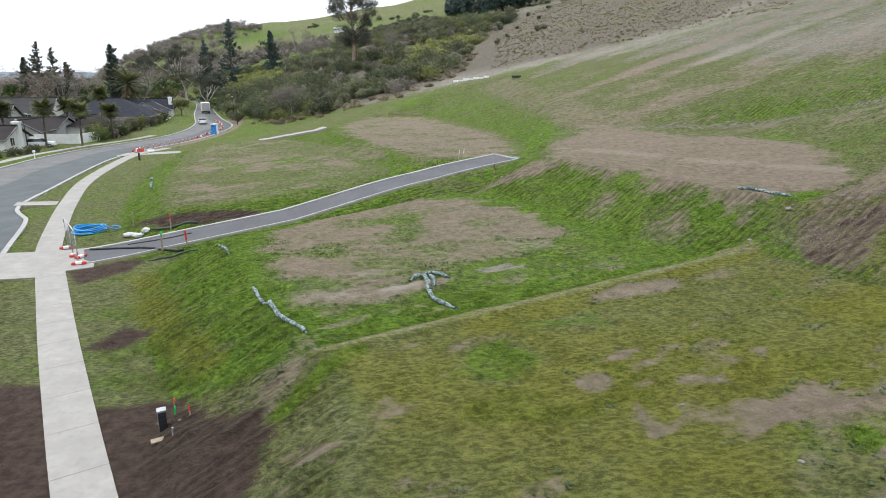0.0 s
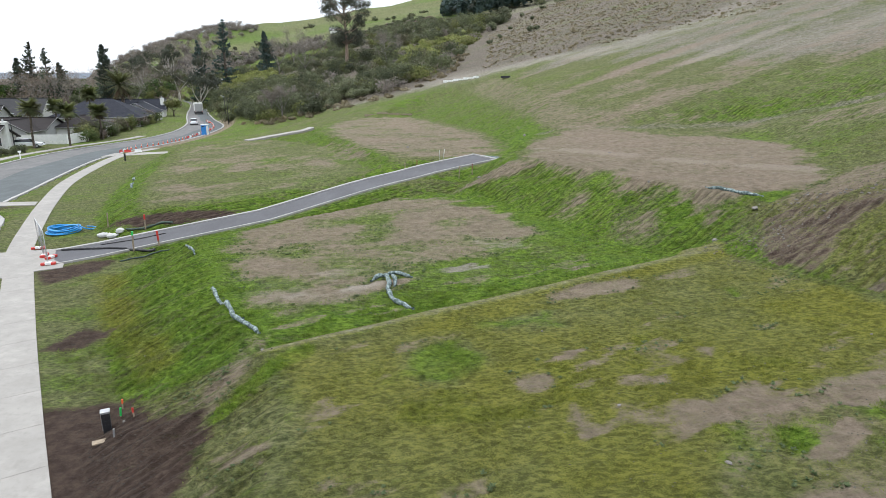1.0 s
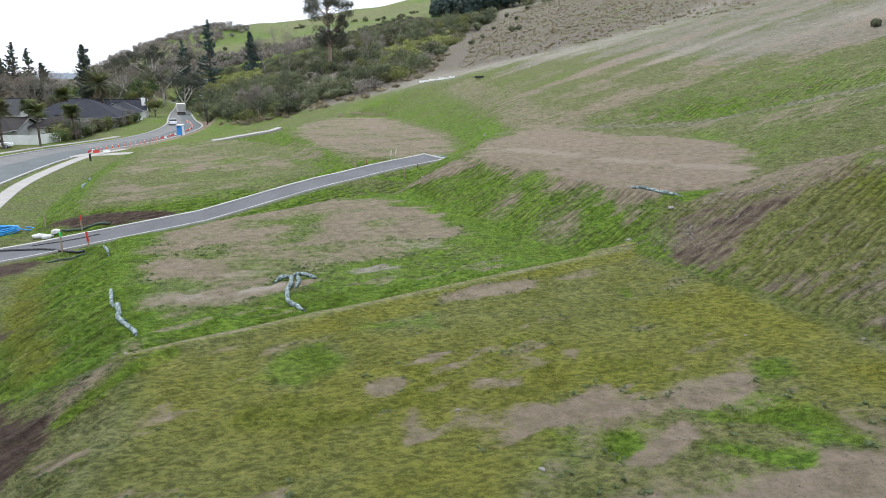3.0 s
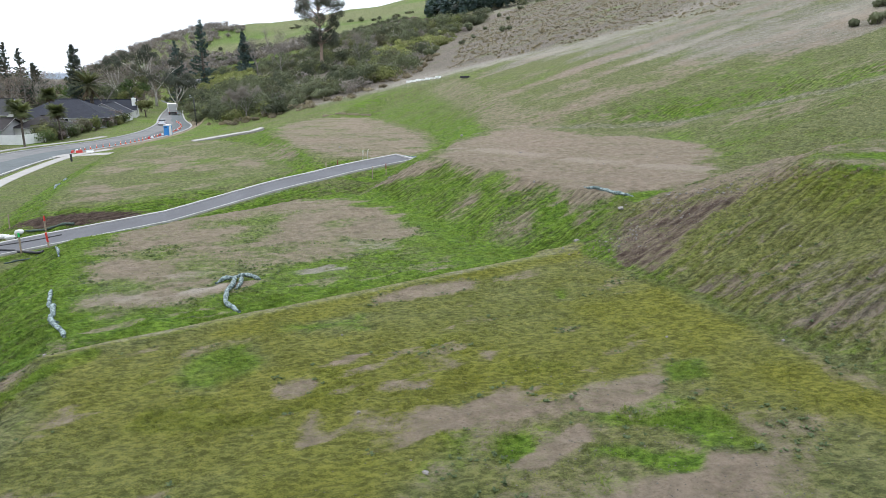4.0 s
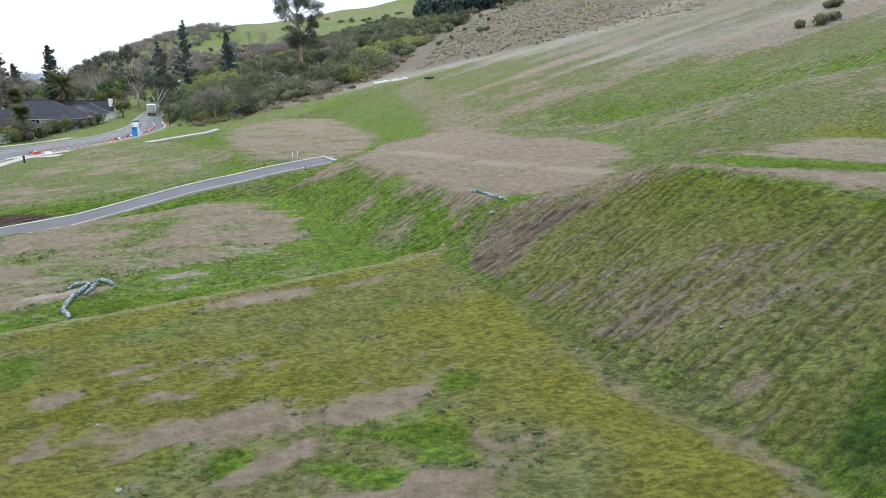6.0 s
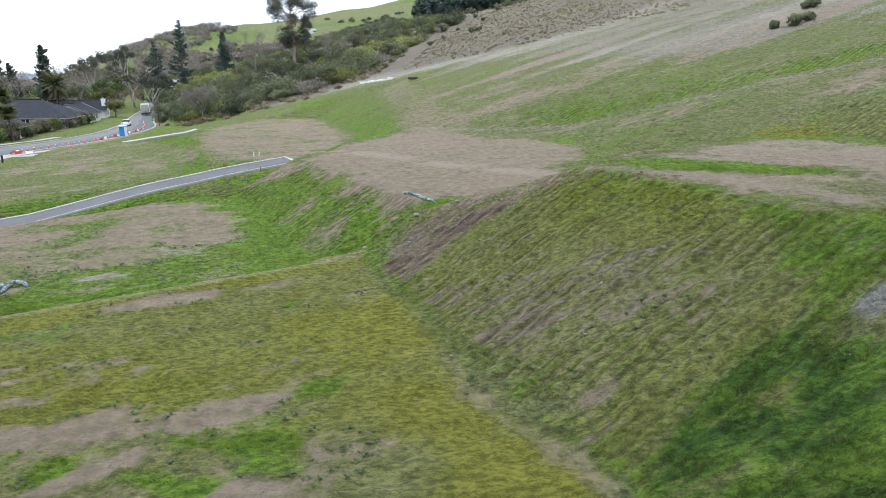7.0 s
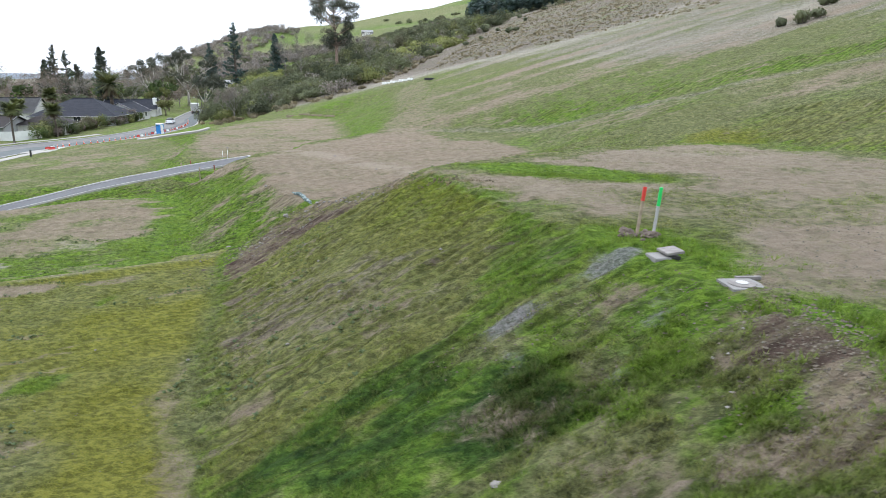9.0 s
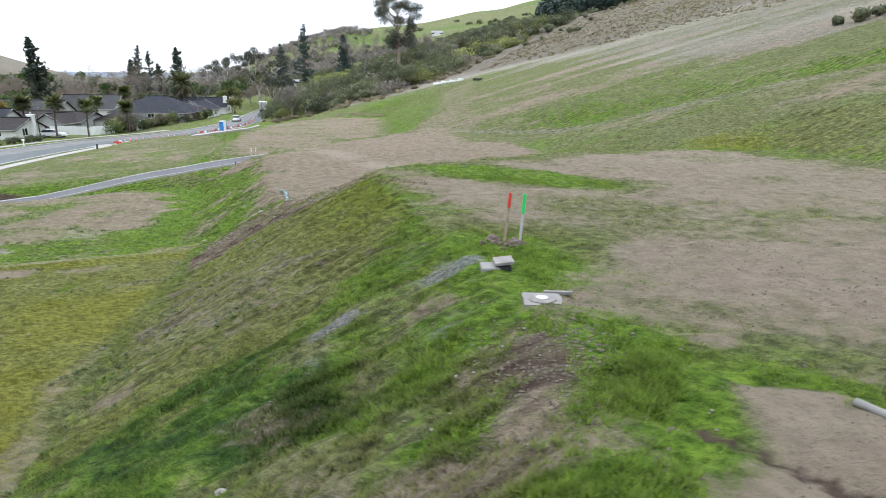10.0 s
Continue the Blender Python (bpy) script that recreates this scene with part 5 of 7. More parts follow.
x, y = scatter([(-215, 185), (-112, 185), (-96, 235), (-116, 290), (-220, 320), (-260, 260)], 170, rng)
thicket("valley_wood", x, y, (2.4, 4.6), (1.8, 3.0), TWIG_RUST, "leafless reddish-brown wood filling the valley", rng, 280, 0.36, "forest")
x, y = scatter(BUSH, 190, rng)
thicket("bare_scrub", x, y, (1.4, 2.8), (0.9, 1.5), TWIG, "leafless grey-brown shrubs among the scrub", rng, 260, 0.24)
x, y = scatter([(-360, 190), (-215, 185), (-225, 320), (-420, 330)], 150, rng)
thicket("outer_wood", x, y, (2.6, 5.0), (1.5, 2.3), TWIG_RUST, "leafless brown wood farther down the valley", rng, 120, 0.8, "forest")
x, y = scatter([(-360, 330), (-175, 325), (-110, 360), (-140, 450), (-230, 520), (-360, 480)], 420, rng)
thicket("far_wood", x, y, (3.0, 6.0), (1.1, 1.7), TWIG, "grey-brown leafless wood on the far valley side", rng, 170, 0.7, "forest")
x, y = scatter([(-175, 370), (-100, 345), (-55, 340), (-62, 385), (-105, 425), (-180, 460)], 240, rng)
thicket("hill_wood", x, y, (2.4, 4.6), (0.9, 1.5), TWIG, "grey-brown leafless wood climbing the green hill", rng, 150, 0.6, "forest")
x, y = scatter([(-330, 470), (-250, 490), (-170, 480), (-150, 545), (-200, 590), (-320, 600)], 420, rng)
thicket("ridge_wood", x, y, (2.6, 5.0), (0.9, 1.5), TWIG, "grey leafless wood along the far ridge", rng, 200, 0.5, "forest")
x, y = scatter([(-330, 330), (-130, 320), (-60, 360), (-80, 430), (-230, 480)], 50, rng)
thicket("far_trees", x, y, (3.0, 6.0), (0.9, 1.5), LEAF_DARK, "dark trees among the far wood", rng, 90, 1.3, "forest")
for k, (px, py, r) in enumerate(((25.6, 179.5, 1.7), (27.4, 180.3, 1.1), (54.0, 69.0, 1.3), (52.4, 70.6, 0.9), (55.6, 70.0, 1.0), (60.0, 78.0, 1.2), (22.0, 200.0, 1.0), (31.0, 214.0, 1.2), (18.0, 186.0, 0.9), (14.0, 176.0, 1.0), (29.0, 228.0, 1.4), (38.0, 240.0, 1.3))):
    shrub("hillside_bush", (px, py, ground_at(px, py)), r, r * 0.95, LEAF_DARK, "small dark bush alone on the dry hillside", 900 + k, 0.3, 240, "hillside bushes")



def tall_gum(at, height, label, seed):
    """A gum with one long trunk, short rising limbs and thin dark clumps of leaves from mid height up."""
    rng = np.random.default_rng(seed)
    t = thing("tall_gum_tree", at, label, "tree")
    line = [Vector((0.25 * math.sin(q * 5), 0.2 * math.sin(q * 4 + 1), height * q * 0.97)) for q in np.linspace(0, 1, 9)]
    line[0].z = -0.5
    bm = tube(line, list(np.linspace(0.62, 0.10, 9)), 8)
    tips = []
    for k in range(46):
        f = rng.uniform(0.30, 0.97)
        a = k * 2.399 + rng.uniform(-0.4, 0.4)
        reach = height * 0.30 * (1 - 0.62 * abs(f - 0.62) / 0.40) * rng.uniform(0.6, 1.15) + 0.5
        foot = line[min(7, int(f * 8))].lerp(line[min(8, int(f * 8) + 1)], f * 8 % 1)
        mid = foot + Vector((math.cos(a) * reach * 0.5, math.sin(a) * reach * 0.5, reach * rng.uniform(0.15, 0.5)))
        end = mid + Vector((math.cos(a + 0.3) * reach * 0.5, math.sin(a + 0.3) * reach * 0.5, reach * rng.uniform(0.0, 0.4)))
        tube([foot, mid, end], [0.16, 0.10, 0.04], 5, bm)
        tips += [end, mid.lerp(end, 0.5) + Vector(rng.normal(size=3)) * 0.6]
    part("trunk", bm, BARK_GUM, t)
    tips = np.array([tuple(p) for p in tips])
    pts = np.concatenate([in_ball(rng, 170, p, rng.uniform(1.2, 2.7), 0.85, 0.1) for p in tips])
    dirs = pts - np.repeat(tips, 170, axis=0)
    part("crown", leaf_mesh("crown", pts, rng.uniform(0.6, 1.4, len(pts)) * 0.26, LEAF_GUM, rng, outs=dirs / (np.linalg.norm(dirs, axis=1)[:, None] + 1e-9)), LEAF_GUM, t, kind="stuff")
    return t


tall_gum((-28.6, 202.0, ground_at(-28.6, 202.0)), 23.5, "tall gum tree with a bare pinkish trunk above the scrub", 5)
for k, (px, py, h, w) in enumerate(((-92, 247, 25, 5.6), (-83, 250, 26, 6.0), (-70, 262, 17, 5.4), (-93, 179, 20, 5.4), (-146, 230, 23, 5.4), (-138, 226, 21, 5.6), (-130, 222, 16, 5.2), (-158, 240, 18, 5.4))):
    conifer_tree("conifer", (px, py, ground_at(px, py)), h, w, "tall dark conifer standing among the valley trees", seed=20 + k, open_top=k in (0, 1, 4, 5), group="valley conifers", leaf=LEAF_PINE_HAZED if k < 3 else LEAF_FIR)
conifer_tree("broad_conifer", (-117, 151, ground_at(-117, 151)), 21.5, 5.6, "broad dark conical conifer behind the houses", seed=40, size=0.46, bare_to=0.02)
for k, (px, py, h, w) in enumerate(((-95, 233, 21, 9.0), (-101, 222, 17, 8.0), (-84, 224, 13, 6.5))):
    leafy_tree("gum_tree", (px, py, ground_at(px, py)), h, w, BARK_PALE, LEAF_GUM, "spreading gum tree with pale bare limbs", seed=50 + k, clump=2.0, count=150, size=0.30, trunk=0.48, fork=0.24, depth=2, group="spreading gums", keep_tips=30)
for k, (px, py, h) in enumerate(((-15, 190, 9.5), (-31.5, 130, 6.8), (-35, 134, 5.8), (-44, 214, 11), (-58, 258, 15), (-62, 250, 14))):
    bare_tree("bare_tree", (px, py, ground_at(px, py)), h, h * 0.45, GREY_BARK, "leafless grey-brown tree rising from the scrub", seed=70 + k, trunk=0.05 + h * 0.012, twigs=TWIG, twig_size=0.16)
k = 0
for px in range(-190, -84, 9):
    for py in (186, 205, 226, 250):
        k += 1
        gx0, gy0 = px + 5 * math.sin(k * 1.7), py + 6 * math.cos(k * 2.3)
        if inside_by(gx0, gy0, ROAD_AREA) > -6:
            continue
        kind = k % 5
        h = (11 if kind != 1 else 9) + 6 * ((k * 0.618) % 1)
        at = (gx0, gy0, ground_at(gx0, gy0))
        if kind != 1:
            bare_tree("valley_tree", at, h, h * 0.5, GREY_BARK, "leafless reddish-brown tree in the valley wood", seed=100 + k, trunk=0.16, twigs=TWIG_RUST if kind in (2, 3) else TWIG, twig_size=0.24, group="valley wood", depth=2)
        else:
            leafy_tree("valley_tree", at, h, h * 0.45, BARK, (LEAF_DARK, LEAF_GREEN, LEAF_OLIVE)[kind % 3], "dark leafy tree in the valley wood", seed=100 + k, clump=1.9, count=42, size=0.6, trunk=0.25, fork=0.35, group="valley wood", depth=1)


# ---- materials of the things ----
WALL_PALE = plain("pale_render", (0.62, 0.61, 0.59), 0.8, vary=0.12, scale=0.8)
WALL_GREY = plain("grey_weatherboard", (0.40, 0.40, 0.40), 0.8, vary=0.15)
WHITE = plain("white_paint", (0.78, 0.78, 0.76), 0.55, vary=0.1, scale=1.5)
FASCIA = plain("fascia_paint", (0.36, 0.355, 0.345), 0.6, vary=0.1)
DARK = plain("dark_plastic", (0.018, 0.018, 0.020), 0.5, vary=0.3)
GLASS = Mat("window_glass", 0.06)
GLASS.bsdf.inputs["Specular IOR Level"].default_value = 0.6
GLASS = GLASS.colour((0.015, 0.018, 0.022))
RED = plain("red_plastic", (0.52, 0.035, 0.025), 0.5, vary=0.2, scale=6)
RUST = plain("rusty_red_paint", (0.20, 0.045, 0.03), 0.7, vary=0.3, scale=9)
ORANGE = plain("orange_plastic", (0.75, 0.11, 0.03), 0.5, vary=0.15, scale=6)
GREEN_PAINT = plain("green_paint", (0.02, 0.50, 0.10), 0.5, vary=0.15, scale=8)
BLUE_PIPE = plain("blue_pipe", (0.010, 0.25, 0.58), 0.4, vary=0.2, scale=6)
BLUE_CABIN = plain("blue_cabin", (0.03, 0.22, 0.55), 0.45, vary=0.15, scale=4)
TIMBER = plain("weathered_timber", (0.30, 0.24, 0.17), 0.85, vary=0.35, scale=9)
GREY_TIMBER = plain("grey_timber", (0.20, 0.185, 0.175), 0.9, vary=0.4, scale=9)
GALV = plain("galvanised_steel", (0.42, 0.43, 0.44), 0.45, 0.7, vary=0.2, scale=8)
CAR_WHITE = plain("white_car_paint", (0.75, 0.76, 0.77), 0.2, vary=0.05, bump=0)
TYRE = plain("tyre_rubber", (0.02, 0.02, 0.02), 0.85)
ROCK = plain("pale_rock", (0.22, 0.205, 0.185), 0.9, vary=0.35, scale=7, grain=30, bump=0.01)
CLOD = plain("earth_clod", (0.11, 0.085, 0.068), 0.95, vary=0.4, scale=9, grain=30, bump=0.02)
BAG = plain("white_sack", (0.52, 0.52, 0.50), 0.7, vary=0.2, scale=7)
NET = plain("green_netting", (0.05, 0.075, 0.06), 0.8, vary=0.4, scale=9)
TAIL = plain("tail_lamp", (0.35, 0.02, 0.02), 0.3)


def sock_material():
    m = Mat("sediment_sock", 0.75)
    n = m.noise(9, 4, 0.6)
    c = m.mix(m.step(n, 0.40, 0.66), (0.040, 0.066, 0.062), (0.27, 0.33, 0.32))
    m.bump(m.noise(30, 3), 0.02, 0.6)
    return m.colour(c)


SOCK = sock_material()


def roof_material(name, colour):
    m = Mat(name, 0.8)
    m.bsdf.inputs["Specular IOR Level"].default_value = 0.15
    rows = m.node("ShaderNodeTexWave")
    m.put(rows.inputs["Vector"], m.local())
    rows.bands_direction = "Z"
    rows.inputs["Scale"].default_value, rows.inputs["Distortion"].default_value = 5.0, 0.6
    c = m.mix(m.step(m.noise(0.8, 4), 0.3, 0.7), tuple(k * 0.7 for k in colour), colour)
    c = m.mix(m.math("MULTIPLY", rows.outputs[1], 0.3), c, tuple(k * 0.6 for k in colour))
    m.bump(rows.outputs[1], 0.03, 0.6)
    return m.colour(c)


ROOF_BLUE = roof_material("blue_grey_roof", (0.026, 0.029, 0.040))
ROOF_BROWN = roof_material("dark_tile_roof", (0.036, 0.031, 0.031))
ROOF_GREY = roof_material("grey_roof", (0.060, 0.060, 0.063))
ROOF_PALE = roof_material("pale_roof", (0.36, 0.36, 0.36))


# ---- houses ----
def house(at, turn, w, d, wall_h, ridge_h, wall, roof, label, hip=False, eave=0.5, windows=(), chimney=None, name="house", wing=None):
    """A single-storey house: w along the ridge, d across it."""
    t = thing(name, at, label, "house", "houses across the street", turn=turn)
    bm = box(-w / 2, w / 2, -d / 2, d / 2, -0.6, wall_h, 0.03)
    part("wall", bm, wall, t)

    def roof_over(w, d, ox, oy, swap):
        bm = bmesh.new()
        a, b = w / 2 + eave, d / 2 + eave
        inset = b * 0.95 if hip else 0.0
        z0 = wall_h - eave * (ridge_h - wall_h) / (d / 2)
        pts = [(-a, -b, z0), (a, -b, z0), (a, b, z0), (-a, b, z0), (-a + inset, 0, ridge_h), (a - inset, 0, ridge_h)]
        pts = [(ox + (y if swap else x), oy + (x if swap else y), z) for x, y, z in pts]
        up = [bm.verts.new(p) for p in pts]
        low = [bm.verts.new((x, y, z - 0.18)) for x, y, z in pts]
        for v, flip in ((up, swap), (low, not swap)):
            for f in ((0, 1, 5, 4), (2, 3, 4, 5), (1, 2, 5), (3, 0, 4)):
                if not hip and len(f) == 3:
                    continue
                bm.faces.new([v[i] for i in (f[::-1] if flip else f)])
        rim = (0, 1, 2, 3) if hip else (0, 1, 5, 2, 3, 4)
        for i, j in zip(rim, rim[1:] + rim[:1]):
            bm.faces.new((up[i], up[j], low[j], low[i]))
        bmesh.ops.recalc_face_normals(bm, faces=bm.faces)
        made = part("roof", bm, roof, t)
        bm = bmesh.new()
        r0, r1 = pts[4], pts[5]
        tube([Vector(r0) + Vector((0, 0, 0.03)), Vector(r1) + Vector((0, 0, 0.03))], 0.12, 6, bm)
        part("ridge_cap", bm, roof, made)
        for i, j in ((0, 1), (2, 3)) + (((1, 2), (3, 0)) if hip else ()):
            part("gutter", tube([Vector(pts[i]) - Vector((0, 0, 0.08)), Vector(pts[j]) - Vector((0, 0, 0.08))], 0.06, 5), FASCIA, made, "pale gutter")
        if not hip:
            for i, k, j in ((0, 4, 3), (1, 5, 2)):
                part("barge_board", tube([Vector(pts[i]), Vector(pts[k]), Vector(pts[j])], 0.06, 4), FASCIA, made, "pale barge board")
        if not hip:
            for s in (-1, 1):
                bm = bmesh.new()
                q = [(s * (w / 2 - 0.02), -d / 2, wall_h - 0.05), (s * (w / 2 - 0.02), d / 2, wall_h - 0.05), (s * (w / 2 - 0.02), 0, ridge_h - 0.2)]
                q += [(x - s * 0.2, y, z) for x, y, z in q]
                q = [(ox + (y if swap else x), oy + (x if swap else y), z) for x, y, z in q]
                v = [bm.verts.new(p) for p in q]
                for f in ((0, 1, 2), (5, 4, 3), (0, 3, 4, 1), (1, 4, 5, 2), (2, 5, 3, 0)):
                    bm.faces.new([v[i] for i in f])
                bmesh.ops.recalc_face_normals(bm, faces=bm.faces)
                part("gable", bm, wall, t)

    roof_over(w, d, 0, 0, False)
    if wing:
        ww, wd, ox, oy = wing
        part("wall", box(ox - wd / 2, ox + wd / 2, oy - ww / 2, oy + ww / 2, -0.6, wall_h, 0.03), wall, t)
        roof_over(ww, wd, ox, oy, True)
    for side, pos, size, sill in windows:
        across = side in "NS"
        c = (pos, (d / 2) * (1 if side == "N" else -1)) if across else ((w / 2) * (1 if side == "E" else -1), pos)
        turn_w = {"S": 0, "E": 90, "N": 180, "W": 270}[side]
        m = Matrix.Translation((*c, sill)) @ Matrix.Rotation(radians(turn_w), 4, "Z")
        hgt = 1.2 if sill > 0.3 else 2.0
        bm = bmesh.new()
        for x0, x1, z0, z1 in ((-size / 2 - 0.06, -size / 2, -0.06, hgt + 0.06), (size / 2, size / 2 + 0.06, -0.06, hgt + 0.06), (-size / 2, size / 2, hgt, hgt + 0.06), (-size / 2, size / 2, -0.06, 0.0), (-0.03, 0.03, 0.0, hgt)):
            add_box(bm, x0, x1, -0.06, 0.04, z0, z1, 0, m)
        win = part("window", bm, WHITE, t)
        part("pane", box(-size / 2, size / 2, -0.02, 0.02, 0.0, hgt, 0, m), GLASS, win, "dark window glass")
    if chimney:
        cx, cy, top = chimney
        stack = part("chimney", add_box(box(cx - 0.5, cx + 0.5, cy - 0.4, cy + 0.4, 0, top, 0.03), cx - 0.6, cx + 0.6, cy - 0.5, cy + 0.5, top - 0.25, top - 0.05, 0.02), WHITE, t, "white rendered chimney")
        part("flue", tube([(cx, cy, top - 0.1), (cx, cy, top + 0.35)], 0.14, 8), GALV, stack)
    return t


def z_street(x, y):
    return float(land(np.array([x]), np.array([y]))[0])


house((-72.6, 97.0, -1.0), 8, 11, 7.5, 2.2, 3.9, WALL_PALE, ROOF_BROWN, "single-storey house with white gable and dark tiled roof", windows=(("E", -1.5, 1.2, 0.9), ("S", 2.0, 1.6, 0.9), ("S", -2.0, 1.6, 0.9)), chimney=(5.6, 0.4, 4.5))
house((-81.0, 116.5, -1.0), 8, 20, 9.0, 2.2, 3.9, WALL_GREY, ROOF_BROWN, "long low house with dark tiled roof behind a fence", windows=(("S", -5.0, 2.0, 0.9), ("S", 0.0, 1.4, 0.9), ("S", 5.0, 2.0, 0.9)), wing=(8, 6, 6, -5))
house((-68.5, 123.0, -1.0), 20, 8.5, 8.0, 2.3, 4.0, WALL_PALE, ROOF_BROWN, "white garage with a dark hipped roof", hip=True, windows=(("S", 0.0, 2.4, 0.1),))
house((-79.5, 150.5, -1.0), 14, 19, 15.0, 2.5, 6.2, WALL_GREY, ROOF_BLUE, "large house with broad blue-grey hipped roof", hip=True, windows=(("S", -5.0, 2.0, 0.9), ("S", 1.0, 1.6, 0.9), ("E", 2.0, 1.6, 0.9)))
house((-77.5, 165.0, -1.0), 104, 11, 8.5, 2.5, 4.8, WALL_PALE, ROOF_BLUE, "blue-grey gabled house beside the street", windows=(("W", 0.0, 1.5, 0.9), ("S", -2.0, 1.5, 0.9), ("S", 2.0, 1.5, 0.9)))
house((-85.5, 181.0, -1.0), 20, 14, 9.0, 2.5, 5.0, WALL_PALE, ROOF_BLUE, "blue-grey roofed house with a white chimney", windows=(("S", -3.0, 1.6, 0.9), ("S", 3.0, 1.6, 0.9), ("E", 1.0, 1.2, 0.9)), chimney=(6.6, -2.5, 5.4))
house((-96.0, 128.0, -1.0), 10, 15, 9.0, 2.6, 5.6, WALL_GREY, ROOF_GREY, "grey-roofed house behind the others", windows=(("S", -3.0, 1.8, 0.9), ("S", 3.0, 1.8, 0.9)))
house((-106.0, 158.0, -1.0), 12, 16, 10.0, 2.6, 6.0, WALL_PALE, ROOF_GREY, "grey-roofed house among the trees", windows=(("S", -3.0, 1.8, 0.9), ("S", 3.0, 1.8, 0.9)))
house((-88.0, 106.0, -1.0), 20, 13, 9.0, 2.5, 4.8, WALL_PALE, ROOF_BLUE, "dark-roofed house beside a broad conifer", windows=(("S", -3.0, 1.8, 0.9), ("S", 3.0, 1.8, 0.9)))
house((-90.0, 264.0, z_street(-90, 264)), 30, 8, 6.0, 2.0, 3.4, WALL_PALE, ROOF_PALE, "pale-roofed house at the head of the valley", windows=(("S", -2.5, 1.6, 0.9), ("S", 2.5, 1.6, 0.9)))
house((-72.1, 447.5, ground_at(-72.1, 447.5)), 10, 7, 4.0, 2.0, 3.2, WHITE, ROOF_PALE, "white farm building on the far green hill", windows=(("S", -3.0, 2.0, 0.9), ("S", 3.0, 2.0, 0.9)), name="hill_house")
house((-8.0, 668.0, ground_at(-8, 668)), -8, 24, 12.0, 4.0, 7.0, WHITE, ROOF_PALE, "white house high on the far hill", windows=(("S", -8.0, 3.0, 0.9), ("S", 0.0, 3.0, 0.9), ("S", 8.0, 3.0, 0.9)), name="hill_house")


def board_fence(points, height, label):
    t = thing("board_fence", (points[0][0], points[0][1], lev(*points[0]) - 0.05), label, "fence")
    o = Vector((points[0][0], points[0][1], 0))
    board = None
    for (ax, ay), (bx, by) in zip(points, points[1:]):
        length = math.dist((ax, ay), (bx, by))
        ang = math.atan2(by - ay, bx - ax)
        n = int(length / 0.3)
        for i in range(n):
            if board is None:
                board = bpy.data.meshes.new("board")
                bm = box(0.005, 0.29, -0.02, 0.02, 0, height, 0.008)
                bm.to_mesh(board)
                bm.free()
                board.materials.append(WHITE)
            ob = part("board", board, WHITE, t)
            q = i / n
            ob.matrix_local = Matrix.Translation(Vector((ax + (bx - ax) * q, ay + (by - ay) * q, 0)) - o) @ Matrix.Rotation(ang, 4, "Z")
        part("rail", tube([Vector((ax, ay, height * 0.95)) - o, Vector((bx, by, height * 0.95)) - o], 0.05, 4), WHITE, t)
    return t


board_fence([(-72.0, 107.0), (-63.2, 107.6), (-62.8, 113.5)], 1.7, "white painted board fence in front of a house")

# ---- palms, hedges and gardens across the street ----
for k, (px, py, h, c) in enumerate(((-70.6, 100.2, 6.2, 1.9), (-64.6, 100.8, 6.4, 1.9), (-60.6, 104.0, 5.8, 1.8), (-61.8, 116.5, 5.2, 1.9), (-66.4, 121.8, 8.0, 1.7), (-71.5, 119.0, 6.0, 1.8))):
    palm_tree("palm_tree", (px, py, z_street(px, py)), h, c * 1.0, "slender palm with a tufted crown beside the street", seed=200 + k, fronds=96, width=0.36)
palm_tree("date_palm", (-82.0, 166.0, -1.2), 9.6, 4.8, "large date palm with a broad round crown", seed=210, trunk=0.45, fronds=70, width=0.13, group="big palms")
for k in range(9):
    q = k / 8
    px, py = -62.5 + 0.8 * q, 84.5 + 9.5 * q
    shrub("hedge", (px, py, z_street(px, py)), 1.1, 1.3, LEAF_DARK, "clipped dark hedge plant along the front garden", 230 + k, 0.13, 420, "front hedge", "hedge")
spots = []
rg = np.random.default_rng(77)
for k in range(95):
    q = rg.uniform()
    px, py = -61.5 - 10.0 * q - abs(rg.normal()) * 2.2, 113.0 + 48.0 * q + rg.normal() * 1.6
    if inside_by(px, py, ROAD_AREA) > -1.6:
        px -= 3.0
    r = rg.uniform(0.8, 2.0) * (1 + 0.45 * (k % 3 == 0))
    leaf = (LEAF_DARK, LEAF_GREEN, LEAF_OLIVE, TWIG_RUST, LEAF_GREEN)[k % 5]
    shrub("garden_shrub", (px, py, z_street(px, py)), r, r * rg.uniform(1.0, 1.9), leaf, ("dark evergreen garden shrub", "rounded green garden shrub", "olive garden shrub", "reddish-brown garden shrub", "green garden shrub")[k % 5] + " beside the street", 300 + k, 0.2, 480, "street gardens")
for k, (px, py, h, w, leaf) in enumerate(((-90, 112, 7, 3.0, LEAF_YELLOW), (-99, 108, 8, 3.5, LEAF_DARK), (-108, 136, 9, 4.0, LEAF_GREEN), (-88, 158, 8, 3.5, LEAF_DARK), (-92, 204, 9, 4.0, LEAF_GREEN), (-88, 200, 9, 4.5, LEAF_OLIVE), (-90, 188, 10, 4.5, LEAF_DARK), (-76, 182, 5, 2.6, LEAF_OLIVE), (-82, 152, 6, 3.0, LEAF_DARK), (-92, 120, 7, 3.2, LEAF_GREEN), (-112, 118, 9, 4.5, LEAF_YELLOW))):
    leafy_tree("garden_tree", (px, py, z_street(px, py)), h, w, BARK, leaf, ("yellowing" if leaf is LEAF_YELLOW else "green") + " garden tree between the houses", seed=400 + k, clump=1.3, count=60, size=0.38, trunk=0.2, fork=0.3, group="garden trees", depth=1)

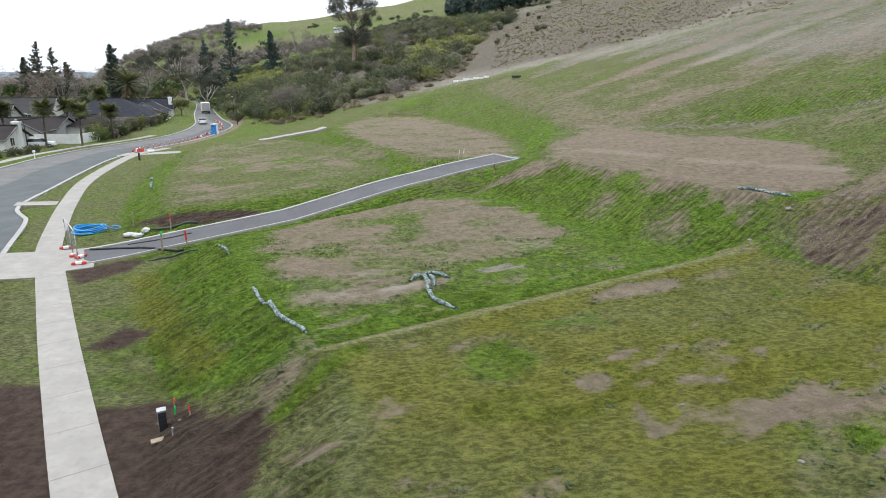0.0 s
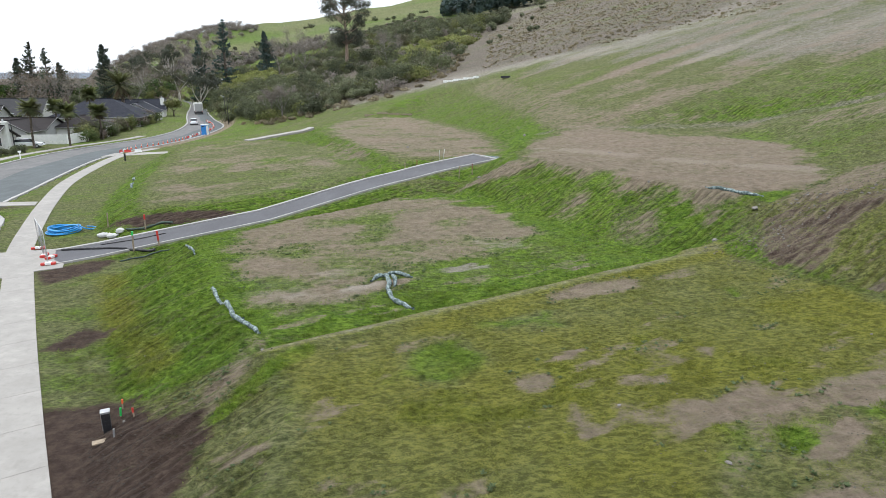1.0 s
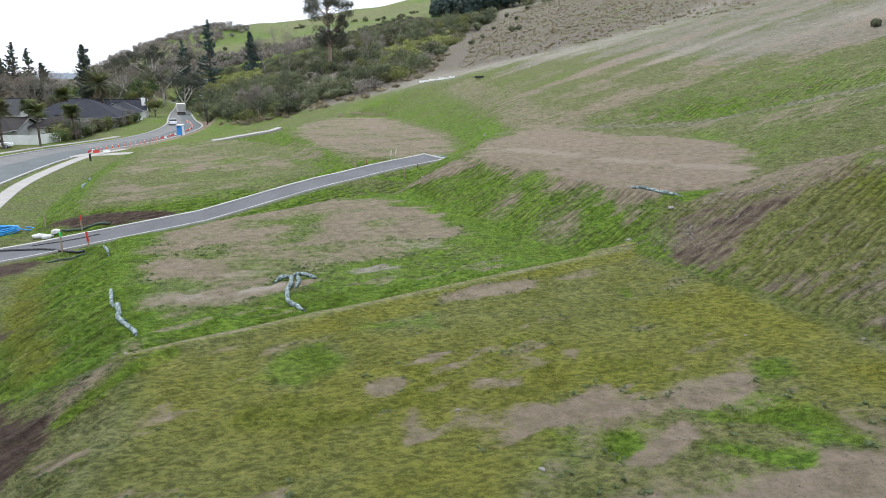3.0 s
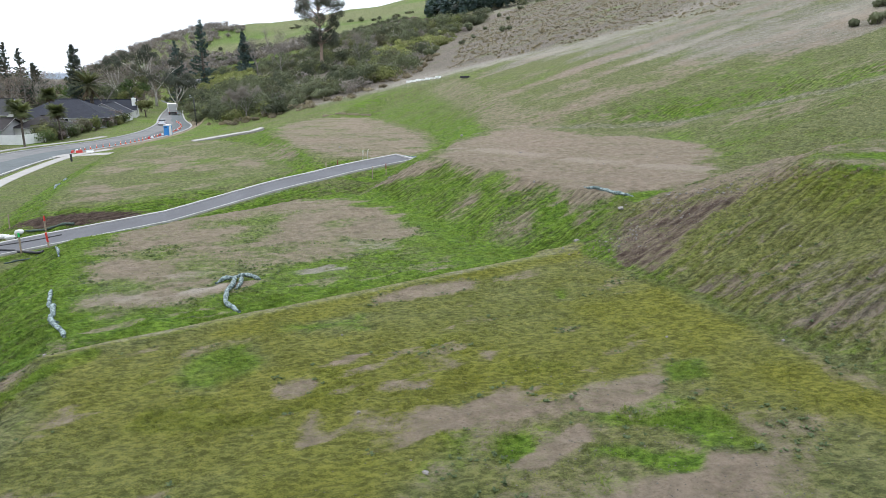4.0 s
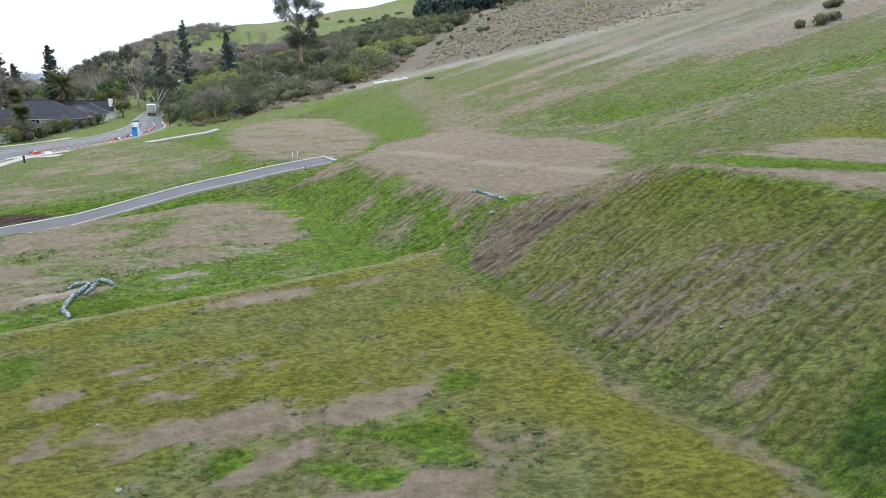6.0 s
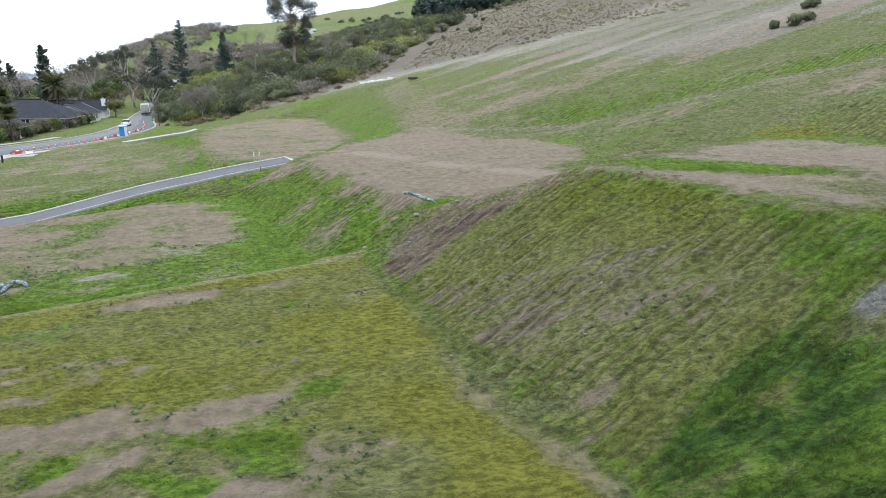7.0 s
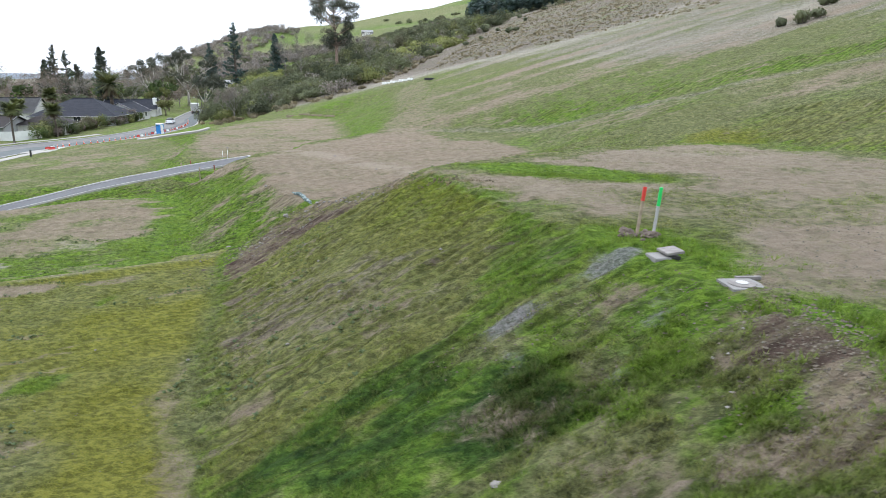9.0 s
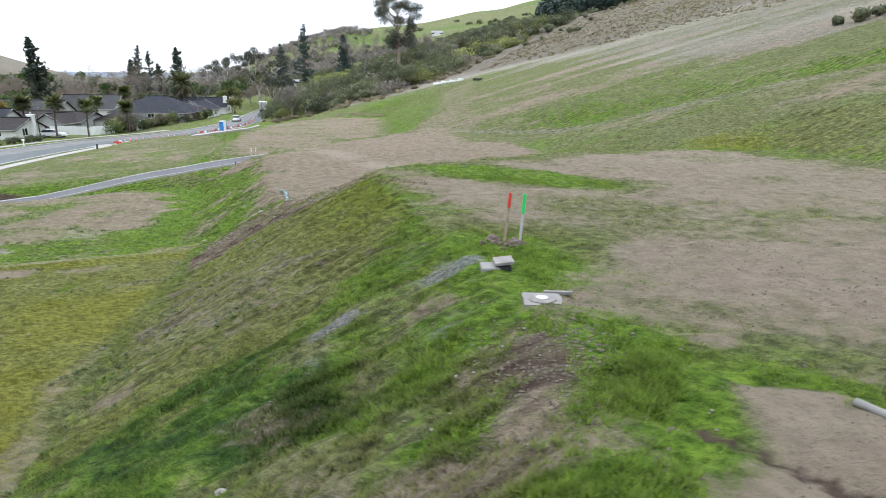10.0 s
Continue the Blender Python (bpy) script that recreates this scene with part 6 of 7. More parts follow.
# ---- footpath, crossings and drive ----
footpath = tagged(new("footpath"), "new pale concrete footpath with saw-cut joints", "footpath", kind="structure")


def slab(name, outline, top, parent, material=CONCRETE, thick=0.14, bevel=0.012):
    """A paving slab over a plan outline; top gives its height."""
    bm = bmesh.new()
    ring = [bm.verts.new((x, y, top(x, y))) for x, y in outline]
    f = bm.faces.new(ring)
    if f.normal.z < 0:
        f.normal_flip()
    f.normal_update()
    if f.normal.z < 0:
        bmesh.ops.reverse_faces(bm, faces=[f])
    out = bmesh.ops.extrude_face_region(bm, geom=[f])
    for v in out["geom"]:
        if isinstance(v, bmesh.types.BMVert):
            v.co.z += 0.0
    for v in ring:
        v.co.z -= thick
    bmesh.ops.recalc_face_normals(bm, faces=bm.faces)
    return part(name, bm, material, parent)


path_line = resample(FOOTPATH, 43)
fine_line = resample(FOOTPATH, 43 * 4 - 3)
left_edge, right_edge = offset_line(fine_line, 0.72), offset_line(fine_line, -0.72)
for i in range(42):
    a, b = 4 * i, 4 * i + 4
    lft, rgt = left_edge[a:b + 1], right_edge[a:b + 1]
    g = 0.006
    lft = [tuple(Vector(p).lerp(Vector(lft[2]), g) for p in (q,))[0] for q in lft]
    rgt = [tuple(Vector(p).lerp(Vector(rgt[2]), g) for p in (q,))[0] for q in rgt]
    slab("slab", [tuple(p) for p in rgt] + [tuple(p) for p in lft[::-1]], lambda x, y: lev(x, y) + 0.045, footpath)
for quad in PAVED:
    slab("crossing_slab", quad, lambda x, y: lev(x, y) + 0.04, footpath)

far_side = [p for p in far_kerb if 66 < p[1] < 124]
solid("far_footpath", ribbon(offset_line(far_side, 3.4), offset_line(far_side, 2.0), lambda x, y: ground_at(x, y) + 0.05, CONCRETE, "far_footpath", 0.2), "pale concrete footpath along the gardens", "footpath", kind="structure")

d0, d1 = Vector(DRIVE[0]), Vector(DRIVE[1])
along = (d1 - d0).normalized()
drive_c = [tuple(d0 + along * s) for s in np.linspace(-0.4, (d1 - d0).length, 62)]


def drive_z(x, y):
    return float(drive_level((Vector((x, y)) - d0).dot(along)))


drive = solid("driveway", ribbon(offset_line(drive_c, 1.55), offset_line(drive_c, -1.55), lambda x, y: drive_z(x, y) + 0.02, DRIVE_SEAL, "driveway", 0.25), "fresh dark asphalt driveway climbing between the lots", "driveway", kind="structure")
solid("drive_kerb_upper", ribbon(offset_line(drive_c, 1.84), offset_line(drive_c, 1.55), lambda x, y: drive_z(x, y) + 0.09, KERB, "kerb", 0.4), "pale concrete edge strip along the driveway", "kerb", kind="structure")
solid("drive_kerb_lower", ribbon(offset_line(drive_c, -1.55), offset_line(drive_c, -1.70), lambda x, y: drive_z(x, y) + 0.06, KERB, "kerb", 0.4), "narrow pale concrete edge strip along the driveway", "kerb", kind="structure")
end_l, end_r = d1 + Vector((-along.y, along.x)) * 1.96, d1 - Vector((-along.y, along.x)) * 1.75
solid("drive_kerb_end", ribbon([tuple(end_l + along * 0.12), tuple(end_r + along * 0.12)], [tuple(end_l - along * 0.08), tuple(end_r - along * 0.08)], lambda x, y: drive_z(x, y) + 0.10, KERB, "kerb", 0.4), "pale concrete edge strip closing the driveway", "kerb", kind="structure")


# ---- sediment socks ----
def sock(points, r, label, seed=0):
    rng = np.random.default_rng(seed)
    pts = smooth_line(points, 0.12)
    n = len(pts)
    o = (pts[0][0], pts[0][1], ground_at(*pts[0]))
    path, rad = [], []
    for i, (x, y) in enumerate(pts):
        q = i / (n - 1)
        w = 0.72 * r * (0.75 + 0.5 * vnoise(np.array([i * 0.35]), np.array([seed * 3.1]), 3)[0]) * (0.55 + 0.45 * min(1, 8 * q, 8 * (1 - q)))
        dx = 0.14 * (vnoise(np.array([i * 0.2]), np.array([seed + 0.5]), 4)[0] - 0.5)
        path.append((x + dx - o[0], y + dx - o[1], ground_at(x, y) + w * 0.75 - o[2]))
        rad.append(float(w))
    bm = tube(path, rad, 8)
    t = new("sediment_sock")
    t.location = o
    tagged(t, label, "erosion sock", "sediment socks")
    part("sleeve", bm, SOCK, t)
    for end, nxt in ((path[0], path[1]), (path[-1], path[-2])):
        d = (Vector(end) - Vector(nxt)).normalized()
        part("knot", tube([Vector(end), Vector(end) + d * 0.06, Vector(end) + d * 0.16], [r * 0.35, r * 0.25, r * 0.6], 6), SOCK, t)
    return t


LBL = "grey-white mesh sediment sock lying on the grass"
sock([(-8.05, 24.3), (-7.6, 23.6), (-7.15, 22.9), (-6.75, 22.3)], 0.10, LBL, 1)
sock([(-6.85, 22.5), (-6.4, 21.8), (-6.05, 21.1), (-5.7, 20.7)], 0.15, LBL, 2)
sock([(-5.8, 20.75), (-5.4, 20.3), (-5.0, 20.0), (-4.75, 19.6)], 0.12, LBL, 3)
sock([(-1.35, 24.75), (-1.1, 25.2), (-0.8, 25.45)], 0.13, LBL, 4)
sock([(-0.85, 25.5), (-0.5, 25.55), (-0.1, 25.4), (0.1, 25.1)], 0.12, LBL, 5)
sock([(-0.85, 25.4), (-0.75, 24.6), (-0.65, 24.0), (-0.6, 23.4)], 0.13, LBL, 6)
sock([(-0.6, 25.35), (-0.45, 24.7), (-0.42, 24.1)], 0.12, LBL, 7)
sock([(-0.62, 23.5), (-0.45, 22.8), (-0.15, 22.2), (0.05, 21.95), (0.35, 21.65)], 0.13, LBL, 8)
sock([(-11.6, 30.8), (-11.2, 30.2), (-10.7, 29.4)], 0.11, LBL, 9)
sock([(-30.6, 64.0), (-30.0, 62.8), (-29.4, 61.6)], 0.16, LBL, 10)
sock([(-28.0, 58.4), (-27.4, 57.0), (-26.8, 55.8)], 0.16, LBL, 11)
sock([(15.2, 31.5), (15.7, 31.0), (16.1, 30.4)], 0.11, LBL, 12)
sock([(16.0, 30.4), (16.4, 29.8), (16.7, 29.2)], 0.13, LBL, 13)
sock([(5.6, 50.6), (6.0, 50.0), (6.4, 49.2), (6.6, 48.4)], 0.12, LBL, 14)
sock([(4.6, 51.3), (5.4, 51.0), (6.2, 50.6)], 0.12, LBL, 15)


def roll(points, r, material, name, label, category, seed=0):
    pts = smooth_line(points, 0.15)
    o = (pts[0][0], pts[0][1], ground_at(*pts[0]))
    path = [(x - o[0], y - o[1], max(ground_at(x, y), drive_z(x, y) if along_line(x, y, DRIVE)[0] < 1.5 else -9) + r * 0.8 - o[2]) for x, y in pts]
    t = new(name, None)
    t.location = o
    tagged(t, label, category)
    part("roll", tube(path, [r * (0.7 + 0.6 * ((i * 0.618) % 1)) for i in range(len(path))], 7), material, t)
    return t


roll([(-22.3, 37.3), (-20.6, 37.2), (-18.8, 36.9), (-17.2, 36.3), (-16.0, 36.4)], 0.085, DARK, "fabric_roll", "black filter fabric rolled up across the driveway", "fabric roll")
roll([(-20.2, 38.0), (-18.0, 38.6), (-16.6, 39.4)], 0.05, DARK, "fabric_roll", "black filter fabric lying beside the drive edge", "fabric roll")
roll([(-17.6, 35.2), (-16.2, 36.0), (-15.2, 36.6)], 0.05, NET, "netting_roll", "green netting bunched along the grass bank", "netting")
roll([(-20.2, 41.3), (-18.6, 41.6), (-17.2, 41.9)], 0.08, NET, "netting_roll", "green netting heaped beside white sacks", "netting")


# ---- stakes, pegs and markers ----
def stake(at, height, head, label, lean=0.0, turn=0.0, w=0.045, head_len=0.3, shaft=TIMBER, name="stake"):
    t = thing(name, at, label, "survey stake", "survey stakes", turn=turn)
    m = Matrix.Rotation(radians(lean), 4, "Y")
    part("shaft", box(-w / 2, w / 2, -w / 2, w / 2, -0.25, height - head_len, 0.006, m), shaft, t)
    part("painted_top", box(-w / 2 - 0.004, w / 2 + 0.004, -w / 2 - 0.004, w / 2 + 0.004, height - head_len, height, 0.006, m), head, t)
    return t


def on(x, y, dz=0.0):
    return (x, y, ground_at(x, y) + dz)


stake(on(28.42, 15.52), 1.05, RED, "timber stake with a red painted top on a mound", 5, 10, 0.055, 0.30)
stake(on(28.74, 15.42), 1.06, GREEN_PAINT, "white stake with a green painted top on a mound", 4, 0, 0.055, 0.40, FASCIA)
stake(on(-18.9, 41.4), 1.1, RED, "timber stake with a red painted top beside the drive", 2, 0, 0.08, 0.35)
stake(on(-15.95, 36.9), 0.95, RED, "red-topped stake at the edge of the driveway", -3, 0, 0.08, 0.6)
stake(on(-17.2, 36.2), 1.25, GREEN_PAINT, "green-topped stake at the edge of the driveway", 2, 0, 0.08, 0.25)
stake(on(-22.0, 42.4), 1.0, TIMBER, "plain weathered stake beside a coil of pipe", 4, 0, 0.06, 0.2)
stake(on(2.79, 46.3), 0.95, TIMBER, "plain timber stake by the head of the driveway", 2, 0, 0.06, 0.2)
stake(on(3.79, 46.7), 0.85, RUST, "red-topped stake by the head of the driveway", 0, 0, 0.06, 0.4)
stake(on(-0.58, 51.5), 0.9, RUST, "rusty red marker post above the driveway", 0, 0, 0.06, 0.4)
stake(on(-1.6, 51.8), 0.9, TIMBER, "plain timber marker post above the driveway", 0, 0, 0.07, 0.3)
stake(on(1.25, 53.6), 0.9, WHITE, "thin white marker rod above the driveway", 3, 0, 0.035, 0.4, GALV)
stake(on(1.6, 53.7), 0.9, WHITE, "thin white marker rod above the driveway", 8, 0, 0.035, 0.4, GALV)
stake(on(-8.75, 17.9), 0.36, ORANGE, "small peg with an orange top in bare soil", 4, 0, 0.04, 0.14, name="peg")
stake(on(-7.55, 16.35), 0.30, RED, "small peg with a red top in bare soil", -3, 0, 0.04, 0.15, name="peg")
stake(on(-8.35, 17.05), 0.32, GREEN_PAINT, "green marker peg in bare soil", 5, 0, 0.04, 0.28, name="peg")
stake(on(-7.75, 15.55), 0.26, GALV, "short pale marker peg in bare soil", 4, 0, 0.035, 0.2, FASCIA, name="peg")
stake(on(-41.5, 84.0), 1.0, DARK, "dark bollard post beside the footpath", 0, 0, 0.18, 0.3, DARK, name="post")


def pedestal(at):
    t = thing("service_pedestal", at, "black utility pedestal with a pale cap in bare soil", "pedestal", turn=28, size=0.88)
    part("body", box(-0.13, 0.13, -0.12, 0.12, -0.15, 0.62, 0.02), DARK, t)
    part("cap", box(-0.15, 0.15, -0.14, 0.14, 0.62, 0.70, 0.02), GALV, t, "pale grey cap")
    part("front_plate", box(-0.10, 0.10, -0.145, -0.12, 0.02, 0.60, 0.004, Matrix.Rotation(radians(-90), 4, "Z")), GALV, t, "pale front plate")
    for z in (0.18, 0.33, 0.48):
        part("rib", box(-0.135, 0.135, -0.135, -0.12, z, z + 0.03, 0.004), DARK, t)
    part("vent", box(-0.06, 0.06, 0.12, 0.13, 0.4, 0.5, 0.002), DARK, t)
    return t


pedestal(on(-8.45, 16.45, -0.02))
tagged(part("board_offcut", box(-0.28, 0.28, -0.11, 0.11, 0.0, 0.04, 0.006, pose(*on(-8.15, 15.65, 0.0), 0, 0, 30)), TIMBER, None), "weathered board lying flat on bare soil", "board")


def rock(x, y, r, seed, material=ROCK, sink=0.3, name="stone", label="pale stone lying on the ground", group="loose stones"):
    rng = np.random.default_rng(seed)
    bm = bmesh.new()
    bmesh.ops.create_icosphere(bm, subdivisions=2, radius=1.0)
    s = rng.uniform(0.65, 1.25, 3) * np.array([1, 1, 0.7])
    for v in bm.verts:
        k = 1 + 0.5 * (noise.noise(v.co * 1.4 + Vector((seed, 0, 0))))
        v.co = Vector((v.co.x * s[0], v.co.y * s[1], v.co.z * s[2])) * (r * k)
    me = bpy.data.meshes.new(name)
    bm.to_mesh(me)
    bm.free()
    me.materials.append(material)
    ob = new(name, me)
    ob.matrix_world = Matrix.Translation((x, y, ground_at(x, y) + r * 0.35 * (1 - sink))) @ Matrix.Rotation(seed, 4, "Z")
    return tagged(ob, label, "stone", group)


for k, (px, py, r) in enumerate(((13.8, 26.9, 0.16), (16.0, 28.1, 0.17), (10.2, 66.0, 0.25), (17.35, 16.5, 0.08), (4.7, 18.2, 0.07), (7.4, 11.1, 0.08), (14.3, 17.1, 0.06), (4.2, 44.6, 0.2), (-1.9, 61.5, 0.2), (8.4, 60.0, 0.2), (25.55, 9.35, 0.10), (-3.9, 17.3, 0.07), (-4.4, 17.9, 0.05), (5.8, 13.4, 0.07), (-8.8, 16.9, 0.09), (-7.9, 16.4, 0.07), (-9.2, 20.6, 0.07), (19.8, 20.4, 0.07), (21.4, 17.0, 0.08), (18.6, 22.8, 0.08), (20.6, 15.2, 0.07), (24.0, 17.2, 0.06), (12.9, 33.8, 0.12), (13.6, 45.0, 0.12), (17.9, 38.6, 0.10), (22.0, 41.0, 0.10))):
    rock(px, py, r * 0.75, 500 + k)
rg = np.random.default_rng(91)
for k in range(46):
    q = rg.uniform()
    rock(16.1 + 5.4 * q + rg.normal() * 0.18, 28.0 - 3.2 * q + rg.normal() * 0.18, rg.uniform(0.025, 0.075), 600 + k, label="pale stone on the crest of a bare earth bank", group="crest stones")
for k in range(60):
    rock(15.7 + rg.normal() * 1.0, 25.9 + rg.normal() * 0.8, rg.uniform(0.02, 0.055), 700 + k, label="small stone on a bare earth bank", group="bank stones")
for k in range(26):
    rock(28.55 + rg.normal() * 0.22, 15.3 + rg.normal() * 0.14, rg.uniform(0.05, 0.13), 800 + k, CLOD, 0.2, "earth_clod", "dark clod of earth heaped round a stake", "heaped clods")
for k in range(26):
    rock(29.4 + rg.normal() * 0.7, 10.6 + rg.normal() * 0.7, rg.uniform(0.012, 0.03), 840 + k, CLOD if k % 3 else ROCK, 0.3, label="small stone on disturbed brown earth", group="spoil stones")


def cover(at, turn, r, label, timber):
    t = thing("manhole_cover", at, label, "manhole cover", "service covers", turn=turn)
    bm = bmesh.new()
    n = 24
    outer = []
    for i in range(n):
        a = i * math.tau / n
        f = 1 / max(abs(math.cos(a)), abs(math.sin(a))) ** 0.8
        outer.append((r * f * math.cos(a) * (1 + 0.06 * math.sin(3 * a + 1)), r * f * math.sin(a) * (1 + 0.05 * math.cos(2 * a))))
    prism(bm, outer, -0.12, 0.035)
    part("concrete_collar", bm, COLLAR, t, "rough pale concrete collar")
    bm = tube([(0, 0, 0.03), (0, 0, 0.05)], r * 0.72, 24)
    lid = part("lid", bm, GREY_TIMBER, t, "grey metal lid")
    part("lid_boss", tube([(0, 0, 0.045), (0, 0, 0.065)], r * 0.32, 16), FASCIA, lid, "white central boss")
    if timber:
        part("timber_offcut", box(0.05, 0.48, r * 0.98, r * 1.2, 0.0, 0.06, 0.01), GREY_TIMBER, t, "weathered timber offcut")
    return t


cover(on(29.40, 12.12, 0.0), 8, 0.29, "concrete-collared service cover in grass with white boss", True)
t = thing("service_box", on(28.5, 13.55), "broken concrete service box with a tilted timber lid", "service box", "service covers", turn=15)
part("collar", box(-0.26, 0.06, -0.22, 0.2, -0.1, 0.05, 0.03), COLLAR, t, "pale chipped concrete collar")
part("lid", box(-0.02, 0.32, -0.2, 0.2, 0.08, 0.13, 0.01, Matrix.Rotation(radians(-6), 4, "Y")), GREY_TIMBER, t, "weathered grey timber lid")
# solid dark block in place of the shaded hollow under the lid
part("cavity_shade_block", box(0.04, 0.26, -0.17, 0.17, -0.1, 0.05, 0.01), DARK, t)
tagged(part("plastic_pipe", tube([on(32.75, 9.75, 0.04), on(33.2, 9.3, 0.04), on(33.9, 8.6, 0.04)], 0.045, 10), COLLAR, None), "white plastic pipe lying on bare earth", "pipe")


def coil(at, r, label):
    t = thing("pipe_coil", at, label, "pipe coil")
    rng = np.random.default_rng(4)
    for k in range(9):
        rr, zz = r * rng.uniform(0.82, 1.0), 0.05 + 0.035 * k
        ox, oy = rng.normal(size=2) * 0.05
        bm = bmesh.new()
        pts = [(ox + rr * math.cos(a), oy + rr * math.sin(a), zz + 0.05 * math.sin(2 * a + k)) for a in np.linspace(0, math.tau, 41)]
        tube(pts, 0.045, 6, bm)
        part("pipe_loop", bm, BLUE_PIPE, t)
    tail = [(r * math.cos(a) * q, r * math.sin(a) * q, z) for a, q, z in ((0.2, 1.0, 0.4), (0.1, 1.3, 0.25), (0.25, 1.7, 0.08), (0.5, 1.95, 0.06), (0.75, 1.8, 0.08), (0.9, 1.5, 0.12))]
    part("loose_end", tube(smooth3(tail), 0.045, 6), BLUE_PIPE, t)
    low = [(r * math.cos(a) * 1.15, r * math.sin(a) * 1.15, 0.06) for a in np.linspace(2.6, 5.4, 18)]
    part("loose_loop", tube(low, 0.045, 6), BLUE_PIPE, t)
    return t


def smooth3(points, n=6):
    p = [Vector(q) for q in points]
    p = [p[0] * 2 - p[1]] + p + [p[-1] * 2 - p[-2]]
    out = []
    for a, b, c, d in zip(p, p[1:], p[2:], p[3:]):
        for i in range(n):
            t = i / n
            out.append(0.5 * (2 * b + (c - a) * t + (2 * a - 5 * b + 4 * c - d) * t * t + (3 * b - a - 3 * c + d) * t ** 3))
    return out + [p[-2]]


coil(on(-25.1, 42.4), 1.0, "coil of bright blue water pipe lying on the grass")


def sack(x, y, turn, label, l=0.8):
    t = thing("white_sack", on(x, y), label, "sack", "white sacks", turn=turn)
    bm = bmesh.new()
    bmesh.ops.create_icosphere(bm, subdivisions=3, radius=1.0)
    for v in bm.verts:
        k = 1 + 0.25 * noise.noise(v.co * 2.2 + Vector((x, y, 0)))
        v.co = Vector((math.copysign(abs(v.co.x) ** 0.7, v.co.x) * l * 0.5, math.copysign(abs(v.co.y) ** 0.7, v.co.y) * 0.25, v.co.z * 0.16 + 0.13)) * k
    for f in bm.faces:
        f.smooth = True
    part("bag", bm, BAG, t)
    part("tied_end", tube([(l * 0.5, 0, 0.14), (l * 0.62, 0, 0.16)], [0.05, 0.11], 7), BAG, t)
    return t


sack(-21.6, 40.9, 40, "white woven sack slumped beside the drive", 0.7)
sack(-20.9, 40.7, 20, "white woven sack slumped beside the drive", 0.65)
sack(-20.5, 41.1, 95, "white woven sack slumped beside the drive", 0.55)


def fence_panel(a, b, height=2.0):
    ang = math.degrees(math.atan2(b[1] - a[1], b[0] - a[0]))
    length = math.dist(a, b)
    t = thing("mesh_fence_panel", (a[0], a[1], lev(*a) + 0.06), "galvanised mesh site fence panel across the drive entrance", "site fence", "site fence panels", turn=ang)
    part("frame", tube(smooth3([(0, 0, 0), (0, 0, height), (length, 0, height), (length, 0, 0)], 1), 0.022, 6), GALV, t)
    bm = bmesh.new()
    for i in range(1, int(length / 0.15)):
        x = i * 0.15
        tube([(x, 0, 0.15), (x, 0, height)], 0.002, 3, bm)
    for j in range(8):
        z = 0.15 + j * (height - 0.15) / 7
        tube([(0, 0, z), (length, 0, z)], 0.003, 3, bm)
    part("mesh_infill", bm, GALV, t)
    return t


fence_panel((-23.9, 37.7), (-22.6, 36.0))
fence_panel((-22.5, 35.9), (-21.2, 34.2))


def fence_foot(x, y, turn):
    t = thing("fence_foot", (x, y, lev(x, y) + 0.05), "red and white plastic fence foot on the concrete", "fence foot", "fence feet", turn=turn)
    part("base", box(-0.38, 0.38, -0.12, 0.12, 0, 0.14, 0.03), RED, t)
    part("white_block", box(-0.16, 0.16, -0.123, 0.123, 0.02, 0.16, 0.02), WHITE, t, "white band")
    return t


for px, py, a in ((-24.0, 37.7, 20), (-22.55, 36.0, 100), (-21.9, 35.6, 80), (-21.2, 34.2, 20)):
    fence_foot(px, py, a)


# ---- street works, vehicles, cabin ----
def water_barrier(x, y, turn, white, label):
    t = thing("road_barrier", (x, y, lev(x, y) - 0.1 if inside_by(x, y, ROAD_AREA) > 0 else ground_at(x, y)), label, "road barrier", "road works barriers", turn=turn, size=0.5)
    bm = bmesh.new()
    prof = [(-0.28, 0), (0.28, 0), (0.22, 0.25), (0.10, 0.4), (0.08, 0.8), (-0.08, 0.8), (-0.10, 0.4), (-0.22, 0.25)]
    a = [bm.verts.new((-0.95, y0, z)) for y0, z in prof]
    b = [bm.verts.new((0.95, y0, z)) for y0, z in prof]
    n = len(prof)
    for i in range(n):
        bm.faces.new((a[i], b[i], b[(i + 1) % n], a[(i + 1) % n]))
    bm.faces.new(a)
    bm.faces.new(b[::-1])
    bmesh.ops.recalc_face_normals(bm, faces=bm.faces)
    part("shell", bm, WHITE if white else RED, t)
    part("fill_cap", tube([(0.5, 0, 0.78), (0.5, 0, 0.85)], 0.07, 8), DARK, t)
    return t


def cone(x, y):
    t = thing("traffic_cone", (x, y, lev(x, y) - 0.1 if inside_by(x, y, ROAD_AREA) > 0 else ground_at(x, y)), "orange traffic cone with a white band by the kerb", "traffic cone", "traffic cones", size=0.7)
    part("base", box(-0.2, 0.2, -0.2, 0.2, 0, 0.04, 0.01), ORANGE, t)
    part("body", tube([(0, 0, 0.03), (0, 0, 0.75)], [0.15, 0.035], 12), ORANGE, t)
    part("white_band", tube([(0, 0, 0.38), (0, 0, 0.56)], [0.099, 0.073], 12), WHITE, t)
    return t


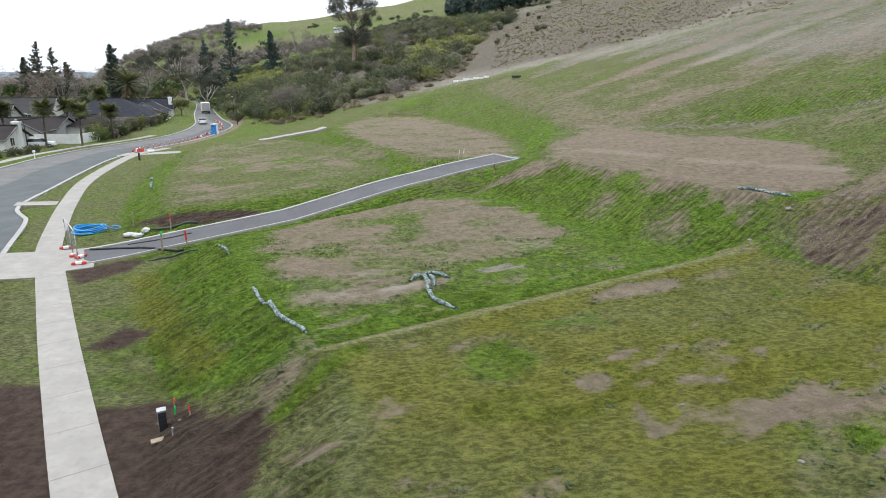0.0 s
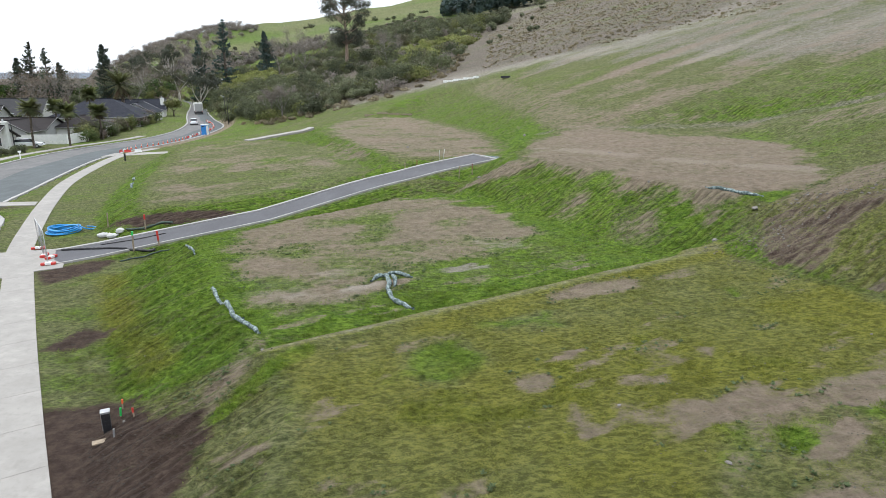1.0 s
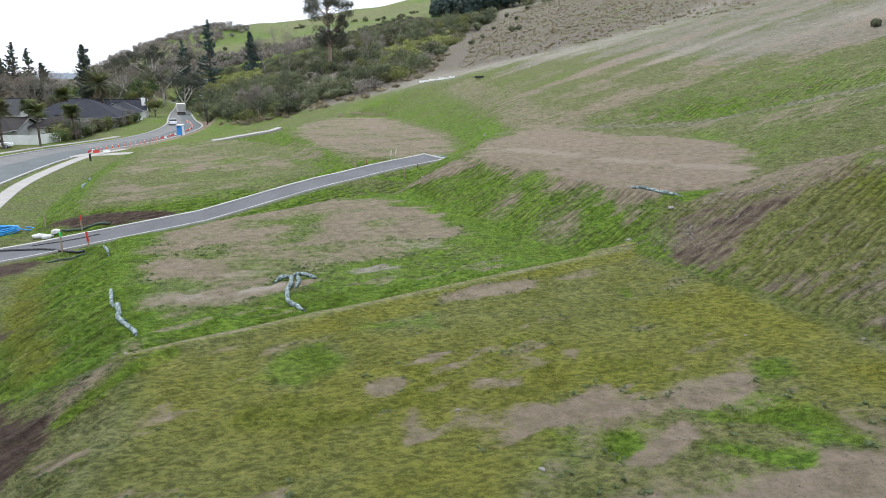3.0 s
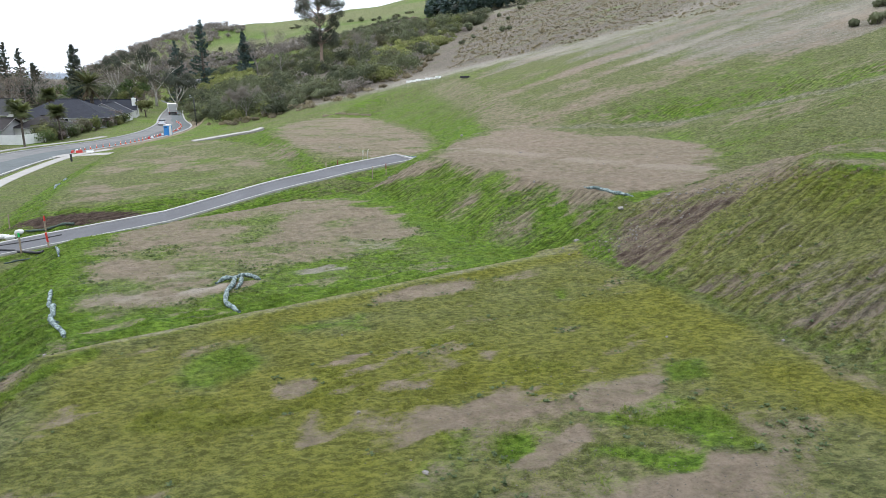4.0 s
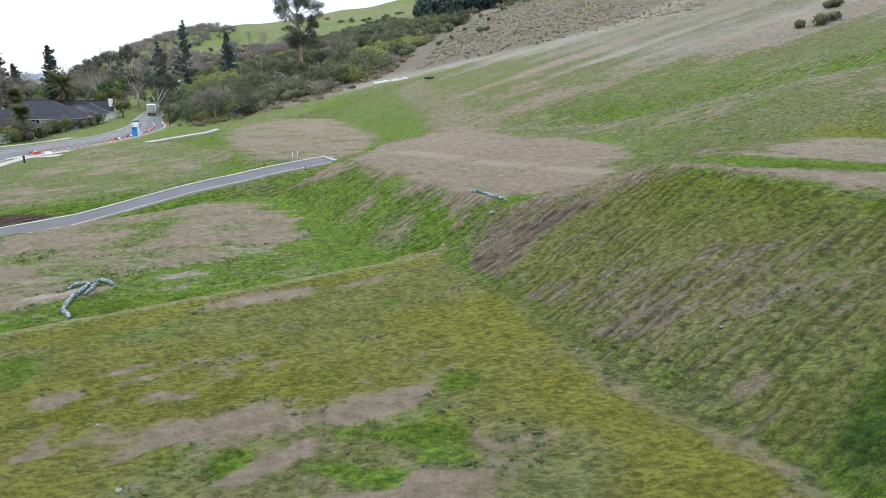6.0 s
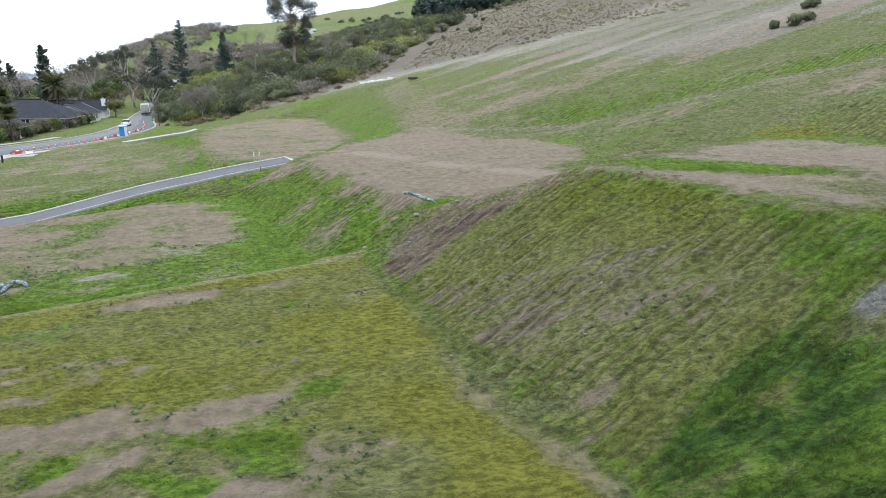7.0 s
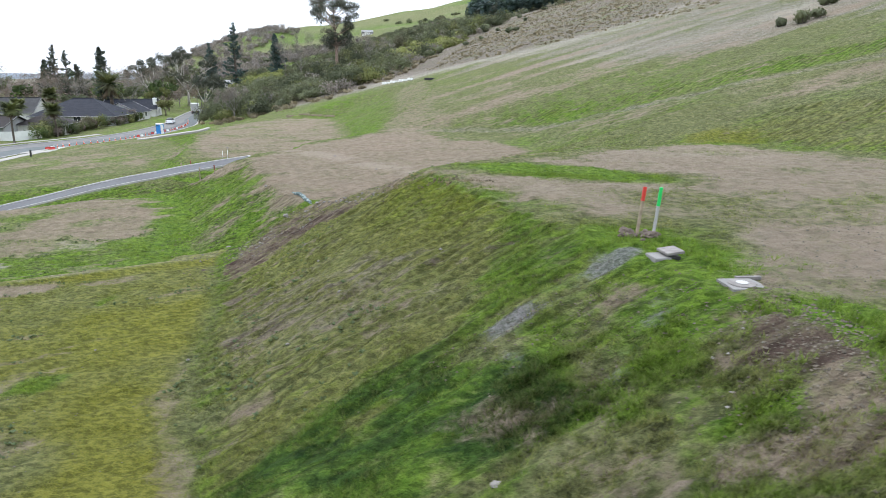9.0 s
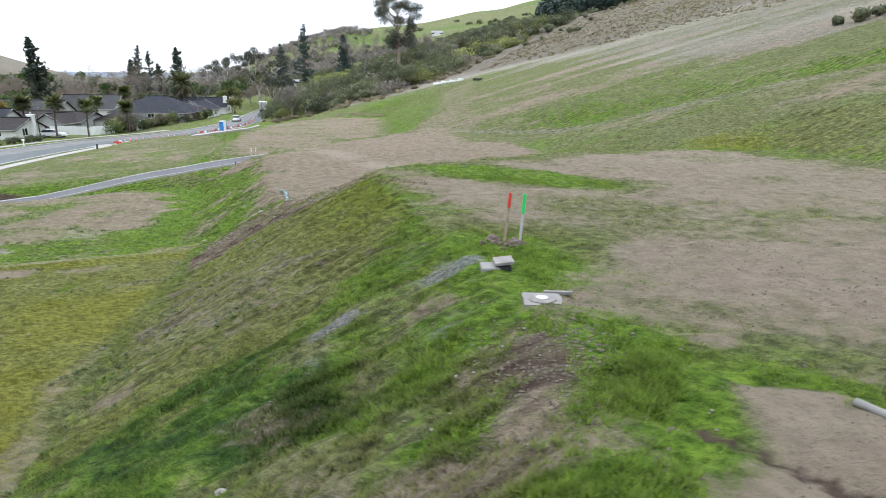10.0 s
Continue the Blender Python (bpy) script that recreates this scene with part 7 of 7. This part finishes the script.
works = resample(smooth_line([(-47.9, 95.5), (-48.6, 101.0), (-47.6, 108.0), (-47.2, 116.0), (-47.8, 124.0), (-48.6, 131.0), (-49.8, 139.0), (-52.4, 148.0), (-56.2, 157.0), (-60.8, 166.0)], 1.0), 48)
for i, (px, py) in enumerate(works):
    a, b = works[max(i - 1, 0)], works[min(i + 1, 47)]
    ang = math.degrees(math.atan2(b[1] - a[1], b[0] - a[0]))
    if i % 4 in (0, 1) and i > 14 or i < 2:
        water_barrier(px, py, ang, i % 4 == 1, "white plastic road barrier along the works" if i % 4 == 1 else "red plastic road barrier along the works")
    else:
        cone(px, py)
water_barrier(-46.4, 94.6, 10, False, "red plastic road barrier across the footpath")
water_barrier(-45.0, 95.0, 14, True, "white plastic road barrier across the footpath")

t = thing("portable_toilet", (-46.6, 127.0, ground_at(-46.6, 127.0)), "blue portable toilet cabin with a pale door", "portable toilet", turn=75)
part("body", box(-0.55, 0.55, -0.55, 0.55, 0.1, 2.1, 0.05), BLUE_CABIN, t)
part("roof", box(-0.58, 0.58, -0.58, 0.58, 2.1, 2.3, 0.08), WHITE, t, "translucent white roof")
part("skid", box(-0.6, 0.6, -0.5, 0.5, -0.05, 0.1, 0.02), DARK, t)
door_p = part("door", box(-0.36, 0.36, -0.59, -0.55, 0.15, 2.0, 0.015), WHITE, t, "pale door")
part("handle", box(0.22, 0.28, -0.63, -0.59, 1.0, 1.15, 0.006), DARK, door_p)
for sx in (-0.56, 0.56):
    part("vent", box(sx - 0.015, sx + 0.015, -0.3, 0.3, 1.75, 1.95, 0.004), DARK, t)


def wheel(parent, x, y, r, w=0.2):
    tyre = part("wheel", tube([(x - w / 2, y, r), (x - w * 0.3, y, r), (x + w * 0.3, y, r), (x + w / 2, y, r)], [r * 0.88, r, r, r * 0.88], 16), TYRE, parent, "black tyre")
    part("rim", tube([(x - w * 0.52, y, r), (x + w * 0.52, y, r)], r * 0.6, 12), GALV, tyre, "silver rim")


def car(at, turn, label, l=4.4, w=1.75):
    """A hatchback; its nose points along +y."""
    t = thing("car", at, label, "car", "parked vehicles", turn=turn)
    bm = bmesh.new()
    side = [(-l / 2, 0.35), (-l / 2 + 0.05, 0.85), (-l / 2 + 0.2, 1.0), (l / 2 - 1.5, 0.95), (l / 2 - 0.25, 0.78), (l / 2, 0.6), (l / 2, 0.32)]
    a = [bm.verts.new((-w / 2, y, z)) for y, z in side]
    b = [bm.verts.new((w / 2, y, z)) for y, z in side]
    n = len(side)
    for i in range(n):
        bm.faces.new((a[i], b[i], b[(i + 1) % n], a[(i + 1) % n]))
    bm.faces.new(a)
    bm.faces.new(b[::-1])
    bmesh.ops.recalc_face_normals(bm, faces=bm.faces)
    bmesh.ops.bevel(bm, geom=list(bm.edges), offset=0.06, segments=2, affect="EDGES")
    part("body", bm, CAR_WHITE, t)
    bm = bmesh.new()
    base, top = [(-l / 2 + 0.15, 0.98), (l / 2 - 1.35, 0.93)], [(-l / 2 + 0.65, 1.42), (l / 2 - 2.1, 1.44)]
    lo = [bm.verts.new((sx * (w / 2 - 0.06), y, z)) for y, z in base for sx in (-1, 1)]
    hi = [bm.verts.new((sx * (w / 2 - 0.24), y, z)) for y, z in top for sx in (-1, 1)]
    for f in ((0, 1), (1, 3), (3, 2), (2, 0)):
        bm.faces.new((lo[f[0]], lo[f[1]], hi[f[1]], hi[f[0]]))
    bm.faces.new((hi[0], hi[1], hi[3], hi[2]))
    bmesh.ops.recalc_face_normals(bm, faces=bm.faces)
    part("cabin_glass", bm, GLASS, t, "dark glass")
    part("roof", box(-w / 2 + 0.22, w / 2 - 0.22, -l / 2 + 0.62, l / 2 - 2.05, 1.41, 1.47, 0.025), CAR_WHITE, t)
    for sx in (-1, 1):
        for sy in (-l / 2 + 0.8, l / 2 - 0.85):
            wheel(t, sx * (w / 2 - 0.08), sy, 0.31)
        part("tail_lamp", box(sx * (w / 2 - 0.18) - 0.1, sx * (w / 2 - 0.18) + 0.1, -l / 2 - 0.02, -l / 2 + 0.06, 0.68, 0.9, 0.01), TAIL, t, "red tail lamp")
        part("headlamp", box(sx * (w / 2 - 0.25) - 0.16, sx * (w / 2 - 0.25) + 0.16, l / 2 - 0.2, l / 2 - 0.02, 0.6, 0.74, 0.02), GLASS, t, "headlamp glass")
    part("rear_bumper", box(-w / 2 + 0.03, w / 2 - 0.03, -l / 2 - 0.06, -l / 2 + 0.05, 0.35, 0.58, 0.03), CAR_WHITE, t)
    return t


car((-60.0, 155.5, lev(-60, 155.5) - 0.1), 22, "white hatchback parked at the kerb of the street")
car((-66.0, 101.6, z_street(-66.0, 101.6)), -70, "white car parked on a front driveway")

t = thing("box_truck", (-75.8, 200.0, lev(-75.8, 200) - 0.1), "white box-bodied truck parked at the kerb of the street", "truck", "parked vehicles", turn=24)
part("cargo_box", box(-1.2, 1.2, -3.2, 1.6, 0.9, 3.4, 0.06), WHITE, t)
part("cab", box(-1.05, 1.05, 1.65, 3.2, 0.5, 2.4, 0.15), CAR_WHITE, t)
part("windscreen", box(-0.95, 0.95, 3.19, 3.22, 1.5, 2.2, 0.005), GLASS, t)
part("chassis", box(-0.9, 0.9, -3.1, 3.0, 0.45, 0.9, 0.04), DARK, t)
part("rear_door", box(-1.1, 1.1, -3.24, -3.2, 1.0, 3.3, 0.01), FASCIA, t, "grey rear door")
part("rear_bumper", box(-1.1, 1.1, -3.35, -3.15, 0.4, 0.62, 0.02), DARK, t)
for sx in (-1, 1):
    for sy in (-2.0, 2.3):
        wheel(t, sx * 0.98, sy, 0.42, 0.28)
    part("tail_lamp", box(sx * 0.95 - 0.12, sx * 0.95 + 0.12, -3.38, -3.34, 0.66, 0.86, 0.005), TAIL, t, "red tail lamp")


def lamp_post(x, y, h, turn):
    t = thing("street_lamp", (x, y, z_street(x, y)), "slender dark street lamp post at the roadside", "street lamp", "street lamps", turn=turn)
    part("pole", tube([(0, 0, -0.2), (0, 0, h * 0.5), (0, 0, h)], [0.09, 0.07, 0.05], 8), DARK, t)
    part("arm", tube([(0, 0, h - 0.1), (0.6, 0, h + 0.05), (1.1, 0, h + 0.08)], 0.035, 6), DARK, t)
    part("lantern", box(0.8, 1.4, -0.12, 0.12, h + 0.02, h + 0.14, 0.03), GALV, t)
    part("base_flange", tube([(0, 0, 0), (0, 0, 0.12)], 0.16, 8), DARK, t)
    return t


lamp_post(-49.5, 150.0, 6.5, 150)
lamp_post(-53.5, 160.0, 6.5, 150)
lamp_post(-66.5, 99.0, 5.5, -30)
t = thing("mailbox", (-57.4, 86.5, z_street(-57.4, 86.5)), "white letterbox on a post beside the street", "letterbox")
part("post", box(-0.05, 0.05, -0.05, 0.05, -0.2, 0.9, 0.01), WHITE, t)
part("box", box(-0.13, 0.13, -0.18, 0.18, 0.8, 1.08, 0.04), WHITE, t)
part("slot", box(-0.136, -0.13, -0.1, 0.1, 0.96, 1.0, 0.0), DARK, t)

# ---- concrete pads and oddments on the upper lots ----
side_path = tagged(new("service_strip"), "narrow pale concrete strip laid across the grass", "concrete strip", kind="structure")
strip = resample(STRIP, 7)
rise = [max(ground_at(p[0] + dx, p[1] + dy) for dx in (-0.8, 0, 0.8) for dy in (-0.8, 0, 0.8)) + 0.06 for p in strip]
for (a, za), (b, zb) in zip(zip(strip, rise), zip(strip[1:], rise[1:])):
    d = (Vector(b) - Vector(a)).normalized()
    nrm = Vector((-d.y, d.x)) * 0.75
    q = [Vector(a) + d * 0.02 - nrm, Vector(b) - d * 0.02 - nrm, Vector(b) - d * 0.02 + nrm, Vector(a) + d * 0.02 + nrm]
    slab("slab", [tuple(v) for v in q], lambda x, y: za + (zb - za) * (Vector((x, y)) - Vector(a)).dot(d) / math.dist(a, b), side_path, thick=0.6)
for k in range(7):
    q = k / 6
    px, py = 2.2 + 5.6 * q, 122.6 - 3.8 * q
    tagged(part("concrete_block", box(-0.45, 0.45, -0.3, 0.3, -0.1, 0.30 - 0.12 * (k % 2), 0.03, pose(*on(px, py, 0.08), 0, 0, -30 + 7 * math.sin(k * 3))), WHITE, None), "white concrete block lined up on the upper terrace", "concrete block", "terrace blocks")
t = thing("water_trough", on(12.4, 110.0), "long dark water trough on the upper terrace", "trough", turn=-15, size=0.62)
for y0, y1 in ((-0.5, -0.42), (0.42, 0.5)):
    part("side", box(-1.3, 1.3, y0, y1, 0, 0.6, 0.02), DARK, t)
for x0, x1 in ((-1.3, -1.22), (1.22, 1.3)):
    part("end", box(x0, x1, -0.42, 0.42, 0, 0.6, 0.02), DARK, t)
part("bottom", box(-1.22, 1.22, -0.42, 0.42, 0.02, 0.2, 0.01), DARK, t)
for k in range(5):
    tagged(part("retaining_plank", box(-0.95, 0.95, -0.06, 0.06, -0.15, 0.22, 0.01, pose(*on(-12.6 + 2.0 * k, 105.6 + 0.45 * k), 0, 0, 12)), TIMBER, None), "dark timber plank edging the terrace", "timber plank", "edging planks")

# ---- the far side of the bay, beyond the valley mouth ----
ridge_v, ridge_f = [], []
for i in range(61):
    x = -3600 + i * 40
    h = 14 + 22 * float(fbm(np.array([x / 300.0]), np.array([3.3]), 81, 3)[0])
    ridge_v += [(x, 3000 + 0.1 * x, -30), (x, 3000 + 0.1 * x, h), (x, 3300 + 0.1 * x, -30)]
    if i:
        a = 3 * i
        ridge_f += [(a - 3, a, a + 1, a - 2), (a - 2, a + 1, a + 2, a - 1)]
# the pale blue is haze put into the hills' own colour
solid("distant_hills", mesh_from("distant_hills", ridge_v, ridge_f, plain("hazy_blue_hills", (0.34, 0.39, 0.45), 1.0, vary=0.15, scale=0.004, grain=0.02, bump=0), True), "low hills across the bay, blue with painted haze", "hills", kind="structure")

# ---- dry seed heads along the crest of the high bank ----
rc = np.random.default_rng(15)
q = rc.uniform(size=60)
thicket("crest_grass", 21.2 + 3.6 * q + rc.normal(size=60) * 0.25, 25.2 - 3.4 * q + rc.normal(size=60) * 0.25, (0.14, 0.30), (0.9, 1.4), STRAW, "pale dry seed-head grass along the crest of the bank", rc, 60, 0.05, "grass")


# ---- crumbled earth on the fresh cuts ----
def crumbs(name, spots, size, colour, label, seed):
    """Loose lumps of earth, far too many to count, half sunk in the ground."""
    rng = np.random.default_rng(seed)
    x = np.concatenate([cx + rng.normal(size=n) * rx for cx, cy, rx, ry, n in spots])
    y = np.concatenate([cy + rng.normal(size=n) * ry for cx, cy, rx, ry, n in spots])
    ok = sample(quiet, x, y) > 0.6
    x, y = x[ok], y[ok]
    n = len(x)
    r = size * rng.uniform(0.35, 1.0, n) ** 1.6
    base = np.array([(1, 0, 0), (0, 1, 0), (-1, 0, 0), (0, -1, 0), (0, 0, 0.8), (0, 0, -0.5)], float)
    v = base[None] * r[:, None, None] * rng.uniform(0.6, 1.4, (n, 6, 1))
    a = rng.uniform(0, math.tau, n)
    c, s = np.cos(a)[:, None], np.sin(a)[:, None]
    v = np.stack([v[..., 0] * c - v[..., 1] * s + x[:, None], v[..., 0] * s + v[..., 1] * c + y[:, None], v[..., 2] + sample(gz, x, y)[:, None] + 0.2 * r[:, None]], -1).reshape(-1, 3)
    tri = np.array([(0, 1, 4), (1, 2, 4), (2, 3, 4), (3, 0, 4), (1, 0, 5), (2, 1, 5), (3, 2, 5), (0, 3, 5)])
    f = (np.arange(n)[:, None, None] * 6 + tri[None]).reshape(-1, 3)
    m = Mat(name, 0.95)
    m.colour(m.mix(m.island(), tuple(k * 0.6 for k in colour), tuple(k * 1.5 for k in colour)))
    return solid(name, mesh_from(name, v, f.tolist(), m.m), label, "earth", kind="stuff")


crumbs("spoil_crumbs", ((29.6, 10.3, 0.5, 0.9, 1100), (29.3, 8.7, 0.6, 0.6, 500), (27.6, 11.5, 0.9, 1.2, 400), (26.0, 12.4, 0.9, 0.5, 300)), 0.030, (0.105, 0.088, 0.066), "crumbled brown earth on the disturbed corner slope", 31)
crumbs("bank_crumbs", ((16.0, 25.6, 1.3, 1.0, 1500), (18.6, 25.6, 1.6, 0.9, 900), (5.2, 43.2, 2.0, 0.6, 400), (10.4, 31.6, 1.2, 1.4, 500)), 0.042, (0.105, 0.082, 0.066), "crumbled brown earth on the bare bank", 32)
crumbs("soil_crumbs", ((-7.6, 13.8, 1.7, 2.0, 1800), (-14.0, 15.0, 1.4, 2.4, 700), (-13.4, 23.4, 0.6, 0.8, 200)), 0.036, (0.050, 0.040, 0.032), "dark crumbled topsoil beside the footpath", 33)
crumbs("lot_crumbs", ((12.0, 11.6, 3.0, 2.0, 900), (-3.0, 25.0, 3.0, 2.0, 600), (33.0, 13.0, 2.0, 4.0, 900), (16.0, 36.0, 4.0, 5.0, 900)), 0.028, (0.130, 0.120, 0.095), "small lumps of dry earth on the bare lots", 34)
